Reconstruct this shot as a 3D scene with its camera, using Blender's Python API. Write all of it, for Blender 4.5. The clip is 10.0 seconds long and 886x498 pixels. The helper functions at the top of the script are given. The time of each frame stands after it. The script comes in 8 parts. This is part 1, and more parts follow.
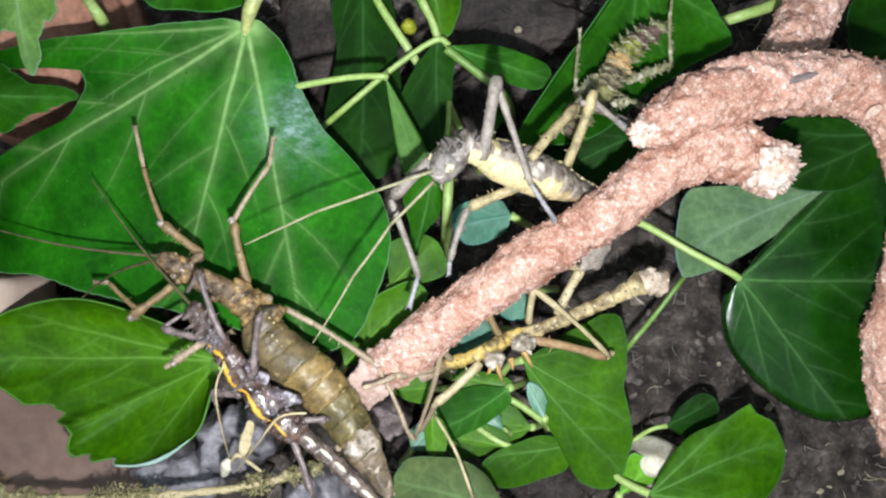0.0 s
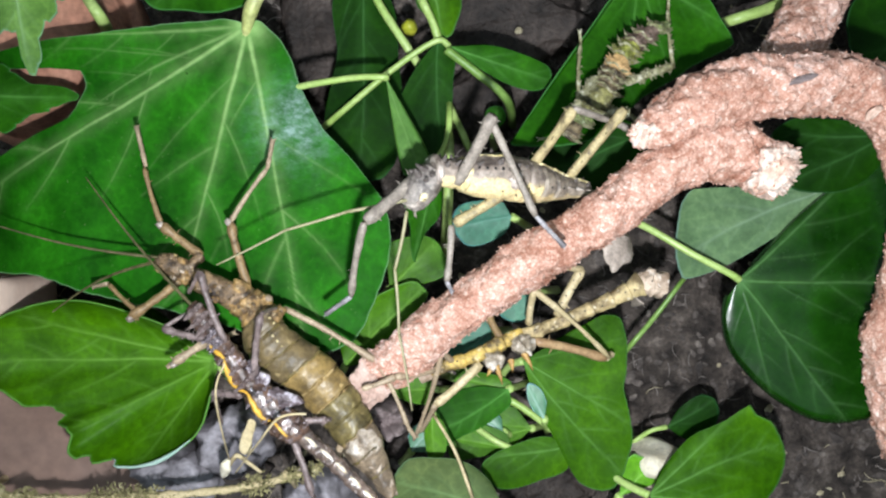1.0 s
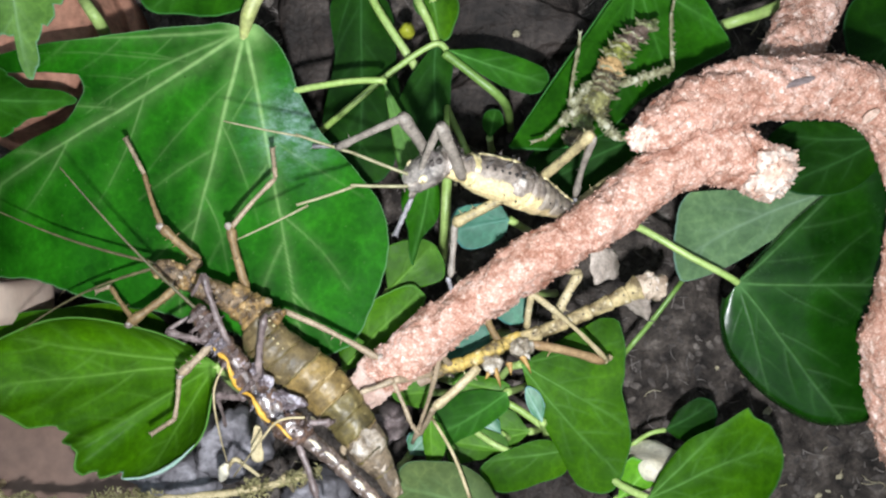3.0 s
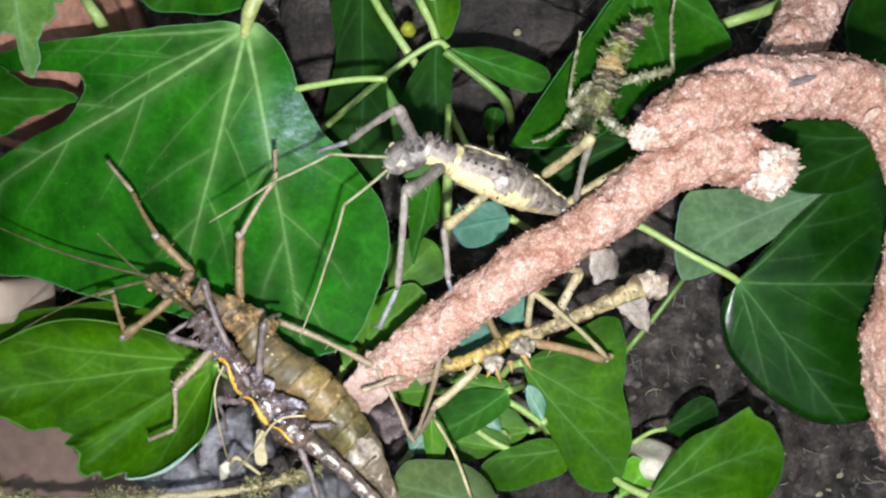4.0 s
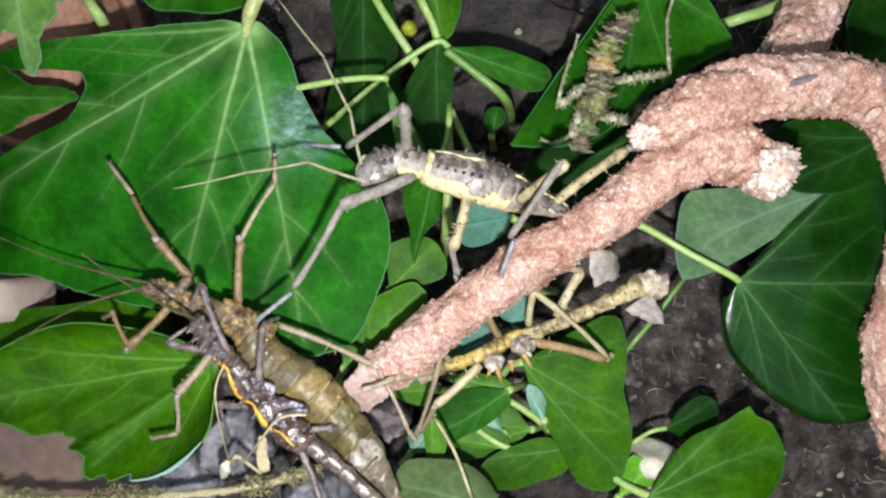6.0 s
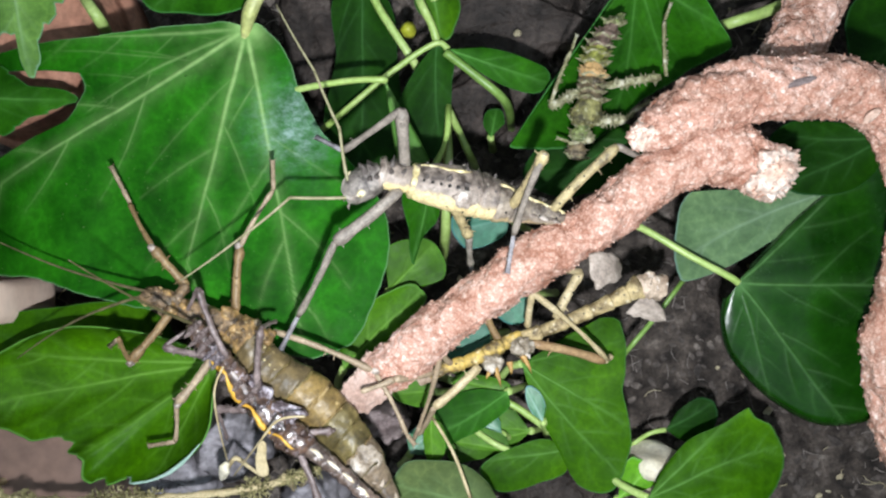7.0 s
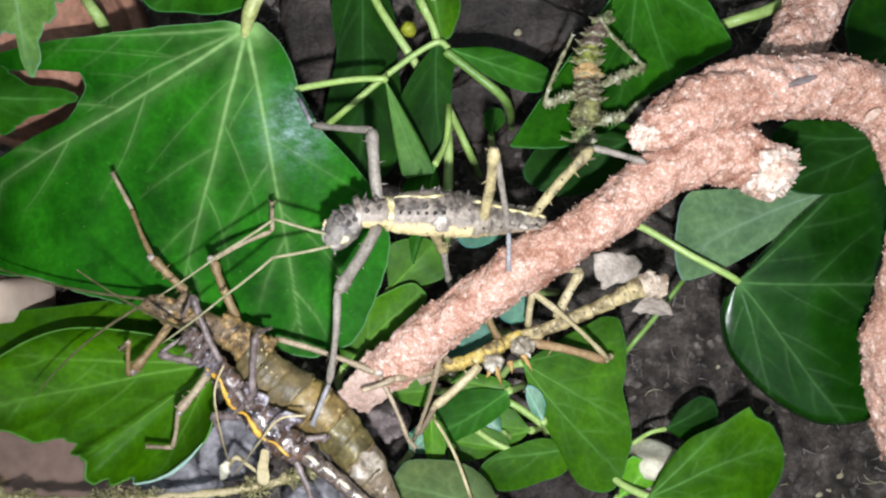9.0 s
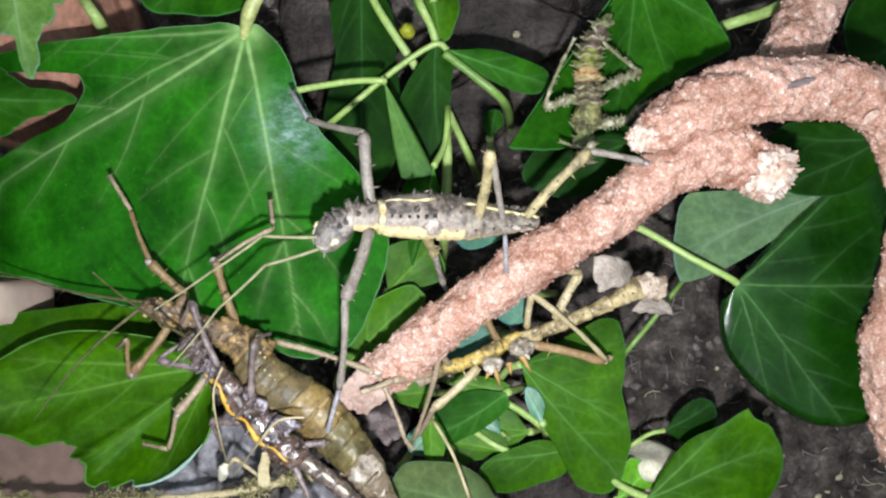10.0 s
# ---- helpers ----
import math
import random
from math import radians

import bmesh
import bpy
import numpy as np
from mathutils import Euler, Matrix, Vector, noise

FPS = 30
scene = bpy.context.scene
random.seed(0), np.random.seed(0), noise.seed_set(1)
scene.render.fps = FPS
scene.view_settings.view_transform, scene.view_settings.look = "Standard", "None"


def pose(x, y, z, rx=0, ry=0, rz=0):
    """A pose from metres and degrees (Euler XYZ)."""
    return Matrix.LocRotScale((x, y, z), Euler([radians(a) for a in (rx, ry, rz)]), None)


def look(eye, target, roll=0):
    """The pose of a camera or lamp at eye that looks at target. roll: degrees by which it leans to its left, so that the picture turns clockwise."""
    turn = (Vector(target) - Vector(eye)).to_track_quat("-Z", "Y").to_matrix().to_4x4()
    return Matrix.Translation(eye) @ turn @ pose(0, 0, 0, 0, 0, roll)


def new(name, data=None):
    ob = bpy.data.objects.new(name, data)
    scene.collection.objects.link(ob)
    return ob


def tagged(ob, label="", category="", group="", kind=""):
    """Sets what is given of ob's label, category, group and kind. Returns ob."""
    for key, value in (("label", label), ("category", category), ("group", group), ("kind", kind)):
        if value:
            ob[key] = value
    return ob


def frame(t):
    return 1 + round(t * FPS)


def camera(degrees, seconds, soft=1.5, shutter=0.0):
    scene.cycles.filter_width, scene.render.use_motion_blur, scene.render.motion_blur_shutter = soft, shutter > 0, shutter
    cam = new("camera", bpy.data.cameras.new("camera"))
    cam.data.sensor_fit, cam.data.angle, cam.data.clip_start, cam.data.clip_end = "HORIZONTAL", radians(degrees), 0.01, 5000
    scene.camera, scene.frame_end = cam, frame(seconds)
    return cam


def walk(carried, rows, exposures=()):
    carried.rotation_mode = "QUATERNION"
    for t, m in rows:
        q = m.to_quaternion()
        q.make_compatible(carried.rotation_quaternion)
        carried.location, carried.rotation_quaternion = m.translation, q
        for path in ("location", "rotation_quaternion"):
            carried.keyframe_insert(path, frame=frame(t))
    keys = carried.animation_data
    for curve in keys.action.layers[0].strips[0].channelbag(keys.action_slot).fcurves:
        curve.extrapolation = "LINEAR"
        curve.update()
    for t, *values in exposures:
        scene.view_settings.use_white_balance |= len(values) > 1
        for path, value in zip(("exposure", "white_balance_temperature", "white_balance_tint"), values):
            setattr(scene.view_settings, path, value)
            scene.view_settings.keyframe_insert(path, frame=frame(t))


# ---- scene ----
import itertools

# A vivarium floor seen from above: stick insects on ivy and on a sand-coated branch.
# Plan: x to the east, y to the north, z up; soil at z = 0, insects 55 to 90 mm above it.
cam = camera(50, 10.0, soft=2.3)
TILTS = [
    (0, -0.088, 0.007, -0.095),
    (0.5, -0.077, 0.012, -0.115),
    (1, -0.037, 0.015, 0.002),
    (1.5, -0.012, 0.012, -0.102),
    (2, 0.092, -0.044, -0.080),
    (2.5, 0.170, -0.104, -0.102),
    (4, 0.072, -0.048, -0.064),
    (4.5, 0.000, 0.000, 0.000),
    (5, -0.040, 0.001, -0.042),
    (5.5, -0.002, -0.001, -0.007),
    (7, 0.116, -0.056, 0.013),
    (7.5, 0.306, -0.152, -0.045),
    (8, 0.324, -0.135, 0.005),
    (8.5, 0.213, -0.130, 0.039),
    (9, 0.074, -0.036, 0.002),
    (9.5, 0.088, -0.021, 0.020),
    (10, 0.170, -0.103, -0.007),
]
walk(cam, [(t, pose(0, 0, 0.294, a, b, c)) for t, a, b, c in TILTS], [(0, 0.03), (2.5, 0.03), (4.5, -0.05), (10, -0.06)])

# ---- light: the torch beside the lens, and a dim room ----
world = bpy.data.worlds.new("room")
world.use_nodes = True
world.node_tree.nodes["Background"].inputs[0].default_value = (0.72, 0.88, 1.0, 1)
world.node_tree.nodes["Background"].inputs[1].default_value = 1.18
scene.world = world
torch = bpy.data.lights.new("torch", "SPOT")
torch.energy, torch.shadow_soft_size, torch.color = 4.3, 0.004, (0.90, 0.935, 1.0)
torch.spot_size, torch.spot_blend = radians(116), 1.0
torch_lamp = new("torch", torch)
torch_lamp.matrix_world = look((0.004, -0.036, 0.29), (0.016, 0.0, 0.05))


# ---- materials ----
def nodes_of(name):
    m = bpy.data.materials.new(name)
    m.use_nodes = True
    return m, m.node_tree.nodes, m.node_tree.links, m.node_tree.nodes["Principled BSDF"]


def noise_node(n, l, scale, detail=4.0, rough=0.6, coord="Object"):
    tc = n.new("ShaderNodeTexCoord")
    t = n.new("ShaderNodeTexNoise")
    t.inputs["Scale"].default_value, t.inputs["Detail"].default_value, t.inputs["Roughness"].default_value = scale, detail, rough
    l.new(tc.outputs[coord], t.inputs["Vector"])
    return t


def ramp(n, l, src, stops):
    r = n.new("ShaderNodeValToRGB")
    while len(r.color_ramp.elements) < len(stops):
        r.color_ramp.elements.new(0.5)
    for e, (p, c) in zip(r.color_ramp.elements, stops):
        e.position, e.color = p, (*c, 1)
    l.new(src, r.inputs["Fac"])
    return r.outputs["Color"]


def mixed(n, l, fac, a, b, mode="MIX"):
    x = n.new("ShaderNodeMix")
    x.data_type, x.blend_type = "RGBA", mode
    for sock, v in ((x.inputs[0], fac), (x.inputs[6], a), (x.inputs[7], b)):
        if isinstance(v, (int, float)):
            sock.default_value = v
        elif isinstance(v, tuple):
            sock.default_value = (*v, 1)
        else:
            l.new(v, sock)
    return x.outputs[2]


def bump(n, l, p, src, strength, dist=0.0004):
    b = n.new("ShaderNodeBump")
    b.inputs["Strength"].default_value, b.inputs["Distance"].default_value = strength, dist
    l.new(src, b.inputs["Height"])
    l.new(b.outputs["Normal"], p.inputs["Normal"])


def attribute(n, name):
    a = n.new("ShaderNodeAttribute")
    a.attribute_name = name
    return a.outputs["Fac"]


def plain(name, stops, scale, rough=0.6, relief=0.4, detail=5.0, dist=0.0004, spec=0.4, grit=0.55):
    """Mottled surface: noise through a ramp, a finer grain over it, and relief."""
    m, n, l, p = nodes_of(name)
    big = noise_node(n, l, scale, detail)
    fine = noise_node(n, l, scale * 7, 3.0)
    col = ramp(n, l, big.outputs["Fac"], stops)
    col = mixed(n, l, grit, col, ramp(n, l, fine.outputs["Fac"], [(0.3, (0.25, 0.25, 0.25)), (0.6, (1, 1, 1)), (0.75, (1.2, 1.18, 1.12))]), "MULTIPLY")
    l.new(col, p.inputs["Base Color"])
    p.inputs["Roughness"].default_value = rough
    p.inputs["Specular IOR Level"].default_value = spec
    bump(n, l, p, mixed(n, l, 0.5, big.outputs["Fac"], fine.outputs["Fac"]), relief, dist)
    return m


def leaf_material(name, dark, light, vein, rough=0.48, sheen=0.0, coat=0.0, spec=0.07):
    """Ivy blade: soft patches, a fine net between the veins, pale veins from the mesh, faint specks and scuffs."""
    dark, light = (0.60 * dark[0], 0.66 * dark[1], 0.4 * dark[2]), (0.80 * light[0], 0.90 * light[1], 0.5 * light[2])
    m, n, l, p = nodes_of(name)
    patch = noise_node(n, l, 70, 5.0, 0.55)
    place = patch.inputs["Vector"].links[0].from_socket
    fine = noise_node(n, l, 620, 4.0)
    col = ramp(n, l, patch.outputs["Fac"], [(0.28, dark), (0.72, light)])
    bend = n.new("ShaderNodeMix")
    bend.data_type, bend.inputs[0].default_value = "VECTOR", 0.006
    l.new(place, bend.inputs[4])
    l.new(noise_node(n, l, 160, 3.0).outputs["Color"], bend.inputs[5])
    areole = n.new("ShaderNodeTexVoronoi")
    areole.feature, areole.inputs["Scale"].default_value = "DISTANCE_TO_EDGE", 210
    l.new(bend.outputs[1], areole.inputs["Vector"])
    net = ramp(n, l, areole.outputs["Distance"], [(0.0, (1.30, 1.22, 1.2)), (0.09, (1.04, 1.04, 1.04)), (0.4, (0.88, 0.89, 0.88))])
    col = mixed(n, l, 0.75, col, net, "MULTIPLY")
    col = mixed(n, l, 0.55, col, ramp(n, l, fine.outputs["Fac"], [(0.3, (0.6, 0.64, 0.6)), (0.7, (1.3, 1.28, 1.2))]), "MULTIPLY")
    # Broad tone changes stand in for shading over the blade's curves.
    wide = noise_node(n, l, 34, 2.0)
    col = mixed(n, l, 0.8, col, ramp(n, l, wide.outputs["Fac"], [(0.32, (0.66, 0.72, 0.66)), (0.5, (0.98, 0.98, 0.98)), (0.68, (1.3, 1.2, 1.1))]), "MULTIPLY")
    scuff = noise_node(n, l, 1300, 2.0, 0.5)
    col = mixed(n, l, ramp(n, l, scuff.outputs["Fac"], [(0.70, (0, 0, 0)), (0.80, (0.35, 0.35, 0.35))]), col, (vein[0] * 0.8, vein[1] * 0.8, vein[2] * 0.8))
    worn = n.new("ShaderNodeMath")
    worn.operation = "MULTIPLY"
    l.new(attribute(n, "vein"), worn.inputs[0])
    l.new(ramp(n, l, noise_node(n, l, 260, 3.0).outputs["Fac"], [(0.3, (0.62, 0.62, 0.62)), (0.6, (1, 1, 1))]), worn.inputs[1])
    col = mixed(n, l, worn.outputs[0], col, vein)
    half = n.new("ShaderNodeMath")
    half.operation = "MULTIPLY"
    half.inputs[1].default_value = 0.45
    l.new(attribute(n, "rim"), half.inputs[0])
    col = mixed(n, l, half.outputs[0], col, (vein[0] * 0.9, vein[1] * 1.0, vein[2] * 1.5))
    gloss = ramp(n, l, noise_node(n, l, 120, 5.0, 0.7).outputs["Fac"], [(0.3, (rough + 0.14,) * 3), (0.7, (rough - 0.06,) * 3)])
    # Bluish patch: dust streaks together with the blade's sheen, painted into the colour.
    if sheen:
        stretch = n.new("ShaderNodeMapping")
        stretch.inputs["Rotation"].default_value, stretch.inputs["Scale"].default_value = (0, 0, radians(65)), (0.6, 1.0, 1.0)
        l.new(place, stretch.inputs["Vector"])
        dust_sheen = noise_node(n, l, 420, 8.0, 0.8)
        l.new(stretch.outputs[0], dust_sheen.inputs["Vector"])
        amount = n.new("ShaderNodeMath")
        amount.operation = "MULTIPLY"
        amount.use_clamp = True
        l.new(ramp(n, l, dust_sheen.outputs["Fac"], [(0.40, (0.08, 0.08, 0.08)), (0.52, (sheen * 0.55,) * 3), (0.64, (sheen * 1.25,) * 3)]), amount.inputs[0])
        l.new(attribute(n, "dust_sheen"), amount.inputs[1])
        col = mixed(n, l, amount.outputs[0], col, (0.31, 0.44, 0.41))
    l.new(col, p.inputs["Base Color"])
    l.new(gloss, p.inputs["Roughness"])
    p.inputs["Coat Weight"].default_value = coat
    p.inputs["Coat Roughness"].default_value = 0.3
    p.inputs["Specular IOR Level"].default_value = spec
    height = mixed(n, l, 0.4, fine.outputs["Fac"], areole.outputs["Distance"])
    height = mixed(n, l, 0.5, height, attribute(n, "vein"))
    bump(n, l, p, height, 0.45, 0.0003)
    return m


def shell_material(name, back, back_dark, belly, scale=260, rough=0.5, blotch=(0.42, 0.62), line=0.39, speck=(0.55, 0.47, 0.34), specks=0.66, grit=0.55, ragged=0.9, relief=0.9, coat=0.0):
    """Insect skin: the belly colour below, mottled back above, by the mesh's own attribute; pale specks and dark pits over both."""
    m, n, l, p = nodes_of(name)
    big = noise_node(n, l, scale, 5.0, 0.65)
    fine = noise_node(n, l, scale * 4.5, 5.0, 0.7)
    dots = noise_node(n, l, scale * 2.6, 2.0, 0.5)
    col = ramp(n, l, big.outputs["Fac"], [(blotch[0], back_dark), (blotch[1], back)])
    edge = n.new("ShaderNodeMath")
    edge.operation = "ADD"
    shift = n.new("ShaderNodeMath")
    shift.operation = "MULTIPLY_ADD"
    shift.inputs[1].default_value, shift.inputs[2].default_value = ragged, -ragged / 2
    l.new(big.outputs["Fac"], shift.inputs[0])
    l.new(attribute(n, "dorsal"), edge.inputs[0])
    l.new(shift.outputs[0], edge.inputs[1])
    low = mixed(n, l, 0.35, belly, ramp(n, l, fine.outputs["Fac"], [(0.35, (0.5, 0.42, 0.32)), (0.6, (1, 1, 1))]), "MULTIPLY")
    col = mixed(n, l, ramp(n, l, edge.outputs[0], [(line - 0.08, (0, 0, 0)), (line + 0.08, (1, 1, 1))]), low, col)
    # Pale specks: skin mottling, plus small specular glints put into the colour.
    col = mixed(n, l, ramp(n, l, dots.outputs["Fac"], [(specks, (0, 0, 0)), (specks + 0.07, (0.8, 0.8, 0.8))]), col, speck)
    col = mixed(n, l, grit, col, ramp(n, l, fine.outputs["Fac"], [(0.32, (0.28, 0.26, 0.25)), (0.55, (1.0, 1.0, 1.0)), (0.72, (1.25, 1.22, 1.15))]), "MULTIPLY")
    l.new(col, p.inputs["Base Color"])
    l.new(ramp(n, l, fine.outputs["Fac"], [(0.35, (rough + 0.25,) * 3), (0.65, (rough * 0.8,) * 3)]), p.inputs["Roughness"])
    p.inputs["Coat Weight"].default_value, p.inputs["Coat Roughness"].default_value = coat, 0.16
    bump(n, l, p, mixed(n, l, 0.6, big.outputs["Fac"], fine.outputs["Fac"]), relief, 0.0007)
    return m


SOIL = plain("soil", [(0.34, (0.011, 0.008, 0.006)), (0.48, (0.047, 0.037, 0.030)), (0.6, (0.098, 0.079, 0.065)), (0.74, (0.23, 0.195, 0.165))], 130, 0.8, 1.0, 9.0, 0.0025)
BARK = plain("bark", [(0.34, (0.010, 0.007, 0.005)), (0.5, (0.036, 0.027, 0.022)), (0.64, (0.072, 0.056, 0.047)), (0.76, (0.17, 0.14, 0.12))], 95, 0.7, 1.0, 9.0, 0.0018)
CHIP = plain("chip", [(0.3, (0.03, 0.025, 0.022)), (0.55, (0.11, 0.092, 0.08)), (0.72, (0.26, 0.225, 0.19))], 150, 0.85, 0.7)
FIBRE = plain("fibre", [(0.3, (0.09, 0.078, 0.068)), (0.7, (0.34, 0.30, 0.27))], 200, 0.8)
PALE_CHIP = plain("pale_chip", [(0.3, (0.30, 0.25, 0.14)), (0.7, (0.55, 0.5, 0.35))], 200, 0.8)
TERRACOTTA = plain("terracotta", [(0.3, (0.36, 0.16, 0.10)), (0.7, (0.52, 0.27, 0.18))], 60, 0.8, 0.3)
PALE_CLAY = plain("pale_clay", [(0.3, (0.74, 0.54, 0.42)), (0.7, (0.88, 0.70, 0.57))], 50, 0.8, 0.3, grit=0.12)
BOARD = plain("board", [(0.3, (0.165, 0.103, 0.078)), (0.7, (0.315, 0.205, 0.158))], 30, 0.65, 0.4, grit=0.25)
SAND_DRIFT = [(0.36, (0.66, 0.48, 0.38)), (0.5, (0.96, 0.90, 0.85)), (0.62, (1.05, 1.05, 1.05)), (0.75, (1.15, 1.22, 1.26))]
SAND_CLOTS = [(0.34, (0.52, 0.36, 0.28)), (0.47, (0.95, 0.92, 0.90)), (0.62, (1.08, 1.10, 1.12))]


def drift(n, l, col):
    """Slow change between rusty and pale along the branch, and clots of darker sand."""
    col = mixed(n, l, 0.7, col, ramp(n, l, noise_node(n, l, 60, 4.0).outputs["Fac"], SAND_DRIFT), "MULTIPLY")
    return mixed(n, l, 0.75, col, ramp(n, l, noise_node(n, l, 300, 4.0, 0.65).outputs["Fac"], SAND_CLOTS), "MULTIPLY")


def sand_material():
    """Sand stuck to bark: packed grains of mixed tone with dark joints between them."""
    m, n, l, p = nodes_of("sand_coat")
    warp = n.new("ShaderNodeMix")
    warp.data_type, warp.inputs[0].default_value = "VECTOR", 0.0012
    tc = n.new("ShaderNodeTexCoord")
    l.new(tc.outputs["Object"], warp.inputs[4])
    l.new(noise_node(n, l, 900, 2.0).outputs["Color"], warp.inputs[5])
    cell, gap = n.new("ShaderNodeTexVoronoi"), n.new("ShaderNodeTexVoronoi")
    gap.feature = "DISTANCE_TO_EDGE"
    for v in (cell, gap):
        v.inputs["Scale"].default_value = 1150
        l.new(warp.outputs[1], v.inputs["Vector"])
    tone = n.new("ShaderNodeSeparateColor")
    l.new(cell.outputs["Color"], tone.inputs[0])
    col = ramp(n, l, tone.outputs[0], [(0.0, (0.48, 0.275, 0.205)), (0.5, (0.61, 0.405, 0.33)), (0.85, (0.67, 0.49, 0.415)), (1.0, (0.77, 0.65, 0.58))])
    col = mixed(n, l, 0.8, col, ramp(n, l, gap.outputs["Distance"], [(0.0, (0.62, 0.50, 0.45)), (0.16, (0.97, 0.95, 0.94)), (0.4, (1.04, 1.04, 1.04))]), "MULTIPLY")
    l.new(drift(n, l, col), p.inputs["Base Color"])
    p.inputs["Roughness"].default_value = 0.75
    p.inputs["Specular IOR Level"].default_value = 0.3
    bump(n, l, p, mixed(n, l, 0.4, gap.outputs["Distance"], noise_node(n, l, 700, 5.0).outputs["Fac"]), 0.7, 0.0008)
    return m


SAND = sand_material()


def grain_material():
    m, n, l, p = nodes_of("sand_grain")
    geo = n.new("ShaderNodeNewGeometry")
    col = ramp(n, l, geo.outputs["Random Per Island"], [(0.0, (0.44, 0.245, 0.175)), (0.45, (0.57, 0.37, 0.295)), (0.85, (0.66, 0.475, 0.40)), (1.0, (0.74, 0.61, 0.54))])
    l.new(drift(n, l, col), p.inputs["Base Color"])
    p.inputs["Roughness"].default_value = 0.7
    p.inputs["Specular IOR Level"].default_value = 0.3
    return m


GRAIN = grain_material()
PEELED = plain("peeled_bark", [(0.3, (0.34, 0.215, 0.165)), (0.5, (0.50, 0.345, 0.28)), (0.7, (0.62, 0.46, 0.39))], 260, 0.85, 0.9, 6.0, 0.0009, grit=0.35)
SCAR = plain("grey_scar", [(0.3, (0.14, 0.105, 0.10)), (0.7, (0.28, 0.225, 0.215))], 300, 0.7, 0.4)
GREY_STONE = plain("grey_stone", [(0.3, (0.13, 0.12, 0.13)), (0.5, (0.25, 0.235, 0.25)), (0.72, (0.46, 0.445, 0.48))], 60, 0.6, 0.7, 8.0, 0.001)
CUT = plain("cut_end", [(0.34, (0.56, 0.34, 0.25)), (0.5, (0.72, 0.52, 0.41)), (0.66, (0.88, 0.78, 0.68))], 130, 0.8, 0.6, 5.0, 0.0006)
STEM = plain("stem_green", [(0.3, (0.27, 0.42, 0.09)), (0.7, (0.44, 0.58, 0.20))], 120, 0.4, 0.2, grit=0.3)
STEM_PALE = plain("stem_pale", [(0.3, (0.40, 0.44, 0.13)), (0.7, (0.58, 0.60, 0.28))], 90, 0.45, 0.2)
STEM_MID = plain("stem_mid", [(0.3, (0.12, 0.24, 0.04)), (0.7, (0.22, 0.36, 0.09))], 120, 0.4, 0.2, grit=0.3)
ANTENNA = plain("antenna", [(0.3, (0.06, 0.052, 0.022)), (0.7, (0.15, 0.13, 0.06))], 300, 0.5, 0.4)
MOSS = plain("moss", [(0.3, (0.13, 0.12, 0.05)), (0.55, (0.30, 0.27, 0.12)), (0.72, (0.55, 0.50, 0.30))], 300, 0.8)
TENDRIL = plain("tendril", [(0.3, (0.42, 0.33, 0.17)), (0.7, (0.66, 0.56, 0.34))], 200, 0.6, grit=0.35)
WITHERED = plain("withered", [(0.3, (0.25, 0.20, 0.16)), (0.7, (0.52, 0.44, 0.37))], 160, 0.7, 0.7)
PALE_BUD = plain("pale_bud", [(0.3, (0.58, 0.52, 0.36)), (0.7, (0.90, 0.85, 0.70))], 120, 0.7, grit=0.35)
YELLOW_BUD = plain("yellow_bud", [(0.3, (0.30, 0.33, 0.02)), (0.7, (0.45, 0.46, 0.05))], 100, 0.4)

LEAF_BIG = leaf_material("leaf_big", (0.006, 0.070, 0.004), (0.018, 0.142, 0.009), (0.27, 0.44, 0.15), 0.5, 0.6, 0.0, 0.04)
LEAF_FRESH = leaf_material("leaf_fresh", (0.030, 0.100, 0.001), (0.058, 0.168, 0.002), (0.15, 0.32, 0.05), 0.46, 0.0, 0.0, 0.09)
# Dark green lowered further: the shadow among the leaves is put into this colour.
LEAF_DARK_SHADED = leaf_material("leaf_dark_shaded", (0.004, 0.026, 0.002), (0.010, 0.050, 0.003), (0.04, 0.12, 0.03), 0.45, 0.0, 0.0, 0.045)
LEAF_MID = leaf_material("leaf_mid", (0.020, 0.078, 0.001), (0.046, 0.130, 0.003), (0.10, 0.23, 0.05), 0.45, 0.0, 0.0, 0.035)
LEAF_GLOSS = leaf_material("leaf_gloss", (0.003, 0.026, 0.002), (0.008, 0.048, 0.004), (0.07, 0.165, 0.05), 0.19, 0.0, 0.0, 0.18)
LEAF_DEEP = leaf_material("leaf_deep", (0.008, 0.058, 0.002), (0.020, 0.102, 0.005), (0.08, 0.24, 0.045), 0.5, 0.0, 0.0, 0.04)
LEAF_EDGE = plain("leaf_edge", [(0.3, (0.24, 0.40, 0.30)), (0.7, (0.55, 0.70, 0.64))], 150, 0.3, 0.2, grit=0.2)
LEAF_SOFT = leaf_material("leaf_soft", (0.042, 0.115, 0.034), (0.072, 0.165, 0.058), (0.11, 0.22, 0.06), 0.5)
LEAF_WASHED = leaf_material("leaf_washed", (0.07, 0.16, 0.05), (0.13, 0.25, 0.09), (0.22, 0.36, 0.17), 0.55)
LEAF_PALE = leaf_material("leaf_pale", (0.105, 0.175, 0.14), (0.145, 0.225, 0.18), (0.19, 0.28, 0.18), 0.6)
LEAF_DULL = leaf_material("leaf_dull", (0.062, 0.090, 0.05), (0.085, 0.115, 0.07), (0.14, 0.24, 0.09), 0.6)
LEAF_LIME = leaf_material("leaf_lime", (0.09, 0.28, 0.01), (0.16, 0.40, 0.03), (0.25, 0.5, 0.1), 0.45)
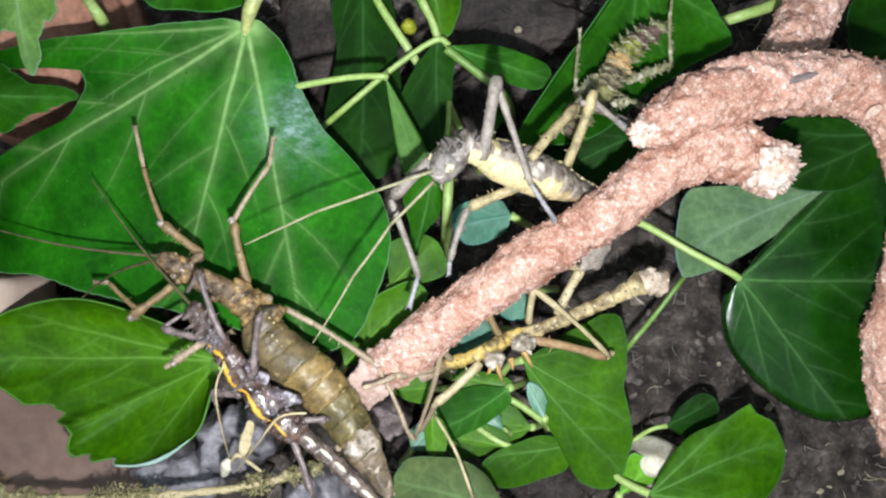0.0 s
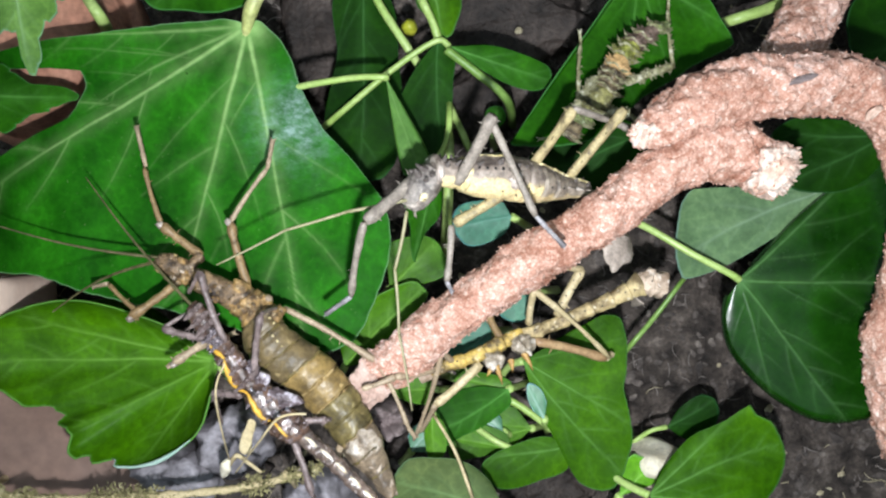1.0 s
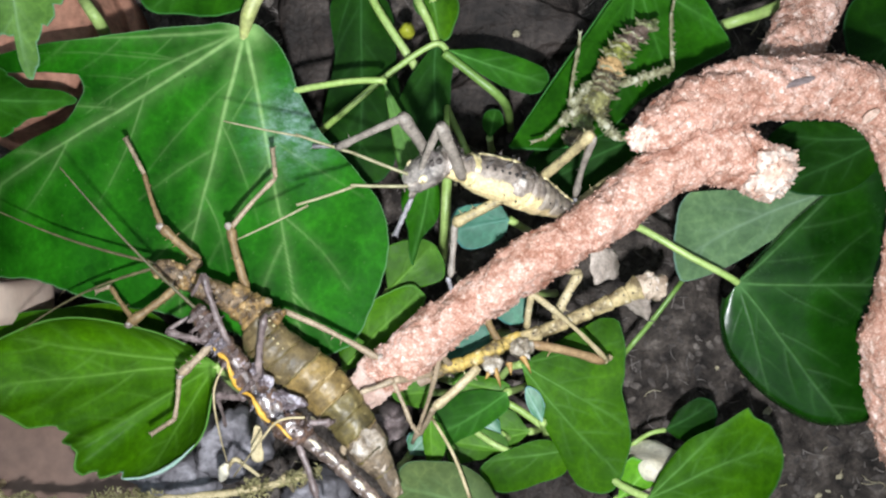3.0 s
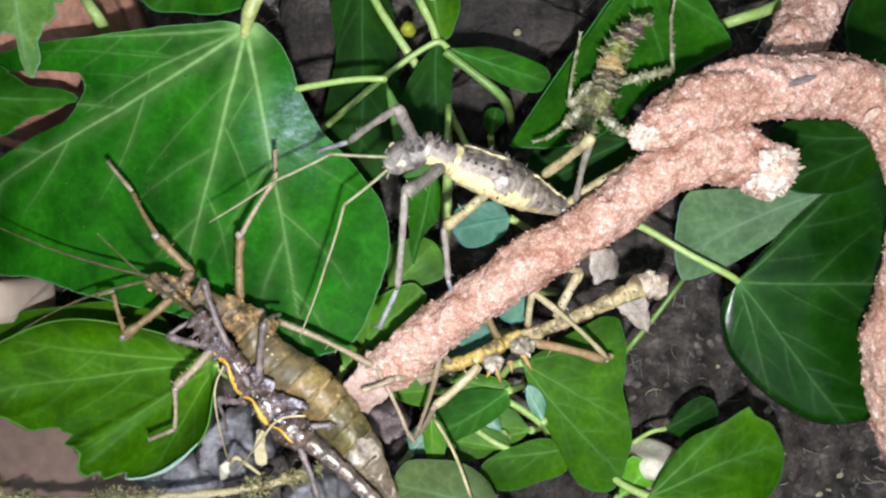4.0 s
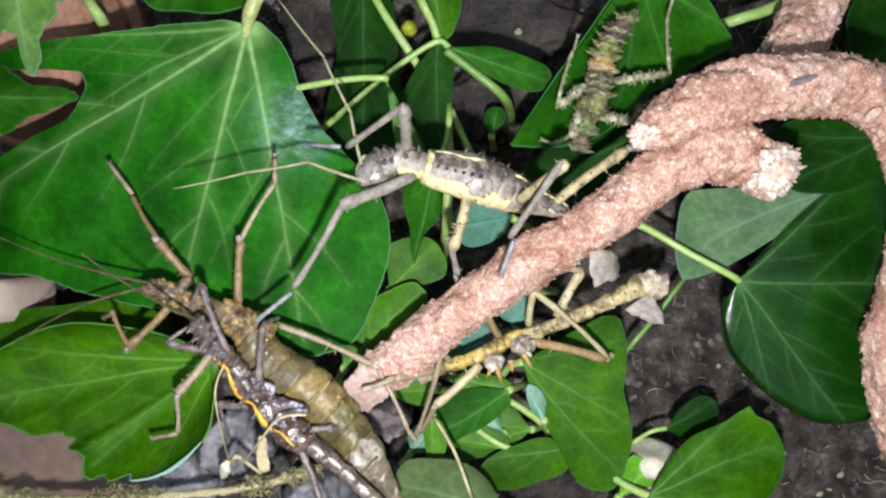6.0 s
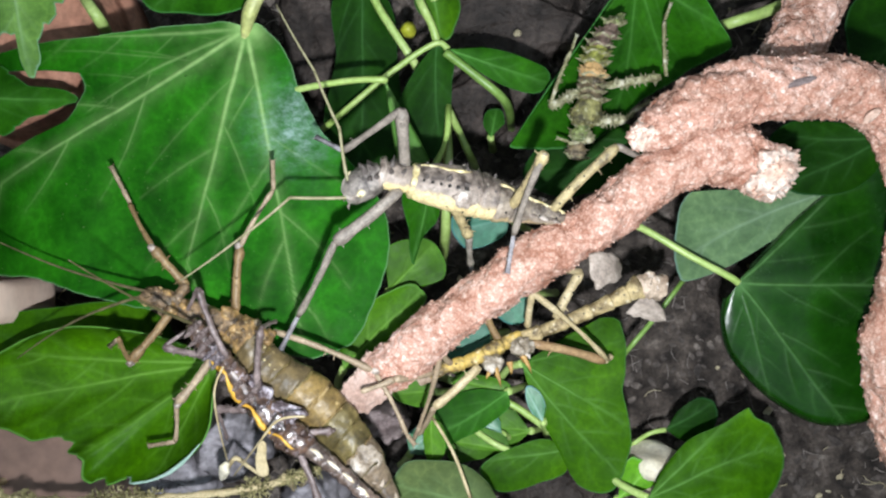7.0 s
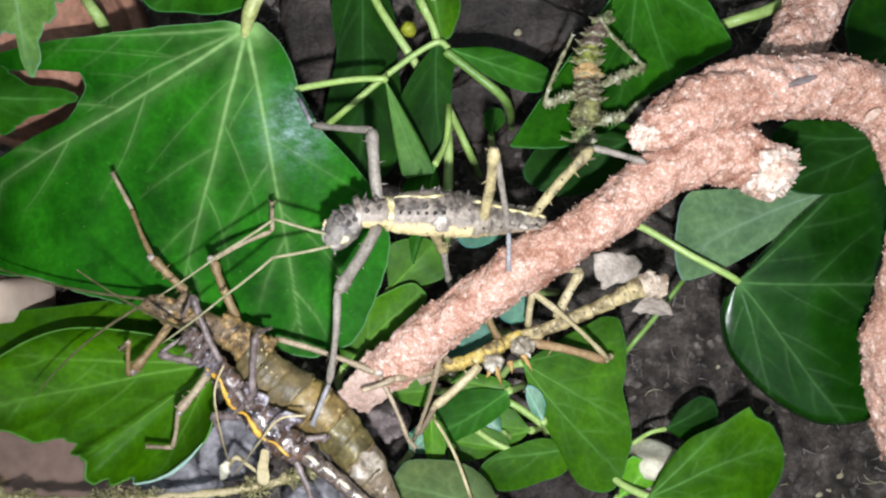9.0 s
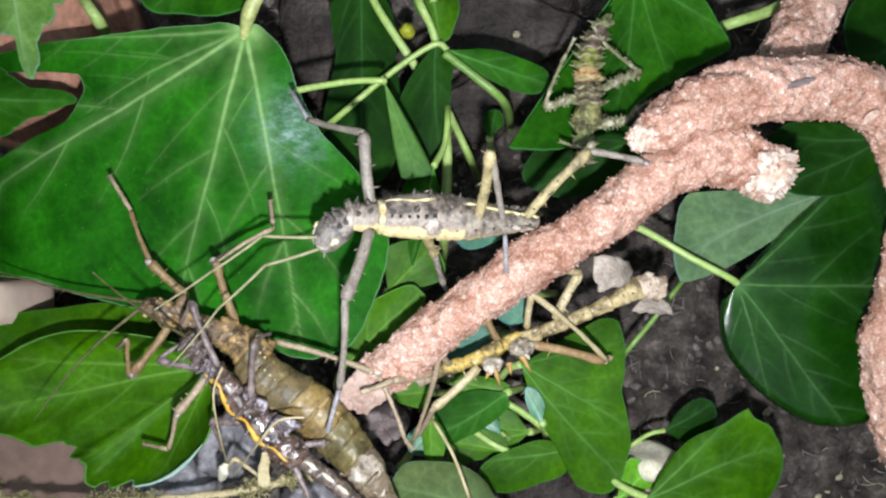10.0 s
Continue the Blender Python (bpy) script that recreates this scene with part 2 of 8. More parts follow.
# These two base colours carry the bluish sheen of small glossy leaves.
LEAF_SHINE = leaf_material("leaf_shine", (0.06, 0.21, 0.16), (0.14, 0.34, 0.32), (0.3, 0.45, 0.38), 0.36, 0.0, 0.0, 0.3)
LEAF_TEAL_SHEEN = leaf_material("leaf_teal_sheen", (0.022, 0.115, 0.11), (0.06, 0.20, 0.23), (0.12, 0.26, 0.2), 0.42, 0.0, 0.0, 0.16)

A_SHELL = shell_material("grey_shell", (0.37, 0.305, 0.25), (0.062, 0.048, 0.04), (0.88, 0.72, 0.38), 300, 0.32, (0.36, 0.60), 0.62, (0.52, 0.47, 0.38), 0.67, 0.42, 0.6, 0.6)
A_REAR = shell_material("grey_rear", (0.37, 0.31, 0.24), (0.062, 0.048, 0.04), (0.66, 0.52, 0.28), 300, 0.32, (0.36, 0.60), 0.36, (0.56, 0.50, 0.40), 0.66, 0.42, 0.9, 0.6)
A_HEAD = shell_material("grey_head", (0.31, 0.275, 0.24), (0.06, 0.05, 0.045), (0.3, 0.27, 0.2), 380, 0.3, (0.36, 0.58), -2.0, (0.55, 0.50, 0.42), 0.67, 0.42, 0.9, 0.6)
A_PLATE = plain("pale_plate", [(0.34, (0.16, 0.125, 0.10)), (0.5, (0.42, 0.355, 0.30)), (0.66, (0.64, 0.575, 0.50))], 360, 0.3, 0.5)
A_CREAM = plain("cream_line", [(0.34, (0.42, 0.34, 0.14)), (0.55, (0.78, 0.66, 0.36)), (0.7, (0.92, 0.84, 0.58))], 420, 0.35, 0.5)
FEELER = plain("feeler", [(0.3, (0.24, 0.22, 0.11)), (0.7, (0.42, 0.39, 0.23))], 400, 0.5, 0.4)
A_LEG = plain("grey_leg", [(0.3, (0.16, 0.135, 0.11)), (0.6, (0.34, 0.295, 0.245))], 260, 0.55, 0.6)
A_THIGH = plain("yellow_leg", [(0.34, (0.13, 0.10, 0.06)), (0.5, (0.42, 0.34, 0.17)), (0.7, (0.56, 0.46, 0.24))], 300, 0.55, 0.6)
A_FOOT = plain("blue_grey_foot", [(0.3, (0.24, 0.23, 0.24)), (0.7, (0.42, 0.40, 0.41))], 260, 0.5, 0.4)
SPINE = plain("spine", [(0.3, (0.055, 0.046, 0.042)), (0.7, (0.20, 0.17, 0.15))], 300, 0.5, 0.5)
SPOT = plain("spot", [(0.3, (0.01, 0.01, 0.008)), (0.7, (0.03, 0.025, 0.02))], 300, 0.4, 0.2)
EYE = plain("eye", [(0.40, (0.10, 0.07, 0.02)), (0.47, (0.70, 0.60, 0.34)), (0.65, (0.95, 0.90, 0.72))], 700, 0.15, 0.2)
B_SHELL = shell_material("olive_shell", (0.20, 0.148, 0.068), (0.045, 0.034, 0.018), (0.2, 0.14, 0.06), 170, 0.36, (0.34, 0.64), 0.2, (0.40, 0.31, 0.15), 0.67, 0.6, 0.9, 0.5, 0.03)
B_GOLD = shell_material("golden_shell", (0.33, 0.225, 0.078), (0.085, 0.058, 0.024), (0.2, 0.14, 0.06), 170, 0.34, (0.34, 0.62), 0.2, (0.60, 0.45, 0.20), 0.67, 0.6, 0.9, 0.5, 0.03)
B_OLIVE = shell_material("khaki_shell", (0.235, 0.185, 0.066), (0.06, 0.048, 0.02), (0.2, 0.14, 0.06), 170, 0.34, (0.34, 0.62), 0.2, (0.46, 0.38, 0.18), 0.67, 0.6, 0.9, 0.5, 0.03)
B_HEAD = shell_material("brown_shell", (0.27, 0.175, 0.09), (0.035, 0.024, 0.016), (0.25, 0.17, 0.08), 330, 0.34, (0.40, 0.6), 0.2, (0.48, 0.36, 0.22), 0.64, 0.6, 0.9, 0.8, 0.1)
B_TAIL = shell_material("fawn_shell", (0.29, 0.22, 0.145), (0.065, 0.048, 0.032), (0.25, 0.18, 0.1), 200, 0.36, (0.36, 0.62), 0.2, (0.55, 0.46, 0.36), 0.62, 0.6, 0.9, 0.5, 0.03)
B_CAP = plain("grey_cap", [(0.34, (0.14, 0.105, 0.07)), (0.5, (0.33, 0.27, 0.20)), (0.66, (0.60, 0.54, 0.46))], 240, 0.45, 0.6)
B_RIM = plain("tan_rim", [(0.35, (0.17, 0.115, 0.045)), (0.65, (0.56, 0.41, 0.19))], 330, 0.5, 0.5)
B_MARK = plain("ochre_mark", [(0.3, (0.30, 0.16, 0.05)), (0.7, (0.55, 0.34, 0.10))], 220, 0.5, 0.5)
B_SADDLE = shell_material("saddle_shell", (0.48, 0.30, 0.11), (0.085, 0.052, 0.026), (0.40, 0.24, 0.08), 330, 0.3, (0.38, 0.62), 0.2, (0.66, 0.52, 0.30), 0.62)
B_LEG = plain("ochre_leg", [(0.3, (0.16, 0.10, 0.045)), (0.7, (0.32, 0.215, 0.10))], 220, 0.5, 0.5)
B_SHIN = plain("tan_leg", [(0.3, (0.24, 0.175, 0.11)), (0.7, (0.50, 0.39, 0.26))], 220, 0.5, 0.5)
C_SHELL = shell_material("dark_shell", (0.17, 0.105, 0.075), (0.022, 0.015, 0.014), (0.09, 0.06, 0.05), 300, 0.14, (0.38, 0.64), 0.1, (0.52, 0.46, 0.50), 0.63, 0.5, 0.9, 0.4, 0.8)
C_TAIL = shell_material("tan_tail", (0.20, 0.145, 0.115), (0.04, 0.03, 0.026), (0.12, 0.09, 0.06), 300, 0.2, (0.34, 0.58), 0.2, (0.58, 0.52, 0.5), 0.62, 0.5, 0.9, 0.5, 0.6)
# The pale end of this ramp paints the white highlights of the glossy hips.
C_PAD = plain("grey_pad_glint", [(0.36, (0.035, 0.026, 0.026)), (0.5, (0.13, 0.10, 0.105)), (0.66, (0.62, 0.58, 0.64))], 420, 0.12, 0.6, 6.0, 0.0006, 0.8)
C_LEG = plain("plum_leg", [(0.3, (0.06, 0.042, 0.038)), (0.7, (0.29, 0.225, 0.21))], 420, 0.3, 0.5)
C_STRIPE = plain("cream_dash", [(0.34, (0.40, 0.30, 0.17)), (0.5, (0.70, 0.60, 0.42)), (0.66, (0.90, 0.84, 0.70))], 420, 0.25, 0.5)
STRIPE = plain("orange_stripe", [(0.3, (0.55, 0.28, 0.03)), (0.7, (0.80, 0.50, 0.08))], 220, 0.4, 0.4)
D_SHELL = shell_material("yellow_shell", (0.60, 0.42, 0.10), (0.13, 0.09, 0.04), (0.30, 0.22, 0.10), 210, 0.4, (0.40, 0.56), 0.3, (0.72, 0.62, 0.40), 0.62, 0.6)
D_STRAW = shell_material("straw_shell", (0.56, 0.44, 0.22), (0.17, 0.12, 0.055), (0.34, 0.25, 0.12), 210, 0.45, (0.40, 0.58), 0.3, (0.72, 0.64, 0.45), 0.62, 0.6)
D_TIP = shell_material("tip_shell", (0.62, 0.49, 0.37), (0.26, 0.18, 0.12), (0.4, 0.3, 0.2), 260, 0.3, (0.34, 0.58), 0.1, (0.80, 0.72, 0.62), 0.6, 0.45)
D_KNOB = plain("grey_knob", [(0.34, (0.18, 0.14, 0.09)), (0.5, (0.42, 0.36, 0.28)), (0.66, (0.72, 0.66, 0.56))], 360, 0.35, 0.7)
D_LEG = plain("straw_leg", [(0.3, (0.40, 0.31, 0.15)), (0.7, (0.62, 0.52, 0.32))], 240, 0.5, 0.4)
D_THIGH = plain("rust_leg", [(0.3, (0.27, 0.16, 0.075)), (0.7, (0.46, 0.31, 0.16))], 240, 0.5, 0.4)
E_SHELL = shell_material("lichen_shell", (0.30, 0.285, 0.10), (0.05, 0.045, 0.02), (0.2, 0.18, 0.08), 420, 0.5, (0.38, 0.6), 0.1, (0.50, 0.50, 0.34), 0.64)
E_BROWN = shell_material("umber_shell", (0.24, 0.185, 0.10), (0.03, 0.023, 0.016), (0.15, 0.12, 0.08), 420, 0.4, (0.38, 0.6), 0.1, (0.42, 0.38, 0.30), 0.64)
E_GREEN = shell_material("moss_shell", (0.30, 0.37, 0.12), (0.08, 0.10, 0.035), (0.2, 0.2, 0.1), 420, 0.5, (0.38, 0.6), 0.1, (0.50, 0.54, 0.36), 0.64)
E_LIME = shell_material("lime_shell", (0.34, 0.36, 0.075), (0.10, 0.11, 0.025), (0.25, 0.25, 0.08), 420, 0.5, (0.34, 0.58), 0.1, (0.55, 0.52, 0.26), 0.64)
E_PLUM = shell_material("plum_shell", (0.24, 0.165, 0.125), (0.045, 0.03, 0.024), (0.15, 0.11, 0.08), 420, 0.4, (0.36, 0.6), 0.1, (0.42, 0.34, 0.28), 0.66)
E_ORANGE = plain("orange_band", [(0.3, (0.40, 0.24, 0.09)), (0.7, (0.68, 0.46, 0.22))], 300, 0.5, 0.6)
E_LEG = plain("lichen_leg", [(0.36, (0.10, 0.09, 0.04)), (0.5, (0.27, 0.26, 0.13)), (0.66, (0.56, 0.54, 0.40))], 420, 0.6, 0.8)


# ---- mesh helpers ----
class Build:
    """Collects vertices, faces, material slots and the back-to-belly value of one mesh."""

    def __init__(self):
        self.v, self.f, self.m, self.d, self.extra = [], [], [], [], []

    def thorn(self, p, way, length, r, mat):
        """A thorn set on the mesh, an object of its own."""
        way = Vector(way).normalized()
        m = way.to_track_quat("Z", "Y").to_matrix().to_4x4() @ Matrix.Diagonal((r, r, length, 1))
        m.translation = Vector(p)
        self.extra.append(("thorn", m, mat))

    def spot(self, p, r, mat):
        self.extra.append(("spot", Matrix.Translation(Vector(p)) @ Matrix.Diagonal((r, r, r, 1)), mat))

    def add(self, verts, faces, slot=0, dorsal=None):
        k = len(self.v)
        self.v += [tuple(p) for p in verts]
        self.f += [tuple(i + k for i in q) for q in faces]
        self.m += [slot] * len(faces)
        self.d += list(dorsal) if dorsal is not None else [1.0] * len(verts)
        return self


def part(name, b, mats, parent=None, label="", smooth=True):
    me = bpy.data.meshes.new(name)
    me.from_pydata(b.v, [], b.f)
    for m in (mats if isinstance(mats, (list, tuple)) else [mats]):
        me.materials.append(m)
    me.polygons.foreach_set("material_index", b.m)
    me.polygons.foreach_set("use_smooth", [smooth] * len(b.f))
    me.attributes.new("dorsal", "FLOAT", "POINT").data.foreach_set("value", b.d)
    me.update()
    ob = new(name, me)
    if parent is not None:
        ob.parent = parent
    for kind, m, mat in b.extra:
        piece = new(kind, shared_piece(kind, mat))
        piece.parent, piece.matrix_basis = ob, m
    return tagged(ob, label)


PIECES = {}


def shared_piece(kind, mat):
    """The one mesh that all thorns, or all spots, of a material share."""
    if (kind, mat.name) not in PIECES:
        b = Build()
        if kind == "thorn":
            spine(b, (0, 0, 0), (0, 0, 1), 1.0, 1.0, 0, 7)
            b.v = [(x, y, max(z, -0.3)) for x, y, z in b.v]
        else:
            ball(b, (0, 0, 0), (1, 1, 1), 0, 8)
        me = bpy.data.meshes.new(kind)
        me.from_pydata(b.v, [], b.f)
        me.materials.append(mat)
        me.polygons.foreach_set("use_smooth", [True] * len(b.f))
        PIECES[kind, mat.name] = me
    return PIECES[kind, mat.name]


def empty(name, place, label, category, group=""):
    ob = new(name)
    ob.empty_display_size = 0.01
    ob.matrix_basis = place if isinstance(place, Matrix) else Matrix.Translation(place)
    return tagged(ob, label, category, group)


def wobble(p, scale, amount):
    return noise.noise_vector(Vector(p) * scale) * amount


def curve(points, steps=6):
    """A smooth line through points."""
    pts = [np.array(p, float) for p in points]
    if len(pts) < 3:
        return [pts[0] + (pts[-1] - pts[0]) * k / steps for k in range(steps + 1)]
    full = [2 * pts[0] - pts[1], *pts, 2 * pts[-1] - pts[-2]]
    out = []
    for i in range(1, len(full) - 2):
        a, b, c, d = full[i - 1:i + 3]
        for k in range(steps):
            t = k / steps
            out.append(0.5 * (2 * b + (c - a) * t + (2 * a - 5 * b + 4 * c - d) * t * t + (3 * b - a - 3 * c + d) * t ** 3))
    out.append(pts[-1])
    return out


def tube(b, path, radii, n=8, slot=0, rough=0.0, grain=900.0, flat=1.0):
    """A closed tube along a path; radii are spread evenly over it. flat squeezes it in height."""
    path = [Vector(p) for p in path]
    rs = np.interp(np.linspace(0, 1, len(path)), np.linspace(0, 1, len(radii)), radii)
    verts, dors, side = [], [], None
    for i, p in enumerate(path):
        way = (path[min(i + 1, len(path) - 1)] - path[max(i - 1, 0)]).normalized()
        if side is None:
            side = way.cross(Vector((0, 0, 1)))
            side = side.normalized() if side.length > 0.05 else way.cross(Vector((0, 1, 0))).normalized()
        side = (side - way * side.dot(way)).normalized()
        up = side.cross(way)
        for k in range(n):
            a = 2 * math.pi * k / n
            q = p + (side * math.cos(a) + up * math.sin(a) * flat) * rs[i]
            if rough:
                q = q + wobble(q, grain, rough * rs[i])
            verts.append(q)
            dors.append(0.5 + 0.5 * math.sin(a))
    faces = [(i * n + k, i * n + (k + 1) % n, (i + 1) * n + (k + 1) % n, (i + 1) * n + k) for i in range(len(path) - 1) for k in range(n)]
    faces += [tuple(range(n))[::-1], tuple(range((len(path) - 1) * n, len(path) * n))]
    return b.add(verts, faces, slot, dors)


def spine(b, p, way, length, r, slot=0, n=5):
    """A thorn: a cone with a slightly bent tip."""
    p, way = Vector(p), Vector(way).normalized()
    s = way.orthogonal().normalized()
    u = way.cross(s)
    ring = lambda q, rad: [q + (s * math.cos(2 * math.pi * k / n) + u * math.sin(2 * math.pi * k / n)) * rad for k in range(n)]
    verts = ring(p - way * r, r) + ring(p + way * length * 0.5, r * 0.45) + [p + way * length + s * length * 0.12]
    faces = [(k, (k + 1) % n, n + (k + 1) % n, n + k) for k in range(n)] + [(n + k, n + (k + 1) % n, 2 * n) for k in range(n)]
    return b.add(verts, faces, slot)


def ball(b, centre, radii, slot=0, n=10, rough=0.0, grain=900.0):
    """A lumpy ellipsoid."""
    c, verts, dors = Vector(centre), [], []
    for i in range(1, n // 2 + 1):
        th = math.pi * i / (n // 2 + 1)
        for k in range(n):
            a = 2 * math.pi * k / n
            q = c + Vector((math.sin(th) * math.cos(a) * radii[0], math.sin(th) * math.sin(a) * radii[1], math.cos(th) * radii[2]))
            verts.append(q + wobble(q, grain, rough * min(radii)))
            dors.append(0.5 + 0.5 * math.cos(th))
    rows = n // 2
    verts += [c + Vector((0, 0, radii[2])), c - Vector((0, 0, radii[2]))]
    dors += [1, 0]
    faces = [(i * n + k, (i + 1) * n + k, (i + 1) * n + (k + 1) % n, i * n + (k + 1) % n) for i in range(rows - 1) for k in range(n)]
    faces += [(rows * n, k, (k + 1) % n) for k in range(n)] + [(rows * n + 1, (rows - 1) * n + (k + 1) % n, (rows - 1) * n + k) for k in range(n)]
    return b.add(verts, faces, slot, dors)


def loft(b, stations, n=16, slot=0, rough=0.05, grain=700.0):
    """A body section along x: stations of (x, y, z, half width, half height)."""
    q = np.array(stations, float)
    k = np.linspace(0, len(q) - 1, 3 * (len(q) - 1) + 1)
    stations = np.stack([np.interp(k, range(len(q)), q[:, i]) for i in range(5)], 1)
    n, verts, dors = n + 8, [], []
    for x, y, z, w, h in stations:
        for i in range(n):
            a = 2 * math.pi * i / n
            p = Vector((x, y + math.cos(a) * w, z + math.sin(a) * h))
            verts.append(p + wobble(p, grain, rough * w) + wobble(p, grain * 2.7, rough * w * 0.55))
            dors.append(0.5 + 0.5 * math.sin(a))
    m = len(stations)
    faces = [(i * n + j, (i + 1) * n + j, (i + 1) * n + (j + 1) % n, i * n + (j + 1) % n) for i in range(m - 1) for j in range(n)]
    faces += [tuple(range(n)), tuple(range((m - 1) * n, m * n))[::-1]]
    return b.add(verts, faces, slot, dors)


def along(a, b, up=(0, 0, 1)):
    """The pose at a whose x axis points to b."""
    a, b, up = Vector(a), Vector(b), Vector(up)
    x = (b - a).normalized()
    if abs(x.dot(up.normalized())) > 0.98:
        up = Vector((0, 1, 0))
    y = up.cross(x).normalized()
    z = x.cross(y)
    m = Matrix((x, y, z)).transposed().to_4x4()
    m.translation = a
    return m


# ---- the ground ----
def soil_height(x, y):
    p = Vector((x, y, 0))
    return 0.004 * noise.noise(p * 30) + 0.0022 * noise.noise(p * 110) + 0.0012 * noise.noise(p * 330)


def make_ground():
    n, half = 230, 0.30
    u = np.linspace(-1, 1, n)
    axis = half * (0.62 * u + 0.38 * u ** 3)
    verts = [(x, y, soil_height(x, y)) for y in axis for x in axis]
    faces = [(j * n + i, j * n + i + 1, (j + 1) * n + i + 1, (j + 1) * n + i) for j in range(n - 1) for i in range(n - 1)]
    g = part("ground", Build().add(verts, faces), SOIL)
    tagged(g, "dark damp crumbly soil of the vivarium floor", "soil", kind="structure")
    for name, x, y, sx, sy in (("wall_north", 0, 0.306, 0.624, 0.012), ("wall_south", 0, -0.306, 0.624, 0.012), ("wall_east", 0.306, 0, 0.012, 0.6), ("wall_west", -0.306, 0, 0.012, 0.6)):
        b = Build()
        vs = [(x + i * sx / 2, y + j * sy / 2, z) for z in (-0.02, 0.5) for i, j in ((-1, -1), (1, -1), (1, 1), (-1, 1))]
        b.add(vs, [(3, 2, 1, 0), (4, 5, 6, 7), (0, 1, 5, 4), (1, 2, 6, 5), (2, 3, 7, 6), (3, 0, 4, 7)])
        tagged(part(name, b, BARK, smooth=False), "plain dark side wall of the vivarium", "wall", kind="structure")


def chunk(b, place, size, seed, slot=0, n=9):
    """A broken, angular lump."""
    rnd = random.Random(seed)
    turn = Euler((rnd.uniform(-0.4, 0.4), rnd.uniform(-0.4, 0.4), rnd.uniform(0, 6.3))).to_matrix()
    c = Vector(place)
    verts, faces = [], []
    rings = ((-0.9, 0.75), (-0.2, 1.05), (0.5, 0.95), (0.95, 0.55))
    jit = [[rnd.uniform(0.72, 1.2) for _ in range(n)] for _ in rings]
    for (z, r), js in zip(rings, jit):
        for k in range(n):
            a = 2 * math.pi * k / n
            verts.append(c + turn @ Vector((math.cos(a) * r * js[k] * size[0], math.sin(a) * r * js[k] * size[1], (z + rnd.uniform(-0.12, 0.12)) * size[2])))
    m = len(rings)
    faces = [(i * n + k, i * n + (k + 1) % n, (i + 1) * n + (k + 1) % n, (i + 1) * n + k) for i in range(m - 1) for k in range(n)]
    faces += [tuple(range(n))[::-1], tuple(range((m - 1) * n, m * n))]
    return b.add(verts, faces, slot)


def lump(size, seed, n=44):
    """A worn, craggy lump: an ellipsoid broken up at three scales."""
    b = ball(Build(), (0, 0, 0), (1, 1, 1), 0, n)
    out = []
    for p in b.v:
        p = Vector(p)
        q = p + Vector((seed * 3.1, seed * 1.7, 0))
        k = 1 + 0.34 * noise.noise(q * 1.3) + 0.20 * noise.noise(q * 3.1) - 0.16 * abs(noise.noise(q * 6.5)) + 0.06 * noise.noise(q * 15)
        out.append((p.x * k * size[0], p.y * k * size[1], max(-0.8, min(p.z, 0.7) * k) * size[2]))
    b.v = out
    return b


def make_litter():
    rnd = random.Random(5)
    b = Build()
    for i in range(4200):
        x, y = rnd.uniform(-0.17, 0.17), rnd.uniform(-0.1, 0.1)
        s = rnd.uniform(0.0003, 0.0011) * (1.6 if rnd.random() < 0.1 else 1)
        chunk(b, (x, y, soil_height(x, y) + s * 0.2), (s * rnd.uniform(1, 2.2), s, s * 0.5), i, 1 if rnd.random() < 0.05 else 0, 6)
    tagged(part("bark_litter", b, [CHIP, PALE_CHIP], smooth=False), "scattered brown bark crumbs on the soil", "bark litter", kind="stuff")
    b = Build()
    for i in range(1500):
        x, y = rnd.uniform(-0.17, 0.17), rnd.uniform(-0.1, 0.1)
        a, q = rnd.uniform(0, 6.3), rnd.uniform(0.0012, 0.0055)
        z = soil_height(x, y) + 0.0006
        bend = rnd.uniform(-0.3, 0.3)
        path = [(x + math.cos(a + bend * k) * q * k / 3, y + math.sin(a + bend * k) * q * k / 3, z + 0.0004 * k) for k in range(4)]
        tube(b, path, [0.00012, 0.00022, 0.0001], 4, 1 if rnd.random() < 0.12 else 0)
    tagged(part("plant_fibre", b, [FIBRE, PALE_CHIP]), "short grey-brown plant fibres strewn over the soil", "plant fibre", kind="stuff")
    slabs = [(-0.0392, 0.0661, 0.006), (0.0224, 0.0687, 0.006), (0.0096, 0.0431, 0.005), (-0.0726, -0.0701, 0.006), (0.0293, -0.0714, 0.014), (-0.0081, -0.0577, 0.016)]
    sizes = [(0.011, 0.019, 0.006), (0.024, 0.012, 0.007), (0.012, 0.011, 0.005), (0.020, 0.012, 0.010), (0.016, 0.010, 0.009), (0.0095, 0.0065, 0.010)]
    for i, (p, s) in enumerate(zip(slabs, sizes)):
        ob = part("bark_lump", lump(s, 40 + i), BARK)
        ob.matrix_basis = Matrix.Translation((p[0], p[1], soil_height(p[0], p[1]) + s[2] * 0.7))
        tagged(ob, "dark grey-brown lump of bark lying on the soil", "bark", "bark lumps on the soil")
    for i, (p, s) in enumerate((((-0.0756, -0.0656, 0.014), (0.013, 0.009, 0.018)), ((-0.0585, -0.0544, 0.02), (0.011, 0.010, 0.022)), ((-0.0162, -0.0474, 0.032), (0.0065, 0.005, 0.024)), ((-0.036, -0.0713, 0.024), (0.010, 0.008, 0.022)))):
        ob = part("stone", lump(s, 70 + i), SCAR if i == 2 else GREY_STONE)
        ob.matrix_basis = Matrix.Translation((p[0], p[1], soil_height(p[0], p[1]) + s[2] * 0.8))
        tagged(ob, "rough dark grey stone half sunk in the soil" if i == 2 else "rough pale bluish-grey stone half sunk in the soil", "stone", "grey stones on the soil")


make_ground()
make_litter()


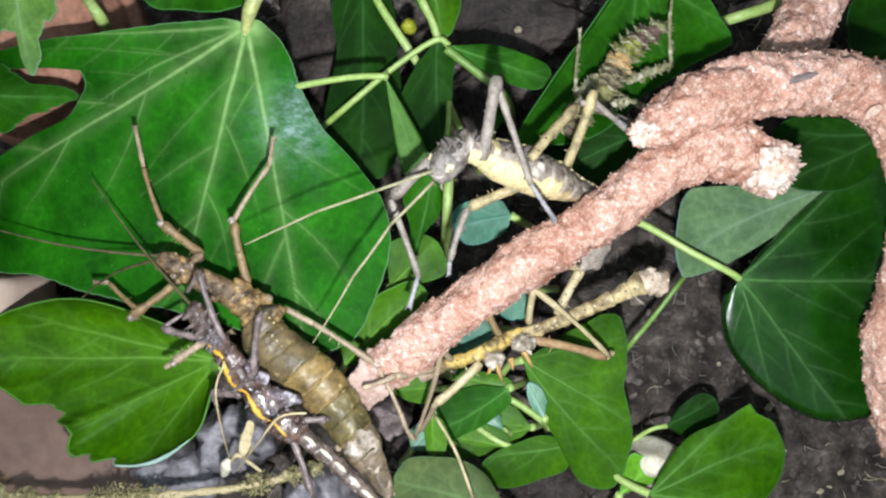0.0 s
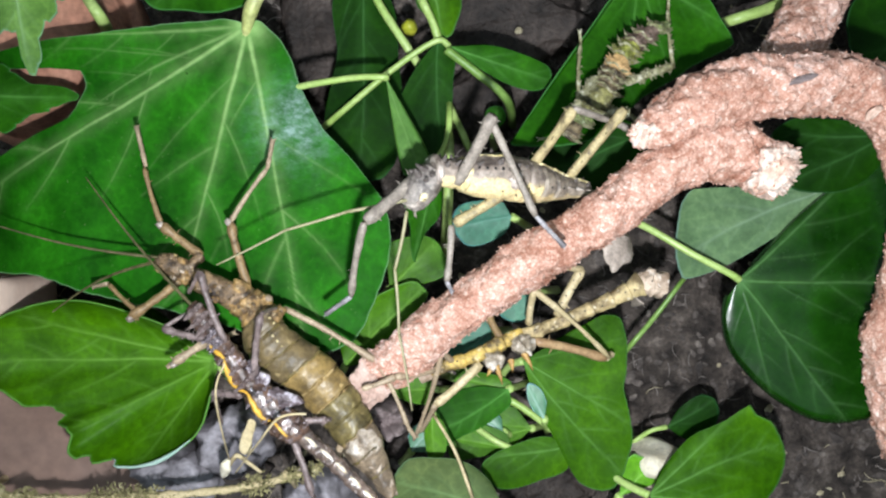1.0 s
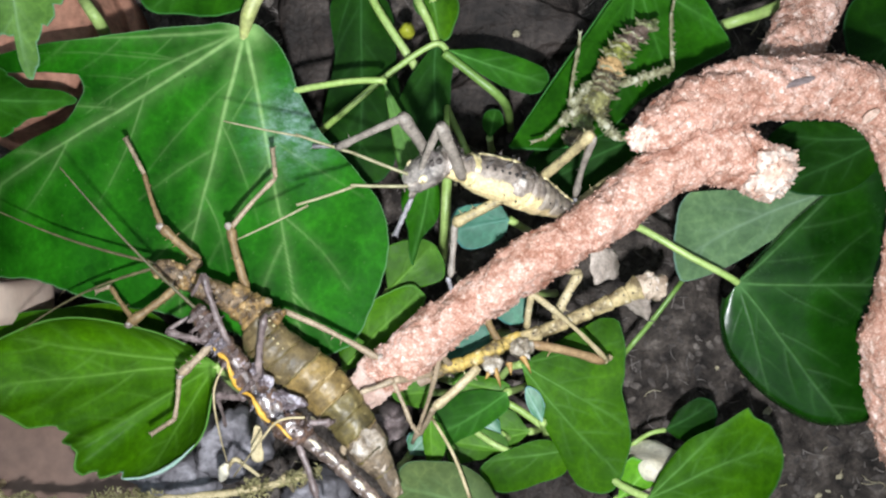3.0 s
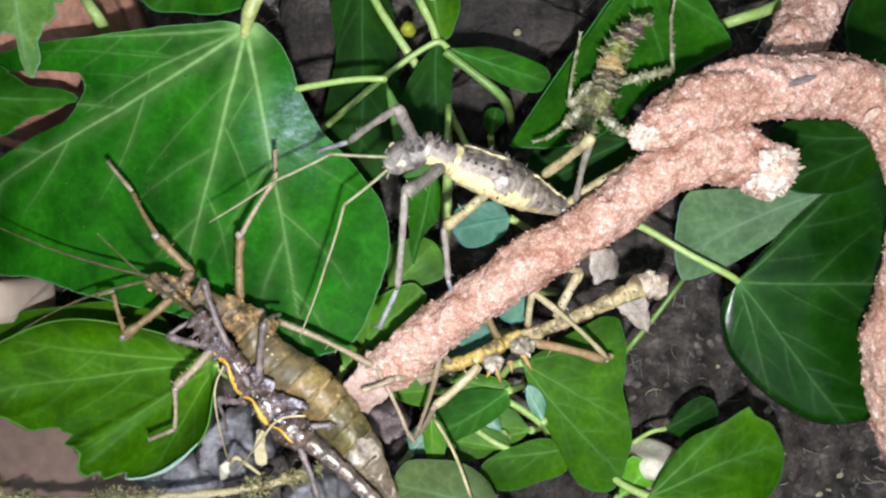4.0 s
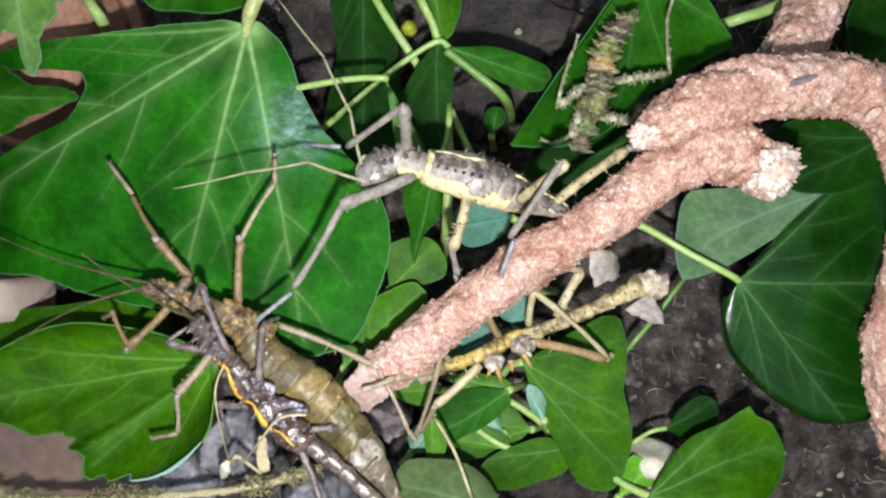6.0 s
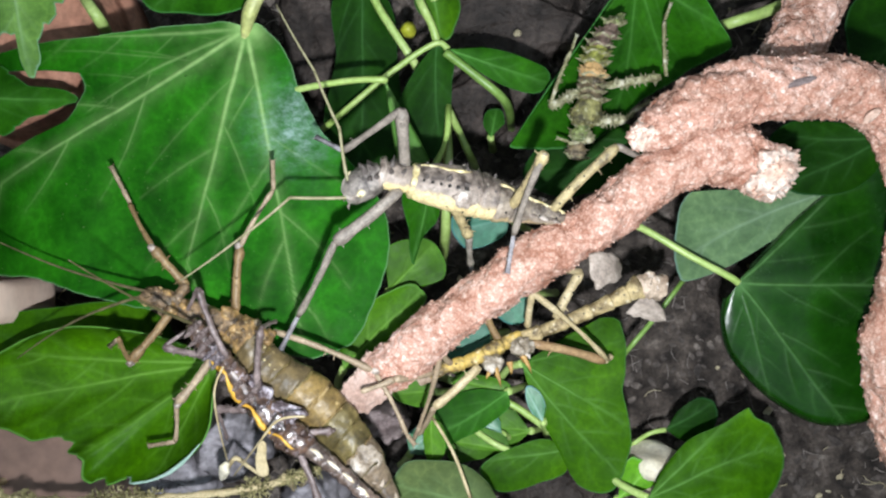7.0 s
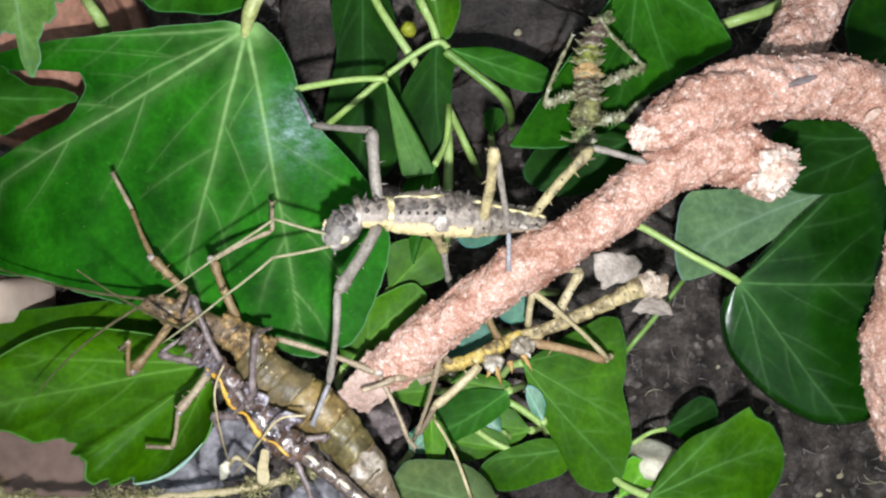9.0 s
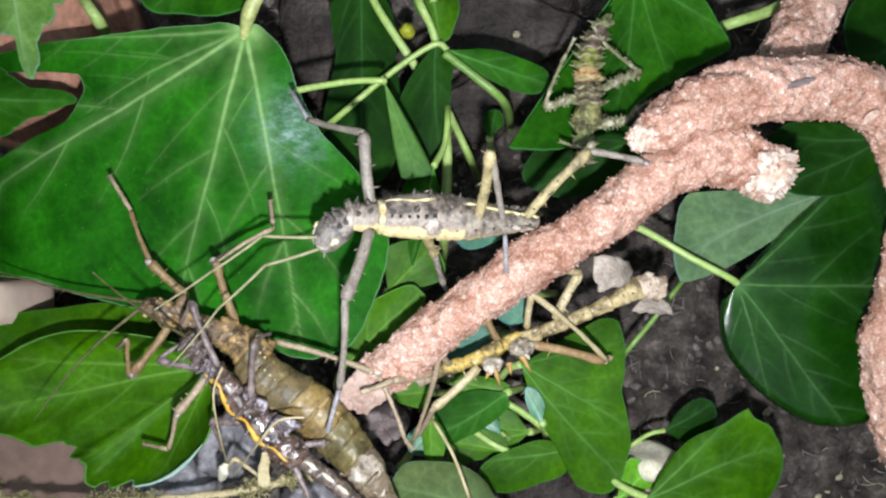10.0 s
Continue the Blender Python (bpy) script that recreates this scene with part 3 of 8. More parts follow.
# ---- clay, board, moss ----
def potsherd(size):
    """A worn, square-edged piece."""
    b = ball(Build(), (0, 0, 0), (1, 1, 1), 0, 28)
    b.v = [tuple(math.copysign(abs(c) ** 0.42, c) * k + 0.0006 * noise.noise(Vector(p) * 2.3 + Vector((i * 5, 0, 0))) for i, (c, k) in enumerate(zip(p, size))) for p in b.v]
    return b


def make_clay():
    b = Build()
    c = Vector((*(-0.1205, 0.0605, 0.0)[:2], 0))
    prof = [(0.0, 0.034), (0.018, 0.034), (0.0235, 0.0335), (0.0245, 0.031), (0.027, 0.012), (0.0285, 0.011), (0.0305, 0.0105), (0.0315, 0.0), (0.029, -0.001)]
    n = 64
    verts = [c + Vector((math.cos(2 * math.pi * k / n) * max(r, 1e-4), math.sin(2 * math.pi * k / n) * max(r, 1e-4), z)) for r, z in prof for k in range(n)]
    faces = [(i * n + k, (i + 1) * n + k, (i + 1) * n + (k + 1) % n, i * n + (k + 1) % n) for i in range(len(prof) - 1) for k in range(n)]
    pot = empty("flower_pot", (0, 0, 0), "small upturned terracotta flower pot on the soil", "flower pot")
    part("pot_body", b.add(verts[:6 * n], faces[:5 * n]), TERRACOTTA, pot)
    part("pot_rim", Build().add(verts[4 * n:], [tuple(i - 4 * n for i in q) for q in faces[4 * n:]]), TERRACOTTA, pot)
    shard = part("clay_shard", potsherd((0.0092, 0.0062, 0.024)), PALE_CLAY)
    shard.matrix_basis = Matrix.Translation((-0.1237, -0.0135, 0.03))
    tagged(shard, "pale pinkish clay shard standing on the soil", "clay shard")
    b = Build()
    n = 40
    verts = []
    for j in range(14):
        for i in range(n):
            u, v = i / (n - 1), j / 13
            x, y = -0.034 + 0.068 * u, -0.022 + 0.044 * v
            verts.append((x, y, 0.010 * math.sin(math.pi * v) + 0.0012 * noise.noise(Vector((x * 60, y * 200, 0)))))
    faces = [(j * n + i, j * n + i + 1, (j + 1) * n + i + 1, (j + 1) * n + i) for j in range(13) for i in range(n - 1)]
    slab = part("bark_slab", b.add(verts, faces), BOARD)
    so = slab.modifiers.new("thick", "SOLIDIFY")
    so.thickness = 0.004
    p = (-0.1164, -0.0656, 0.014)
    slab.matrix_basis = pose(p[0], p[1], 0.006, 0, 0, -14)
    tagged(slab, "smooth brown curved bark slab lying on the soil", "bark slab")


def make_moss():
    rnd = random.Random(9)
    path = curve([(-0.1215, -0.0640, 0.044), (-0.1085, -0.0652, 0.045), (-0.0925, -0.0652, 0.047), (-0.076, -0.0637, 0.05), (-0.0593, -0.0618, 0.053), (-0.0446, -0.059, 0.055), (-0.0309, -0.0546, 0.057)], 8)
    twig = empty("mossy_twig", path[0], "thin dry twig overgrown with yellowish moss", "twig")
    org = Vector(path[0])
    b = tube(Build(), [Vector(p) - org for p in path], [0.0006, 0.0008, 0.0011, 0.0011, 0.0009, 0.0007], 9, 0, 0.5, 400)
    foot = tube(b, curve([(0, 0, 0), (-0.006, -0.003, -0.02), (-0.008, -0.004, -0.044)], 6), [0.0007, 0.0010, 0.0016], 8, 0, 0.3, 400)
    part("stalk", foot, TENDRIL, twig)
    b = Build()
    for i in range(4600):
        t = rnd.random() ** 1.35
        k = t * (len(path) - 1)
        j = min(int(k), len(path) - 2)
        p = Vector(path[j]).lerp(Vector(path[j + 1]), k - j) - org
        way = Vector((rnd.gauss(0, 1), rnd.gauss(0, 1), rnd.gauss(0.3, 1))).normalized()
        clump = max(0.0, noise.noise(Vector((t * 14, 0.3, 0))) * 1.6 + 0.1)
        r = 0.0044 * clump * (1 - 0.5 * t) + 0.0006
        spine(b, p + way * r * rnd.uniform(0.1, 1.1), way + Vector((rnd.gauss(0, 0.6), rnd.gauss(0, 0.6), 0.3)), rnd.uniform(0.0004, 0.0013), rnd.uniform(0.0002, 0.00045), 0, 3)
    tagged(part("moss", b, MOSS, twig, "tufted yellow-green moss"), kind="stuff")
    for pts, r in (
        ([(-0.0474, -0.0251, 0.088), (-0.049, -0.0281, 0.087), (-0.0501, -0.0317, 0.085), (-0.0507, -0.0375, 0.08), (-0.0515, -0.046, 0.07), (-0.0532, -0.0533, 0.057)], 0.00021),
        ([(-0.0297, -0.0359, 0.088), (-0.0336, -0.0361, 0.088), (-0.0367, -0.0377, 0.087), (-0.0409, -0.0429, 0.082), (-0.0463, -0.0493, 0.07), (-0.0521, -0.0563, 0.056)], 0.00024),
        ([(-0.0538, -0.0546, 0.056), (-0.0515, -0.0515, 0.06), (-0.0502, -0.0512, 0.06), (-0.0483, -0.0533, 0.058), (-0.0456, -0.0561, 0.056)], 0.00055),
        ([(-0.0395, -0.0560, 0.057), (-0.0390, -0.0595, 0.050), (-0.0396, -0.0640, 0.040)], 0.0006),
        ([(-0.0340, -0.0560, 0.057), (-0.0362, -0.0605, 0.045), (-0.0385, -0.0640, 0.035)], 0.0007),
    ):
        t = part("dry_tendril", tube(Build(), curve(pts, 8), [r, r * 1.2, r * 0.7], 6, 0, 0.15), TENDRIL)
        tagged(t, "thin curling straw-coloured dry tendril", "tendril", "dry tendrils on the twig")


def make_leg_flake():
    """End of the female's hind femur, built as a loose flat flake, waisted at its upper end."""
    half = [(0.0, 0.0005), (0.0006, 0.0010), (0.0022, 0.0011), (0.0045, 0.0013), (0.0075, 0.0015), (0.0096, 0.0014), (0.0101, 0.0006)]
    b = loft(Build(), [(x, 0.0002 * math.sin(x * 900), 0.0002 * math.sin(x * 400), w, 0.0004) for x, w in half], 14, 0, 0.12, 700)
    flake = part("hanging_flake", b, TENDRIL)
    return tagged(flake, "flat ochre end of the female's hind leg by the mossy twig", "dry flake")


def make_roll():
    path = curve([(-0.0527, -0.0518, 0.061), (-0.0537, -0.0540, 0.060), (-0.0552, -0.0574, 0.056)], 6)
    tagged(part("rolled_scrap", tube(Build(), path, [0.0006, 0.0011, 0.0014, 0.0012, 0.0004], 10, 0, 0.35, 500, 0.7), PALE_BUD), "pale rolled dry scrap on the mossy twig", "dry scrap")


make_clay()
make_moss()
make_roll()
LEG_FLAKE = make_leg_flake()


# ---- ivy ----
def monotone(xs, ys, q):
    """Smooth interpolation without overshoot."""
    xs, ys = np.array(xs, float), np.array(ys, float)
    h = np.diff(xs)
    d = np.diff(ys) / h
    m = np.zeros(len(xs))
    m[0], m[-1] = d[0], d[-1]
    for i in range(1, len(xs) - 1):
        m[i] = 0 if d[i - 1] * d[i] <= 0 else 2 * d[i - 1] * d[i] / (d[i - 1] + d[i])
    k = np.clip(np.searchsorted(xs, q) - 1, 0, len(h) - 1)
    t = (q - xs[k]) / h[k]
    return ys[k] * (1 + 2 * t) * (1 - t) ** 2 + h[k] * m[k] * t * (1 - t) ** 2 + ys[k + 1] * t * t * (3 - 2 * t) + h[k] * m[k + 1] * t * t * (t - 1)


def ivy_leaf(place, slope, lobes, mat, label, stalk=(), veins=(), cup=0.0, seed=1, dust_sheen=None, heart=(0.0, 0.0), stalk_mat=None, stalk_r=0.0011, tail=None, curl=0.0, ripple=0.0014, pitch=0.0007, droop=None, tilt=None, torn=None, rolled=None):
    """One leaf. lobes: reach of the blade by the bearing in degrees from place; veins: bearings of the main veins; heart: where they meet the stalk."""
    leaf = empty("ivy_leaf", place, label, "leaf", "ivy leaves")
    ang, reach = [a for a, _ in lobes], [r for _, r in lobes]
    big = max(reach)
    na = int(min(780, max(40, radians(ang[-1] - ang[0]) * big / pitch)))
    nr = int(min(150, max(16, big / pitch)))
    th = np.linspace(ang[0], ang[-1], na)
    rr = monotone(ang, reach, th)
    rr = rr * (1 + 0.006 * np.sin(th * 0.13 + seed) + 0.003 * np.sin(th * 0.41 + seed * 2) + 0.0015 * np.sin(th * 1.7))
    edge = np.ones(na)
    if torn:
        bite = np.array([max(0.0, noise.noise(Vector((a * 0.09, seed, 0))) + 0.45 * noise.noise(Vector((a * 0.28, seed, 4))) + 0.08 * noise.noise(Vector((a * 0.8, seed, 9)))) for a in th])
        edge = 1 - torn[2] * bite * np.clip(np.minimum(th - torn[0], torn[1] - th) / 4, 0, 1)
    f = np.linspace(0.004, 1, nr)
    share = np.minimum(f[:, None], edge[None] - 0.0006 * (1 - f[:, None]))
    X = (share * rr[None] * np.cos(np.radians(th))[None]).ravel()
    Y = (share * rr[None] * np.sin(np.radians(th))[None]).ravel()
    if not veins:
        veins = [ang[i] for i in range(1, len(ang) - 1) if reach[i] > 0.45 * big and reach[i] >= reach[i - 1] and reach[i] >= reach[i + 1]]
    vein = np.zeros(len(X))
    rnd = random.Random(seed)

    def line(p, q, w0, w1, strength):
        p, q = np.array(p), np.array(q)
        w0, w1 = max(w0, 0.62 * pitch), max(w1, 0.62 * pitch)
        d = q - p
        t = np.clip(((X - p[0]) * d[0] + (Y - p[1]) * d[1]) / (d @ d), 0, 1)
        dist = np.hypot(X - p[0] - t * d[0], Y - p[1] - t * d[1])
        if strength > 0.12:
            np.maximum(vein, 0.24 * strength * np.exp(-(dist / (4 * (w0 + (w1 - w0) * t) + 0.0006)) ** 2), out=vein)
        np.maximum(vein, strength * (1 - 0.075 * t) * np.exp(-(dist / (w0 + (w1 - w0) * t)) ** 2), out=vein)

    def branch(p, bearing, length, w, depth, strength, bend):
        a, steps, q = radians(bearing), 12 if depth else 6, np.array(p, float)
        for s in range(steps):
            nxt = q + np.array([math.cos(a), math.sin(a)]) * length / steps
            line(q, nxt, w * (1 - 0.75 * s / steps) * (1.6 if s == 0 and depth else 1.0), w * (1 - 0.75 * (s + 1) / steps), strength * (1 - (0.7 if depth else 0.85) * s / steps))
            q, a = nxt, a + bend + rnd.uniform(-0.05, 0.05)
            if depth and 1 <= s < steps - 1:
                for sign in ((1,), (-1,), ())[s % 3]:
                    reach_on = length * (0.55 - 0.036 * s) * rnd.uniform(0.7, 1.0)
                    branch(q, math.degrees(a) + sign * rnd.uniform(30, 46), reach_on, max(0.00030, w * 0.5), depth - 1, strength * rnd.uniform(0.26, 0.46), -sign * rnd.uniform(0.02, 0.07))

    for v in veins:
        v = ang[0] + (v - ang[0]) % 360
        goal = np.array([math.cos(radians(v)), math.sin(radians(v))]) * float(np.interp(v, ang, reach)) - np.array(heart)
        branch(heart, math.degrees(math.atan2(goal[1], goal[0])), 0.97 * float(np.hypot(*goal)), max(0.00038, 0.0094 * big), 1 if np.hypot(*goal) > 0.5 * big else 0, 0.95 if np.hypot(*goal) > 0.72 * big else 0.6, rnd.uniform(-0.012, 0.012))
    if stalk:
        np.maximum(vein, 0.9 * np.exp(-((X - heart[0]) ** 2 + (Y - heart[1]) ** 2) / (0.062 * big) ** 2), out=vein)
    frac = share.ravel()
    Z = slope[0] * X + slope[1] * Y + cup * frac ** 2 * big + 0.00030 * vein - curl * np.clip((frac - 0.92) / 0.08, 0, 1) ** 2
    if droop:
        Z -= droop[1] * np.clip(droop[0] - X, 0, 0.05) ** 2
    for i in range(len(X)):
        p = Vector((X[i] + place[0] + seed, Y[i] + place[1], seed * 0.3))
        Z[i] += ripple * frac[i] * (noise.noise(p * 32) + 0.4 * noise.noise(p * 90))
    if tilt:
        dz = tilt[0] * X + tilt[1] * Y + tilt[2] * frac ** 2 * big
        k = 1 - dz / (0.294 - place[2])
        X, Y, Z = (place[0] + X) * k - place[0], (place[1] + Y) * k - place[1], Z + dz
    verts = list(zip(X.tolist(), Y.tolist(), Z.tolist()))
    faces = [(i * na + k, (i + 1) * na + k, (i + 1) * na + k + 1, i * na + k + 1) for i in range(nr - 1) for k in range(na - 1)]
    blade = part("blade", Build().add(verts, faces), mat, leaf)
    me = blade.data
    me.attributes.new("vein", "FLOAT", "POINT").data.foreach_set("value", vein)
    spread = np.zeros(len(X)) if dust_sheen is None else np.exp(-((X - dust_sheen[0]) ** 2 + (Y - dust_sheen[1]) ** 2) / dust_sheen[2] ** 2)
    me.attributes.new("rim", "FLOAT", "POINT").data.foreach_set("value", np.clip(((share - edge[None]) * rr[None] + 0.0004).ravel() / 0.0004, 0, 1))
    me.attributes.new("dust_sheen", "FLOAT", "POINT").data.foreach_set("value", spread)
    so = blade.modifiers.new("thick", "SOLIDIFY")
    so.thickness, so.offset = 0.0004, -1
    if rolled:
        lip = [Vector(verts[(nr - 1) * na + k]) + Vector((0, 0, 0.0002)) for k in range(0, na, 2) if rolled[0] <= th[k] <= rolled[1]]
        part("rolled_edge", tube(Build(), lip, [0.0001, 0.0003, 0.0003, 0.0005, 0.0006, 0.0003, 0.0001], 8, 0, 0.35, 500), LEAF_EDGE, leaf, "pale rolled-up leaf edge")
    if stalk:
        org = Vector(place)
        path = curve([*([tail] if tail else []), (*heart, 0.0), *[Vector(p) - org for p in stalk]], 8)
        part("petiole", tube(Build(), path, [stalk_r * 0.35 if tail else stalk_r, stalk_r * 0.9, stalk_r, stalk_r * 1.2], 9, 0, 0.05), stalk_mat or STEM, leaf)
    return leaf


def stem(points, r, mat=None, label="bright green ivy stem running through the leaves"):
    s = part("vine", tube(Build(), curve(points, 10), [r, r * 0.95, r * 1.05, r], 9, 0, 0.06, 300), mat or STEM)
    return tagged(s, label, "vine", "ivy vines")


def make_leaves():
    ivy_leaf((-0.0645, 0.0442, 0.055), (0, 0), [(-321.8, 0.0193), (-312.6, 0.0178), (-285.8, 0.0136), (-261.1, 0.0128), (-237.6, 0.0143), (-216.9, 0.0185), (-204.5, 0.0240), (-199.3, 0.0284), (-193.0, 0.038), (-189.1, 0.0475), (-186.0, 0.0572), (-183.0, 0.057), (-182.4, 0.0382), (-181.2, 0.0271), (-173.7, 0.0259), (-166.4, 0.0278), (-159.3, 0.0326), (-158.7, 0.0412), (-158.1, 0.0503), (-157.5, 0.0612), (-150.5, 0.0736), (-138.9, 0.0736), (-127.8, 0.0651), (-117.7, 0.0613), (-101.1, 0.0594), (-83.6, 0.0636), (-72.7, 0.0717), (-64.8, 0.0783), (-59.5, 0.0789), (-51.2, 0.0748), (-43.7, 0.0699), (-37.7, 0.065), (-33.3, 0.0595), (-29.5, 0.0506), (-21.8, 0.0364), (-5.8, 0.0283), (14.5, 0.0257), (26.9, 0.0236), (37.1, 0.0217), (38.2, 0.0193)], LEAF_BIG,
             "large dark green ivy leaf with pale veins, eaten edge", [(-0.0476, 0.0605, 0.057), (-0.0444, 0.0681, 0.056), (-0.0429, 0.0848, 0.04), (-0.0462, 0.1068, 0.0)],
             veins=[-147.6, -92.5, -67.5, -165.8, 168.0], cup=0.0, seed=3, heart=(0.0152, 0.0117), dust_sheen=(0.0272, -0.0125, 0.0086), stalk_r=0.0021, pitch=0.0005, stalk_mat=STEM_PALE, tail=(0.0136, 0.0040, -0.0034), droop=(-0.024, 11.0))
    ivy_leaf((-0.0697, -0.0275, 0.036), (0, 0), [(120.7, 0.009), (141.2, 0.0216), (158.6, 0.0346), (169.7, 0.0514), (177.0, 0.0599), (188.7, 0.0605), (194.5, 0.0428), (204.7, 0.0219)], LEAF_MID, "dark green ivy leaf lying under the others", [(-0.0634, -0.0312, 0.03), (-0.0637, -0.0383, 0.0)], seed=4)
    fresh = ivy_leaf((-0.0579, -0.0289, 0.05), (0, 0), [(148.2, 0.0094), (156.8, 0.0229), (163.8, 0.0385), (171.7, 0.0506), (180.0, 0.0602), (189.9, 0.0633), (195.3, 0.0549), (201.0, 0.0505), (207.8, 0.0473), (211.0, 0.0422), (213.8, 0.0417), (218.6, 0.0446), (229.0, 0.0396), (243.8, 0.0312), (253.8, 0.0234), (262.9, 0.0153), (264.2, 0.0073)], LEAF_FRESH,
             "bright yellow-green ivy leaf, nibbled at its lower edge", [(-0.0566, -0.0323, 0.046), (-0.054, -0.0391, 0.03), (-0.0549, -0.0453, 0.0)], veins=[174.1, -173.1, -147.4, -122.7, 158.8], tilt=(0.28, -0.04, 0.22), seed=5, curl=-0.0012, torn=(192, 236, 0.22), rolled=(229, 258))
    ivy_leaf((-0.0586, 0.0771, 0.05), (0, 0), [(-160.3, 0.0216), (-142.1, 0.0225), (-114.5, 0.0176), (-74.6, 0.0163), (-51.0, 0.0172), (-24.6, 0.0175)], LEAF_DEEP, "green ivy leaf with a smooth edge", [(-0.0556, 0.0897, 0.03), (-0.0584, 0.1033, 0.0)], seed=6)
    ivy_leaf((-0.1036, 0.0679, 0.066), (0, 0), [(-135.1, 0.0153), (-112.4, 0.0178), (-84.2, 0.016), (-83.6, 0.0218), (-79.0, 0.027), (-72.3, 0.0267), (-69.6, 0.0202), (-63.4, 0.0175), (-35.7, 0.015), (-10.6, 0.0145)], LEAF_WASHED, "pale eaten leaf with ragged torn edges", [(-0.1094, 0.08, 0.05), (-0.1301, 0.1033, 0.0)], seed=7, torn=(-100, -30, 0.2))
    ivy_leaf((-0.1225, 0.0393, 0.05), (0, 0), [(-81.8, 0.0102), (-43.2, 0.014), (-17.5, 0.0168), (-7.3, 0.0249), (-1.6, 0.0293), (3.9, 0.0262), (11.4, 0.0163), (30.0, 0.0134), (44.1, 0.0121), (74.0, 0.0106)], LEAF_DEEP, "torn ivy leaf over the clay pot", [(-0.1372, 0.0426, 0.03), (-0.1563, 0.0474, 0.0)], seed=8, torn=(-80, 70, 0.16))
    ivy_leaf((-0.0226, 0.0787, 0.03), (0, 0), [(-129.8, 0.0123), (-105.2, 0.0252), (-104.6, 0.0342), (-104.0, 0.0423), (-100.1, 0.0495), (-86.3, 0.0601), (-81.3, 0.0572), (-74.5, 0.0424), (-68.2, 0.0271), (-50.3, 0.0123)], LEAF_DARK_SHADED, "green ivy leaf deep in the tangle, shade in its colour", [(-0.0235, 0.0898, 0.02), (-0.0252, 0.1016, 0.0)], veins=(-87.0, -109.8), seed=9)
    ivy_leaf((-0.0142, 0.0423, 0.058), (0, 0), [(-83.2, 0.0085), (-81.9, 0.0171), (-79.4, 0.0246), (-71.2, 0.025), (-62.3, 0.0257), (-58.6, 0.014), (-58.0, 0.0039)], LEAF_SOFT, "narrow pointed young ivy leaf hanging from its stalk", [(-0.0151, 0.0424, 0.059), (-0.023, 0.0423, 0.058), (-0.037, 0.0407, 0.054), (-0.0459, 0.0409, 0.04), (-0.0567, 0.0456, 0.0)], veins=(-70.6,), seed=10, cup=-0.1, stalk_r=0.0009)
    ivy_leaf((-0.0014, 0.0565, 0.038), (0, 0), [(-127.9, 0.0081), (-121.0, 0.0205), (-108.1, 0.0270), (-94.0, 0.0318), (-86.0, 0.0305), (-79.0, 0.0190), (-68.0, 0.0110), (-35.4, 0.0053)], LEAF_DARK_SHADED, "small green ivy leaf, shade in its colour", [(-0.0029, 0.0608, 0.039), (-0.0064, 0.0687, 0.038), (-0.0086, 0.0876, 0.0)], seed=11, stalk_r=0.0012)
    ivy_leaf((0.0018, 0.0539, 0.04), (0, 0), [(-38.0, 0.006), (-33.0, 0.0180), (-26.0, 0.0262), (-18.0, 0.0288), (-12.0, 0.0275), (-5.0, 0.0188), (4.5, 0.0082)], LEAF_DEEP, "green ivy leaf with a pale midrib", [(-0.0021, 0.0554, 0.04), (-0.0143, 0.0477, 0.038), (-0.0336, 0.0334, 0.03), (-0.0427, 0.0334, 0.0)], veins=(-20.0,), seed=12, stalk_r=0.0009)
    ivy_leaf((-0.0021, 0.0677, 0.036), (0, 0), [(130.3, 0.006), (251.1, 0.0049), (285.7, 0.0112), (313.2, 0.0085), (389.7, 0.0061)], LEAF_MID, "small green ivy leaf beside the stems", [(-0.0039, 0.0768, 0.02), (-0.0051, 0.0859, 0.0)], seed=31)
    ivy_leaf((0.0178, 0.0083, 0.046), (0, 0), [(-240.9, 0.0038), (-207.7, 0.0091), (-188.7, 0.0144), (-171.7, 0.0156), (-149.2, 0.0142), (-128.7, 0.0082), (-103.0, 0.0031)], LEAF_TEAL_SHEEN, "blue-green shiny ivy leaf under the branch", [(0.0221, 0.0062, 0.04), (0.0308, 0.0037, 0.0)], seed=13)
    ivy_leaf((-0.014, -0.0106, 0.044), (0, 0), [(7.8, 0.009), (13.0, 0.0147), (27.6, 0.0168), (46.4, 0.0173), (71.9, 0.0144), (97.8, 0.0108)], LEAF_FRESH, "green ivy leaf beside the branch", [(-0.0179, -0.0155, 0.03), (-0.0217, -0.0191, 0.0)], seed=14)
    ivy_leaf((-0.0256, -0.0307, 0.047), (0, 0), [(18.2, 0.0047), (32.9, 0.014), (36.9, 0.023), (42.1, 0.0289), (48.6, 0.029), (59.8, 0.0234), (73.9, 0.016), (101.0, 0.0075)], LEAF_FRESH, "green ivy leaf curling under the branch end", [(-0.0289, -0.036, 0.03), (-0.0322, -0.0418, 0.0)], seed=15, cup=0.08)
    ivy_leaf((0.0241, -0.0118, 0.042), (0, 0), [(-224.9, 0.0031), (-192.1, 0.0084), (-172.0, 0.011), (-150.0, 0.0109), (-123.6, 0.0094), (-89.5, 0.0038)], LEAF_TEAL_SHEEN, "blue-green shiny ivy leaf under the branch", [(0.0292, -0.0116, 0.03), (0.0351, -0.0129, 0.0)], seed=16)
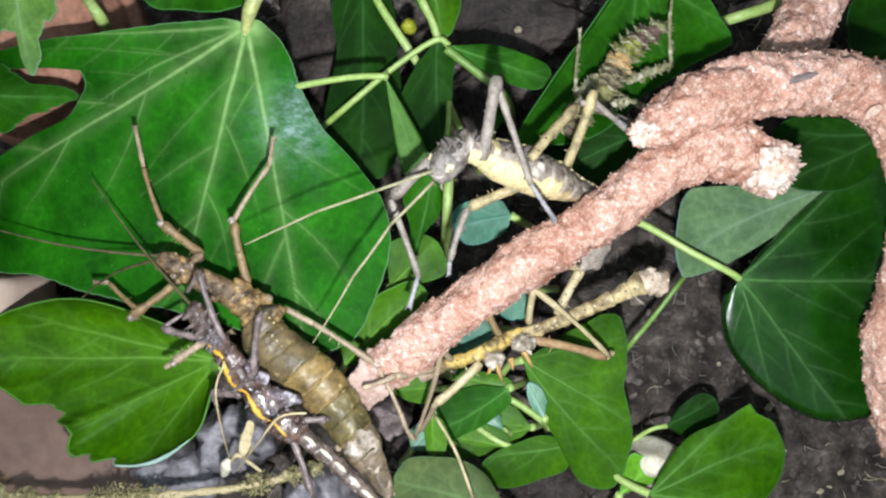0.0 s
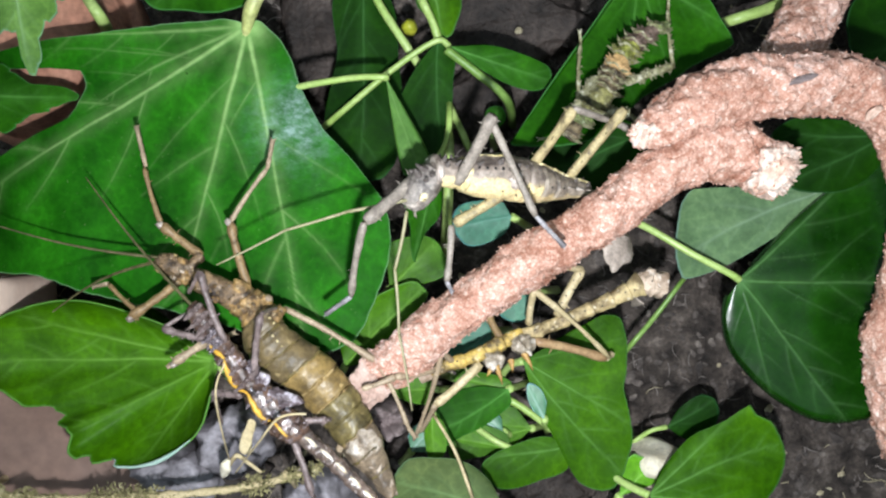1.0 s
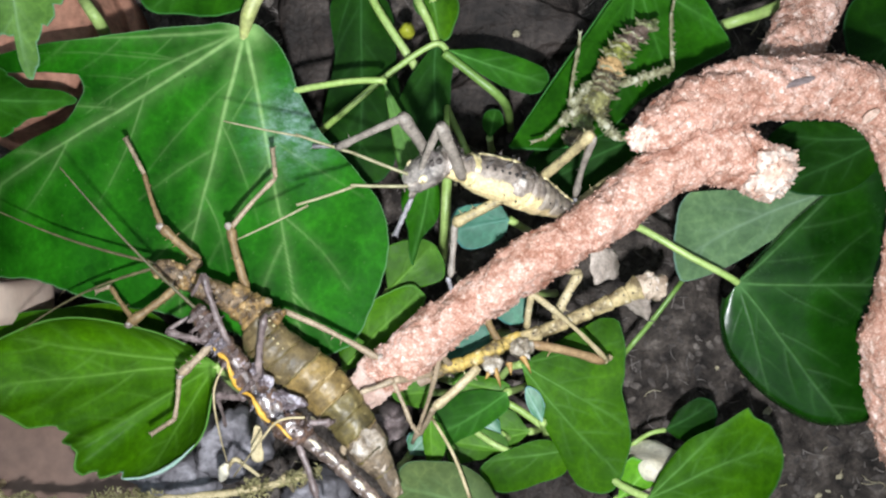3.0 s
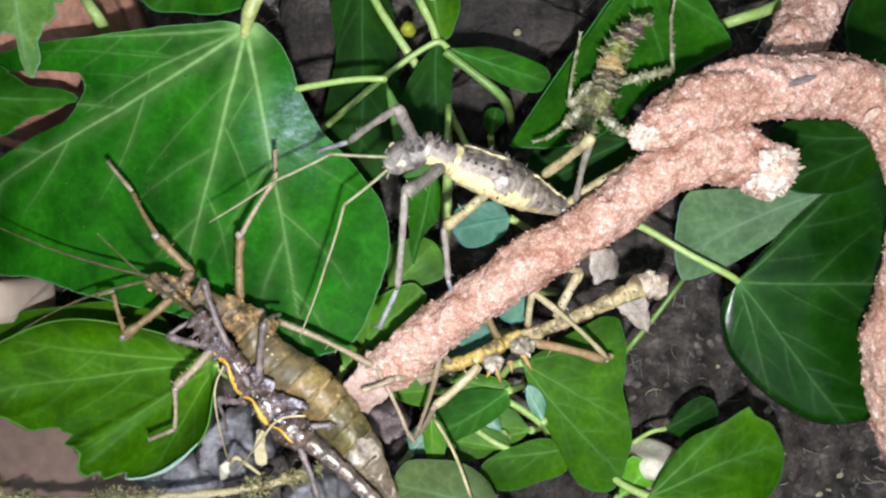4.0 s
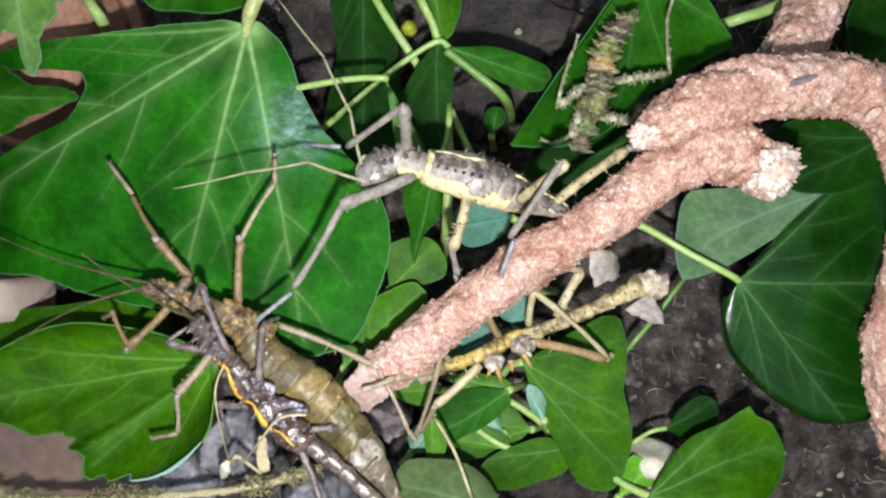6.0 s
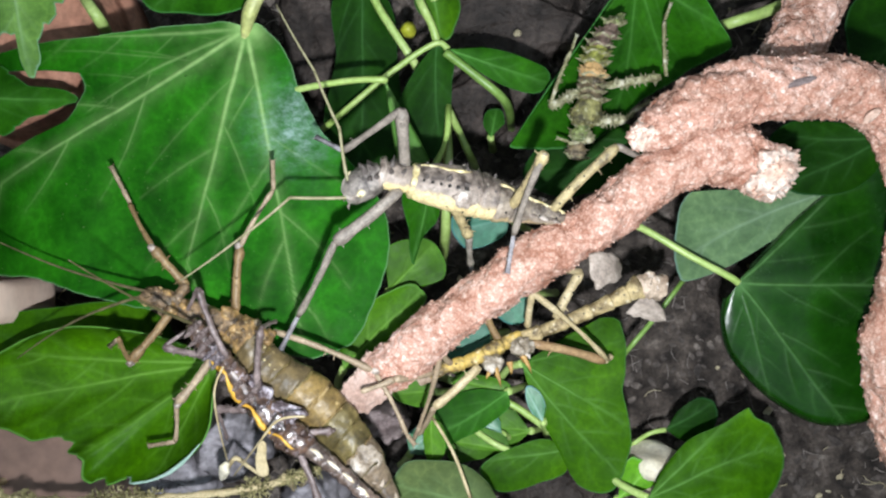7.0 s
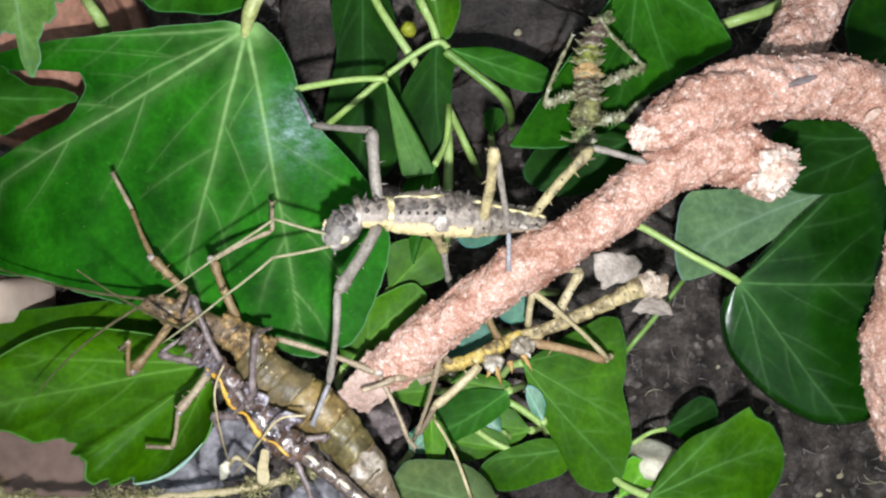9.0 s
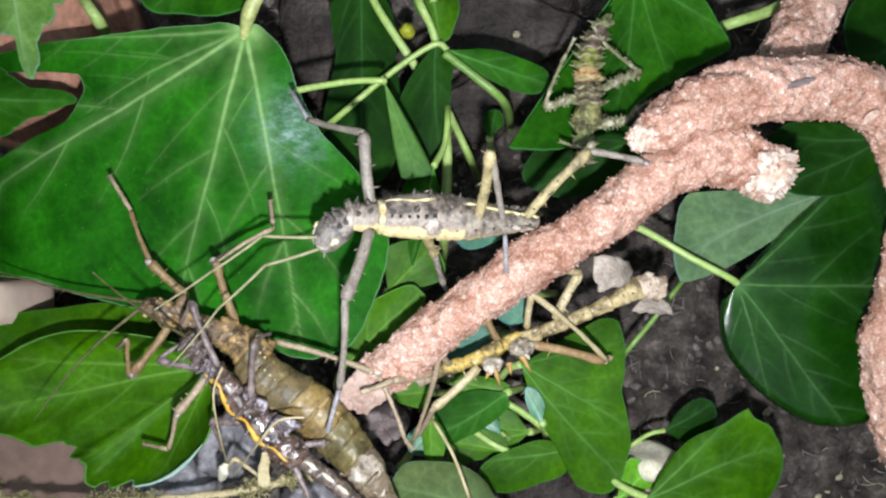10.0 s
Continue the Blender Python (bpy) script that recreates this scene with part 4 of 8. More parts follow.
    ivy_leaf((0.0129, -0.0223, 0.042), (0, 0), [(-247.1, 0.0039), (-199.6, 0.008), (-173.1, 0.0128), (-149.4, 0.0136), (-128.6, 0.0096), (-95.8, 0.003)], LEAF_TEAL_SHEEN, "blue-green shiny ivy leaf under the branch", [(0.0166, -0.0226, 0.03), (0.0203, -0.0252, 0.0)], seed=17)
    ivy_leaf((-0.002, 0.0217, 0.052), (0, 0), [(-164.5, 0.0052), (-144.7, 0.0099), (-112.8, 0.0171), (-101.2, 0.0261), (-99.7, 0.0189), (-86.4, 0.0137), (-73.3, 0.006)], LEAF_DEEP, "narrow green ivy leaf hanging beside the branch", [(0.0009, 0.0282, 0.046), (0.0017, 0.0379, 0.04), (0.001, 0.0509, 0.0)], seed=18, cup=-0.1, stalk_r=0.0009)
    ivy_leaf((0.0514, 0.0745, 0.044), (0, 0), [(-129.1, 0.0105), (-126.8, 0.0223), (-126.2, 0.0413), (-125.6, 0.0582), (-121.2, 0.056), (-110.4, 0.0511), (-101.4, 0.0448), (-87.4, 0.0342), (-60.6, 0.0304), (-42.7, 0.0318), (-36.5, 0.025), (-22.8, 0.0154)], LEAF_DEEP, "broad folded ivy leaf with a bright rim", [(0.0543, 0.0849, 0.03), (0.0605, 0.0998, 0.0)], veins=[-127.5, -92.3, -44.0, -76.6], cup=0.06, seed=19)
    ivy_leaf((0.0557, 0.0314, 0.038), (0, 0), [(153.6, 0.0068), (171.3, 0.02), (184.6, 0.029), (198.9, 0.0354), (214.6, 0.0296), (230.0, 0.0189), (259.9, 0.0085)], LEAF_DARK_SHADED, "dark ivy leaf in the shade of the branch", [(0.065, 0.0322, 0.025), (0.0745, 0.0351, 0.0)], seed=20)
    ivy_leaf((0.1148, 0.0292, 0.05), (0, 0), [(153.8, 0.0049), (163.7, 0.0144), (171.0, 0.0257), (182.8, 0.0305), (198.5, 0.0275), (205.2, 0.0294), (221.9, 0.0224), (239.6, 0.0143), (253.3, 0.0076)], LEAF_DARK_SHADED, "rounded dark green ivy leaf behind the branch", [(0.1297, 0.0331, 0.03), (0.1497, 0.0369, 0.0)], seed=21)
    ivy_leaf((0.1013, 0.0158, 0.044), (0, 0), [(174.0, 0.0068), (178.6, 0.0171), (179.2, 0.0261), (180.1, 0.0353), (191.8, 0.0403), (201.2, 0.0433), (211.6, 0.0452), (215.9, 0.0373), (219.4, 0.027), (222.7, 0.0183), (235.9, 0.0067)], LEAF_PALE, "grey-green underside of a turned ivy leaf", [(0.1124, 0.019, 0.03), (0.1304, 0.0212, 0.0)], veins=[-158.4, 178.4], seed=22)
    ivy_leaf((0.0767, -0.0082, 0.048), (0, 0), [(-123.1, 0.0049), (-108.4, 0.0112), (-95.1, 0.0184), (-81.3, 0.0259), (-68.1, 0.036), (-56.5, 0.0456), (-44.0, 0.0522), (-28.7, 0.0587), (18.4, 0.0542), (41.9, 0.0515), (44.2, 0.0351), (46.6, 0.0195), (47.2, 0.0056)], LEAF_GLOSS, "large shiny dark green ivy leaf with a pale stalk", [(0.0737, -0.0064, 0.049), (0.0635, -0.001, 0.049), (0.0525, 0.0058, 0.046), (0.0451, 0.0093, 0.038), (0.0483, 0.0124, 0.0)], veins=[38.0, -4.5, -48.9, -70.5], cup=-0.02, curl=0.0032, seed=23, stalk_r=0.0010)
    ivy_leaf((0.0213, -0.0301, 0.04), (0, 0), [(-74.0, 0.011), (-67.2, 0.0245), (-65.8, 0.0351), (-54.7, 0.0421), (-39.9, 0.0376), (-12.5, 0.0277), (22.7, 0.0283), (30.7, 0.0237), (31.3, 0.0125)], LEAF_MID, "smooth green ivy leaf with a pointed tip", [(0.0179, -0.0322, 0.035), (0.014, -0.0406, 0.02), (0.0133, -0.0453, 0.0)], veins=[-54.0, -29.7, 14.5], seed=24)
    ivy_leaf((0.0537, -0.0645, 0.046), (0, 0), [(-44.8, 0.0066), (-26.9, 0.0152), (-9.4, 0.0287), (4.5, 0.0343), (16.7, 0.0377), (28.4, 0.0382), (36.5, 0.0356), (41.4, 0.036), (42.0, 0.0326), (43.0, 0.0286), (53.2, 0.0177), (61.2, 0.0061)], LEAF_MID, "rounded green ivy leaf with a fine pale midrib", [(0.0489, -0.0628, 0.042), (0.0454, -0.0612, 0.036), (0.0433, -0.061, 0.02), (0.0439, -0.0628, 0.0)], veins=[20.4, 41.2, -8.4], cup=-0.05, seed=25)
    ivy_leaf((0.0631, -0.0504, 0.026), (0, 0), [(-36.3, 0.004), (-25.5, 0.0099), (-3.4, 0.0131), (27.1, 0.0158), (41.3, 0.0138), (55.4, 0.0057)], LEAF_DARK_SHADED, "small green ivy leaf, shade in its colour close to the soil", [(0.0583, -0.0516, 0.026), (0.0527, -0.056, 0.024), (0.0535, -0.0645, 0.0)], seed=26, stalk_r=0.0007)
    ivy_leaf((0.0474, -0.0668, 0.038), (0, 0), [(15.6, 0.0055), (21.7, 0.0114), (37.5, 0.0124), (68.3, 0.0122), (80.8, 0.0092)], LEAF_LIME, "small light green ivy leaf", [(0.0482, -0.0748, 0.02), (0.0509, -0.082, 0.0)], seed=27)
    ivy_leaf((0.0177, -0.0381, 0.037), (0, 0), [(172.5, 0.0061), (185.6, 0.0153), (200.3, 0.0241), (218.5, 0.0269), (226.4, 0.0172), (251.7, 0.0072), (283.5, 0.0034)], LEAF_DEEP, "dark green ivy leaf in the tangle", [(0.0238, -0.0389, 0.02), (0.0273, -0.0418, 0.0)], seed=28)
    ivy_leaf((0.016, -0.0668, 0.052), (0, 0), [(118.1, 0.0077), (129.1, 0.0149), (142.8, 0.0217), (154.7, 0.0287), (164.6, 0.0299), (187.9, 0.0262)], LEAF_DULL, "dull grey-green underside of an ivy leaf", [(0.0229, -0.0768, 0.03), (0.0273, -0.0873, 0.0)], seed=29, cup=-0.06)
    ivy_leaf((0.0349, -0.054, 0.034), (0, 0), [(156.3, 0.0059), (176.7, 0.0139), (194.0, 0.0254), (208.1, 0.0236), (230.3, 0.012), (263.3, 0.0062)], LEAF_MID, "green ivy leaf in the tangle", [(0.0401, -0.0552, 0.02), (0.0448, -0.0593, 0.0)], seed=30)
    ivy_leaf((0.0249, -0.0508, 0.026), (0, 0), [(126.0, 0.0068), (151.8, 0.0127), (172.4, 0.0177), (191.4, 0.0244), (201.5, 0.024), (209.1, 0.0165), (225.1, 0.0079)], LEAF_FRESH, "light green ivy leaf in the tangle", [(0.0292, -0.0521, 0.015), (0.0325, -0.0549, 0.0)], veins=[-164.1, 169.8], seed=32)
    ivy_leaf((-0.0022, -0.0385, 0.034), (0, 0), [(116.3, 0.0069), (147.5, 0.01), (180.0, 0.0116), (212.2, 0.0073), (248.7, 0.0042)], LEAF_FRESH, "small light green ivy leaf behind the branch end", [(0.001, -0.0406, 0.02), (0.0028, -0.0435, 0.0)], seed=33)
    ivy_leaf((0.1344, 0.0661, 0.03), (0, 0), [(123.6, 0.0113), (165.9, 0.0194), (195.9, 0.0229), (219.8, 0.0245), (246.1, 0.0155)], LEAF_DARK_SHADED, "dark ivy leaf at the edge of the tangle", [(0.146, 0.0686, 0.02), (0.1602, 0.0736, 0.0)], seed=34)
    ivy_leaf((-0.0065, -0.0683, 0.044), (0, 0), [(0.4, 0.0074), (41.1, 0.0069), (81.1, 0.0094), (101.6, 0.0076)], LEAF_FRESH, "small light green ivy leaf", [(-0.008, -0.0797, 0.02), (-0.0086, -0.0873, 0.0)], seed=35)
    ivy_leaf((0.0139, 0.0325, 0.022), (0, 0), [(45.0, 0.0057), (73.3, 0.0085), (92.2, 0.0081), (123.4, 0.0035)], LEAF_DEEP, "small round green leaf near the soil", [(0.0149, 0.0314, 0.01), (0.0157, 0.0313, 0.0)], seed=36)
    ivy_leaf((0.0166, -0.0509, 0.03), (0, 0), [(94.9, 0.0032), (123.6, 0.007), (154.1, 0.009), (174.5, 0.0085), (193.0, 0.0048)], LEAF_SHINE, "small glossy blue-green leaf in the tangle", [(0.0205, -0.0544, 0.02), (0.0229, -0.0589, 0.0)], seed=37)
    ivy_leaf((-0.0029, -0.0444, 0.04), (0, 0), [(-117.0, 0.0043), (-103.1, 0.0085), (-92.0, 0.0121), (-77.1, 0.0116), (-54.3, 0.0065), (-30.4, 0.003)], LEAF_FRESH, "narrow light green leaf in the tangle", [(-0.0035, -0.0438, 0.025), (-0.0042, -0.0462, 0.0)], seed=38)
    ivy_leaf((-0.0088, -0.0564, 0.03), (0, 0), [(-3.8, 0.0043), (25.6, 0.0073), (53.6, 0.0098), (78.2, 0.0077), (103.3, 0.0041)], LEAF_SHINE, "small glossy blue-green leaf in the tangle", [(-0.0112, -0.061, 0.02), (-0.0129, -0.0663, 0.0)], seed=39)
    ivy_leaf((0.0189, -0.0552, 0.032), (0, 0), [(104.6, 0.0033), (133.5, 0.008), (150.1, 0.0135), (169.1, 0.0167), (179.8, 0.0086)], LEAF_FRESH, "light green leaf in the tangle", [(0.023, -0.0585, 0.02), (0.0255, -0.0631, 0.0)], seed=40)
    ivy_leaf((0.0025, -0.0354, 0.034), (0, 0), [(-56.1, 0.0041), (-35.1, 0.0094), (-16.8, 0.0161), (-5.5, 0.0163), (11.3, 0.0079), (45.2, 0.0033)], LEAF_FRESH, "light green leaf in the tangle", [(0.0002, -0.0365, 0.02), (-0.0007, -0.039, 0.0)], seed=41)
    ivy_leaf((0.1183, 0.017, 0.036), (0, 0), [(139.1, 0.0071), (199.3, 0.0138), (219.1, 0.0267), (219.7, 0.0344), (230.6, 0.0278), (260.6, 0.014)], LEAF_DEEP, "dark green ivy leaf behind others", [(0.1314, 0.0197, 0.02), (0.1427, 0.022, 0.0)], seed=42)
    ivy_leaf((0.0268, -0.0453, 0.041), (0, 0), [(81.8, 0.0041), (100.2, 0.0086), (114.4, 0.0102), (125.6, 0.0078), (142.2, 0.0034)], LEAF_SHINE, "small pale glossy leaf in the tangle", [(0.0289, -0.0501, 0.03), (0.0325, -0.0567, 0.0)], seed=44)
    ivy_leaf((-0.0024, -0.0655, 0.046), (0, 0), [(84.4, 0.0034), (111.9, 0.0062), (135.7, 0.0061), (179.9, 0.0041)], LEAF_TEAL_SHEEN, "small glossy blue-green leaf in the tangle", [(-0.0022, -0.0721, 0.03), (-0.0021, -0.0811, 0.0)], seed=45)
    stem([(-0.0207, 0.0744, 0.034), (-0.0173, 0.0664, 0.035), (-0.0076, 0.0517, 0.033), (0.001, 0.0393, 0.02), (0.0028, 0.0351, 0.0)], 0.0012)
    stem([(0.0002, 0.0491, 0.0), (0.0006, 0.0403, 0.024), (0.0017, 0.0271, 0.028), (0.001, 0.0065, 0.026), (0.0002, -0.0033, 0.0)], 0.0014)
    stem([(0.0008, 0.0530, 0.041), (0.0095, 0.0465, 0.040), (0.0175, 0.0405, 0.034), (0.0215, 0.0375, 0.0)], 0.0012, STEM_MID)
    stem([(0.0018, 0.0406, 0.022), (0.0074, 0.0283, 0.024), (0.0115, 0.0229, 0.0)], 0.0011)
    stem([(0.0771, -0.0068, 0.0), (0.0672, -0.008, 0.03), (0.0586, -0.0185, 0.032), (0.0509, -0.0284, 0.03), (0.0535, -0.0365, 0.0)], 0.0007, STEM_MID)
    stem([(0.0797, 0.0666, 0.0), (0.0767, 0.0617, 0.034), (0.0899, 0.0658, 0.036), (0.1046, 0.074, 0.03), (0.1217, 0.0859, 0.0)], 0.0016)
    stem([(0.001, -0.0348, 0.0), (0.0025, -0.0325, 0.03), (0.0118, -0.0387, 0.033), (0.021, -0.043, 0.035), (0.0319, -0.0512, 0.034), (0.0402, -0.0587, 0.03), (0.0465, -0.0671, 0.0)], 0.0010)
    stem([(0.0028, -0.0505, 0.0), (0.0045, -0.0472, 0.025), (0.0134, -0.0523, 0.033), (0.0204, -0.0559, 0.032), (0.0255, -0.0596, 0.028), (0.029, -0.0666, 0.0)], 0.0009)
    stem([(-0.0042, -0.0514, 0.0), (-0.0023, -0.042, 0.056), (0.0029, -0.0504, 0.058), (0.0072, -0.0619, 0.058), (0.0115, -0.0855, 0.0)], 0.0004, TENDRIL, "thin straw-coloured dry stalk")
    stem([(-0.1117, 0.0824, 0.0), (-0.0958, 0.0681, 0.04), (-0.0905, 0.0598, 0.04), (-0.1021, 0.0631, 0.0)], 0.0016)
    bud = part("leaf_bud", ball(Build(), (0, 0, 0), (0.0022, 0.0022, 0.003), 0, 12, 0.25), YELLOW_BUD)
    bud.matrix_basis = Matrix.Translation((-0.0093, 0.0609, 0.032))
    tagged(bud, "small yellow-green ivy bud beside a stem", "bud")
    dry = part("dry_bud", ball(Build(), (0, 0, 0), (0.0088, 0.0052, 0.015), 0, 22, 0.3, 200), PALE_BUD)
    dry.matrix_basis = Matrix.Translation((0.058, -0.0591, 0.026))
    tagged(dry, "pale cream dried seed head on the soil", "seed head")
    crumb = part("bark_crumb", ball(Build(), (0, 0, 0), (0.0013, 0.0010, 0.0010), 0, 12, 0.4, 900), PALE_CHIP)
    p = (0.0223, 0.0644, 0.012)
    crumb.matrix_basis = Matrix.Translation((p[0], p[1], 0.0125))
    tagged(crumb, "small pale yellow crumb lying on the bark", "crumb")
    return fresh


FRESH_LEAF = make_leaves()


# ---- the branch ----
GOLD = (1 + 5 ** 0.5) / 2
GEM_V = [(a * 0.526, c * 0.526 * GOLD, 0) for a in (-1, 1) for c in (-1, 1)] + [(0, a * 0.526, c * 0.526 * GOLD) for a in (-1, 1) for c in (-1, 1)] + [(c * 0.526 * GOLD, 0, a * 0.526) for a in (-1, 1) for c in (-1, 1)]
GEM_F = [t for t in itertools.combinations(range(12), 3) if all((Vector(GEM_V[t[i]]) - Vector(GEM_V[t[i - 1]])).length < 1.2 for i in range(3))]
GEM_F = [t if (Vector(GEM_V[t[1]]) - Vector(GEM_V[t[0]])).cross(Vector(GEM_V[t[2]]) - Vector(GEM_V[t[0]])).dot(Vector(GEM_V[t[0]])) > 0 else t[::-1] for t in GEM_F]


def rough_limb(path, radii, seed, grains, n=68, rough=1.0):
    """A sand-coated limb: a bumpy tube, and the grains that stick to it."""
    rnd = random.Random(seed)
    b, g = Build(), Build()
    line = curve(path, 26)
    tube(b, line, radii, n, 0, 0.0)
    org = len(b.v)
    for i in range(org):
        p = Vector(b.v[i])
        b.v[i] = tuple(p + noise.noise_vector(p * 130) * 0.0013 + (noise.noise_vector(p * 380) * 0.0011 + noise.noise_vector(p * 800) * 0.0006) * rough)
    for i in range(grains):
        p = Vector(b.v[rnd.randrange(org)]) + Vector((rnd.gauss(0, 1), rnd.gauss(0, 1), rnd.gauss(0, 1))) * 0.00018
        s = 0.00009 + 0.00022 * rnd.random() ** 2.0
        e = Euler((rnd.uniform(0, 6), rnd.uniform(0, 6), rnd.uniform(0, 6))).to_matrix()
        g.add([p + e @ (Vector(q) * (s * rnd.uniform(0.7, 1.2))) for q in GEM_V], GEM_F)
    return b, g


def make_branch():
    root = empty("branch", (-0.0195, -0.0358, 0.066), "forked branch coated with pinkish sand", "branch")
    inv = root.matrix_basis.inverted()
    limbs = (
        ("limb", [(-0.0153, -0.0309, 0.065), (-0.0128, -0.0284, 0.0655), (-0.0094, -0.0254, 0.066), (-0.0019, -0.0192, 0.067), (0.0089, -0.0113, 0.068), (0.0222, -0.0023, 0.069), (0.0354, 0.0061, 0.07), (0.0485, 0.0158, 0.071), (0.0605, 0.0229, 0.071), (0.0698, 0.0233, 0.071)], [0.0042, 0.0054, 0.0058, 0.0056, 0.0057, 0.0060, 0.0058, 0.0062, 0.0072, 0.0080], 1, 8000),
("stub", [(0.0658, 0.0267, 0.071), (0.0721, 0.0206, 0.072), (0.076, 0.018, 0.073), (0.0778, 0.017, 0.073)], [0.0062, 0.0060, 0.0062, 0.0056], 2, 2000),
        ("limb", [(0.0449, 0.0265, 0.077), (0.0492, 0.0279, 0.077), (0.0578, 0.0325, 0.076), (0.0698, 0.0369, 0.075), (0.0832, 0.0381, 0.074), (0.0954, 0.0376, 0.073), (0.1051, 0.0305, 0.072), (0.112, 0.0148, 0.07), (0.1115, -0.0039, 0.067), (0.1084, -0.0217, 0.065), (0.1096, -0.0342, 0.063), (0.1188, -0.0553, 0.055), (0.1514, -0.089, 0.0)], [0.0022, 0.0048, 0.0068, 0.0070, 0.0074, 0.0070, 0.0070, 0.0060, 0.0060, 0.0066, 0.0062, 0.0060, 0.0070], 3, 8000),
        ("side_limb", [(0.0815, 0.0425, 0.062), (0.0845, 0.0480, 0.0585), (0.0900, 0.0545, 0.054), (0.0960, 0.0640, 0.050), (0.102, 0.0745, 0.044), (0.1252, 0.1016, 0.0)], [0.0030, 0.0056, 0.0068, 0.0076, 0.0080, 0.0085], 4, 4000),
    )
    for name, path, radii, seed, count in limbs:
        b, g = rough_limb([inv @ Vector(p) for p in path], radii, seed, count, 68, 0.72 if seed == 1 else 1.0)
        limb = part(name, b, SAND, root)
        tagged(part("sand_coat", g, GRAIN, limb, "coarse pink and white sand grains", smooth=False), kind="stuff")
    b, g = rough_limb([inv @ Vector(p) for p in ((0.0728, 0.0196, 0.0736), (0.0752, 0.0183, 0.0742), (0.0777, 0.0168, 0.0742), (0.0797, 0.0157, 0.0735))], [0.0056, 0.0066, 0.0064, 0.0018], 7, 700, 68, 1.2)
    rnd = random.Random(12)
    for i in range(26):
        p = Vector(b.v[rnd.randrange(len(b.v) // 2, len(b.v))])
        b.thorn(p, Vector((0.9, -0.5 + rnd.uniform(-0.9, 0.9), rnd.uniform(-0.2, 0.8))), rnd.uniform(0.0008, 0.0020), rnd.uniform(0.0005, 0.0009), CUT)
    frayed, crumbs = rough_limb([inv @ Vector(p) for p in ((0.0428, 0.0262, 0.0772), (0.0443, 0.0264, 0.0775), (0.0462, 0.0268, 0.0772))], [0.0010, 0.0030, 0.0036], 17, 500, 48, 1.5)
    frayed = part("frayed_end", frayed, CUT, root, "pale crumbling end of the upper limb")
    tagged(part("sand_coat", crumbs, GRAIN, frayed, "coarse pink and white sand grains", smooth=False), kind="stuff")
    for x, y, z, size, turn, mat, name, label in ((0.0802, 0.0378, 0.0815, (0.0042, 0.0008, 0.0006), 17, SCAR, "bark_scar", "smooth grey scar in the sand coat"), (0.0974, 0.0306, 0.0790, (0.0024, 0.0010, 0.0008), 38, CUT, "wood_chip", "pale chip of bare wood")):
        mark = part(name, ball(Build(), (0, 0, 0), size, 0, 18, 0.5, 700), mat, root, label)
        mark.matrix_basis = inv @ pose(x, y, z, 0, 0, turn)
    cut = part("cut_end", b, CUT, root, "pale broken end of bare wood")
    tagged(part("sand_coat", g, GRAIN, cut, "coarse pink and white sand grains", smooth=False), kind="stuff")
    b, n, m = Build(), 34, 24
    verts = []
    for j in range(m):
        for i in range(n):
            u, v = i / (n - 1) * 2 - 1, j / (m - 1) * 2 - 1
            r = 1 + 0.20 * noise.noise(Vector((u * 2.1, v * 2.1, 8))) + 0.12 * noise.noise(Vector((u * 6, v * 6, 3)))
            x, y = (u - 0.22 * v) * 0.0074 * r, v * (0.0050 + 0.0010 * u) * r
            verts.append((x, y, 0.0022 * (1 - u * u) * (1 - 0.5 * v * v) + 0.0006 * noise.noise(Vector((x * 600, y * 600, 2))) + 0.0004 * noise.noise(Vector((x * 1500, y * 1500, 5)))))
    top = len(verts)
    verts += [(x, y, z - 0.0022) for x, y, z in verts]
    faces = [(j * n + i, j * n + i + 1, (j + 1) * n + i + 1, (j + 1) * n + i) for j in range(m - 1) for i in range(n - 1)]
    faces += [tuple(top + k for k in q[::-1]) for q in faces]
    rim = [i for i in range(n)] + [j * n + n - 1 for j in range(1, m)] + [(m - 1) * n + i for i in range(n - 2, -1, -1)] + [j * n for j in range(m - 2, 0, -1)]
    faces += [(rim[k], top + rim[k], top + rim[(k + 1) % len(rim)], rim[(k + 1) % len(rim)]) for k in range(len(rim))]
    tip = part("peeled_tip", b.add(verts, faces), PEELED, root, "flat peeled tip of smoother pinkish bark")
    tip.matrix_basis = inv @ (Matrix.Translation((-0.0175, -0.0323, 0.0665)) @ pose(0, 0, 0, 6, -4, 48))


make_branch()


# ---- insect parts ----
def limb_mesh(length, r0, r1, mats, name, parent, thorns=0, seed=1, rough=0.14, knob=1.25, flat=1.0, label="", spots=0, stout=1.0):
    """A leg piece along x with a knobbed end, and thorns."""
    rnd = random.Random(seed)
    b = Build()
    n = 12
    path = [(length * k / n, 0.02 * length * math.sin(math.pi * k / n), 0) for k in range(n + 1)]
    rad = [r0 * 0.75, r0 * 1.05, r0, r0, (r0 + r1) / 2, (r0 + r1) / 2, r1, r1, r1, r1 * 1.05, r1 * knob, r1 * knob, r1 * 0.8]
    tube(b, path, rad, 9, 0, rough, 900, flat)
    for k in range(thorns):
        x = length * rnd.uniform(0.15, 0.97)
        a = rnd.choice((0.5, 2.6, 1.2, -0.3, 3.4)) + rnd.uniform(-0.3, 0.3)
        way = Vector((rnd.uniform(-0.3, 0.3), math.cos(a), math.sin(a)))
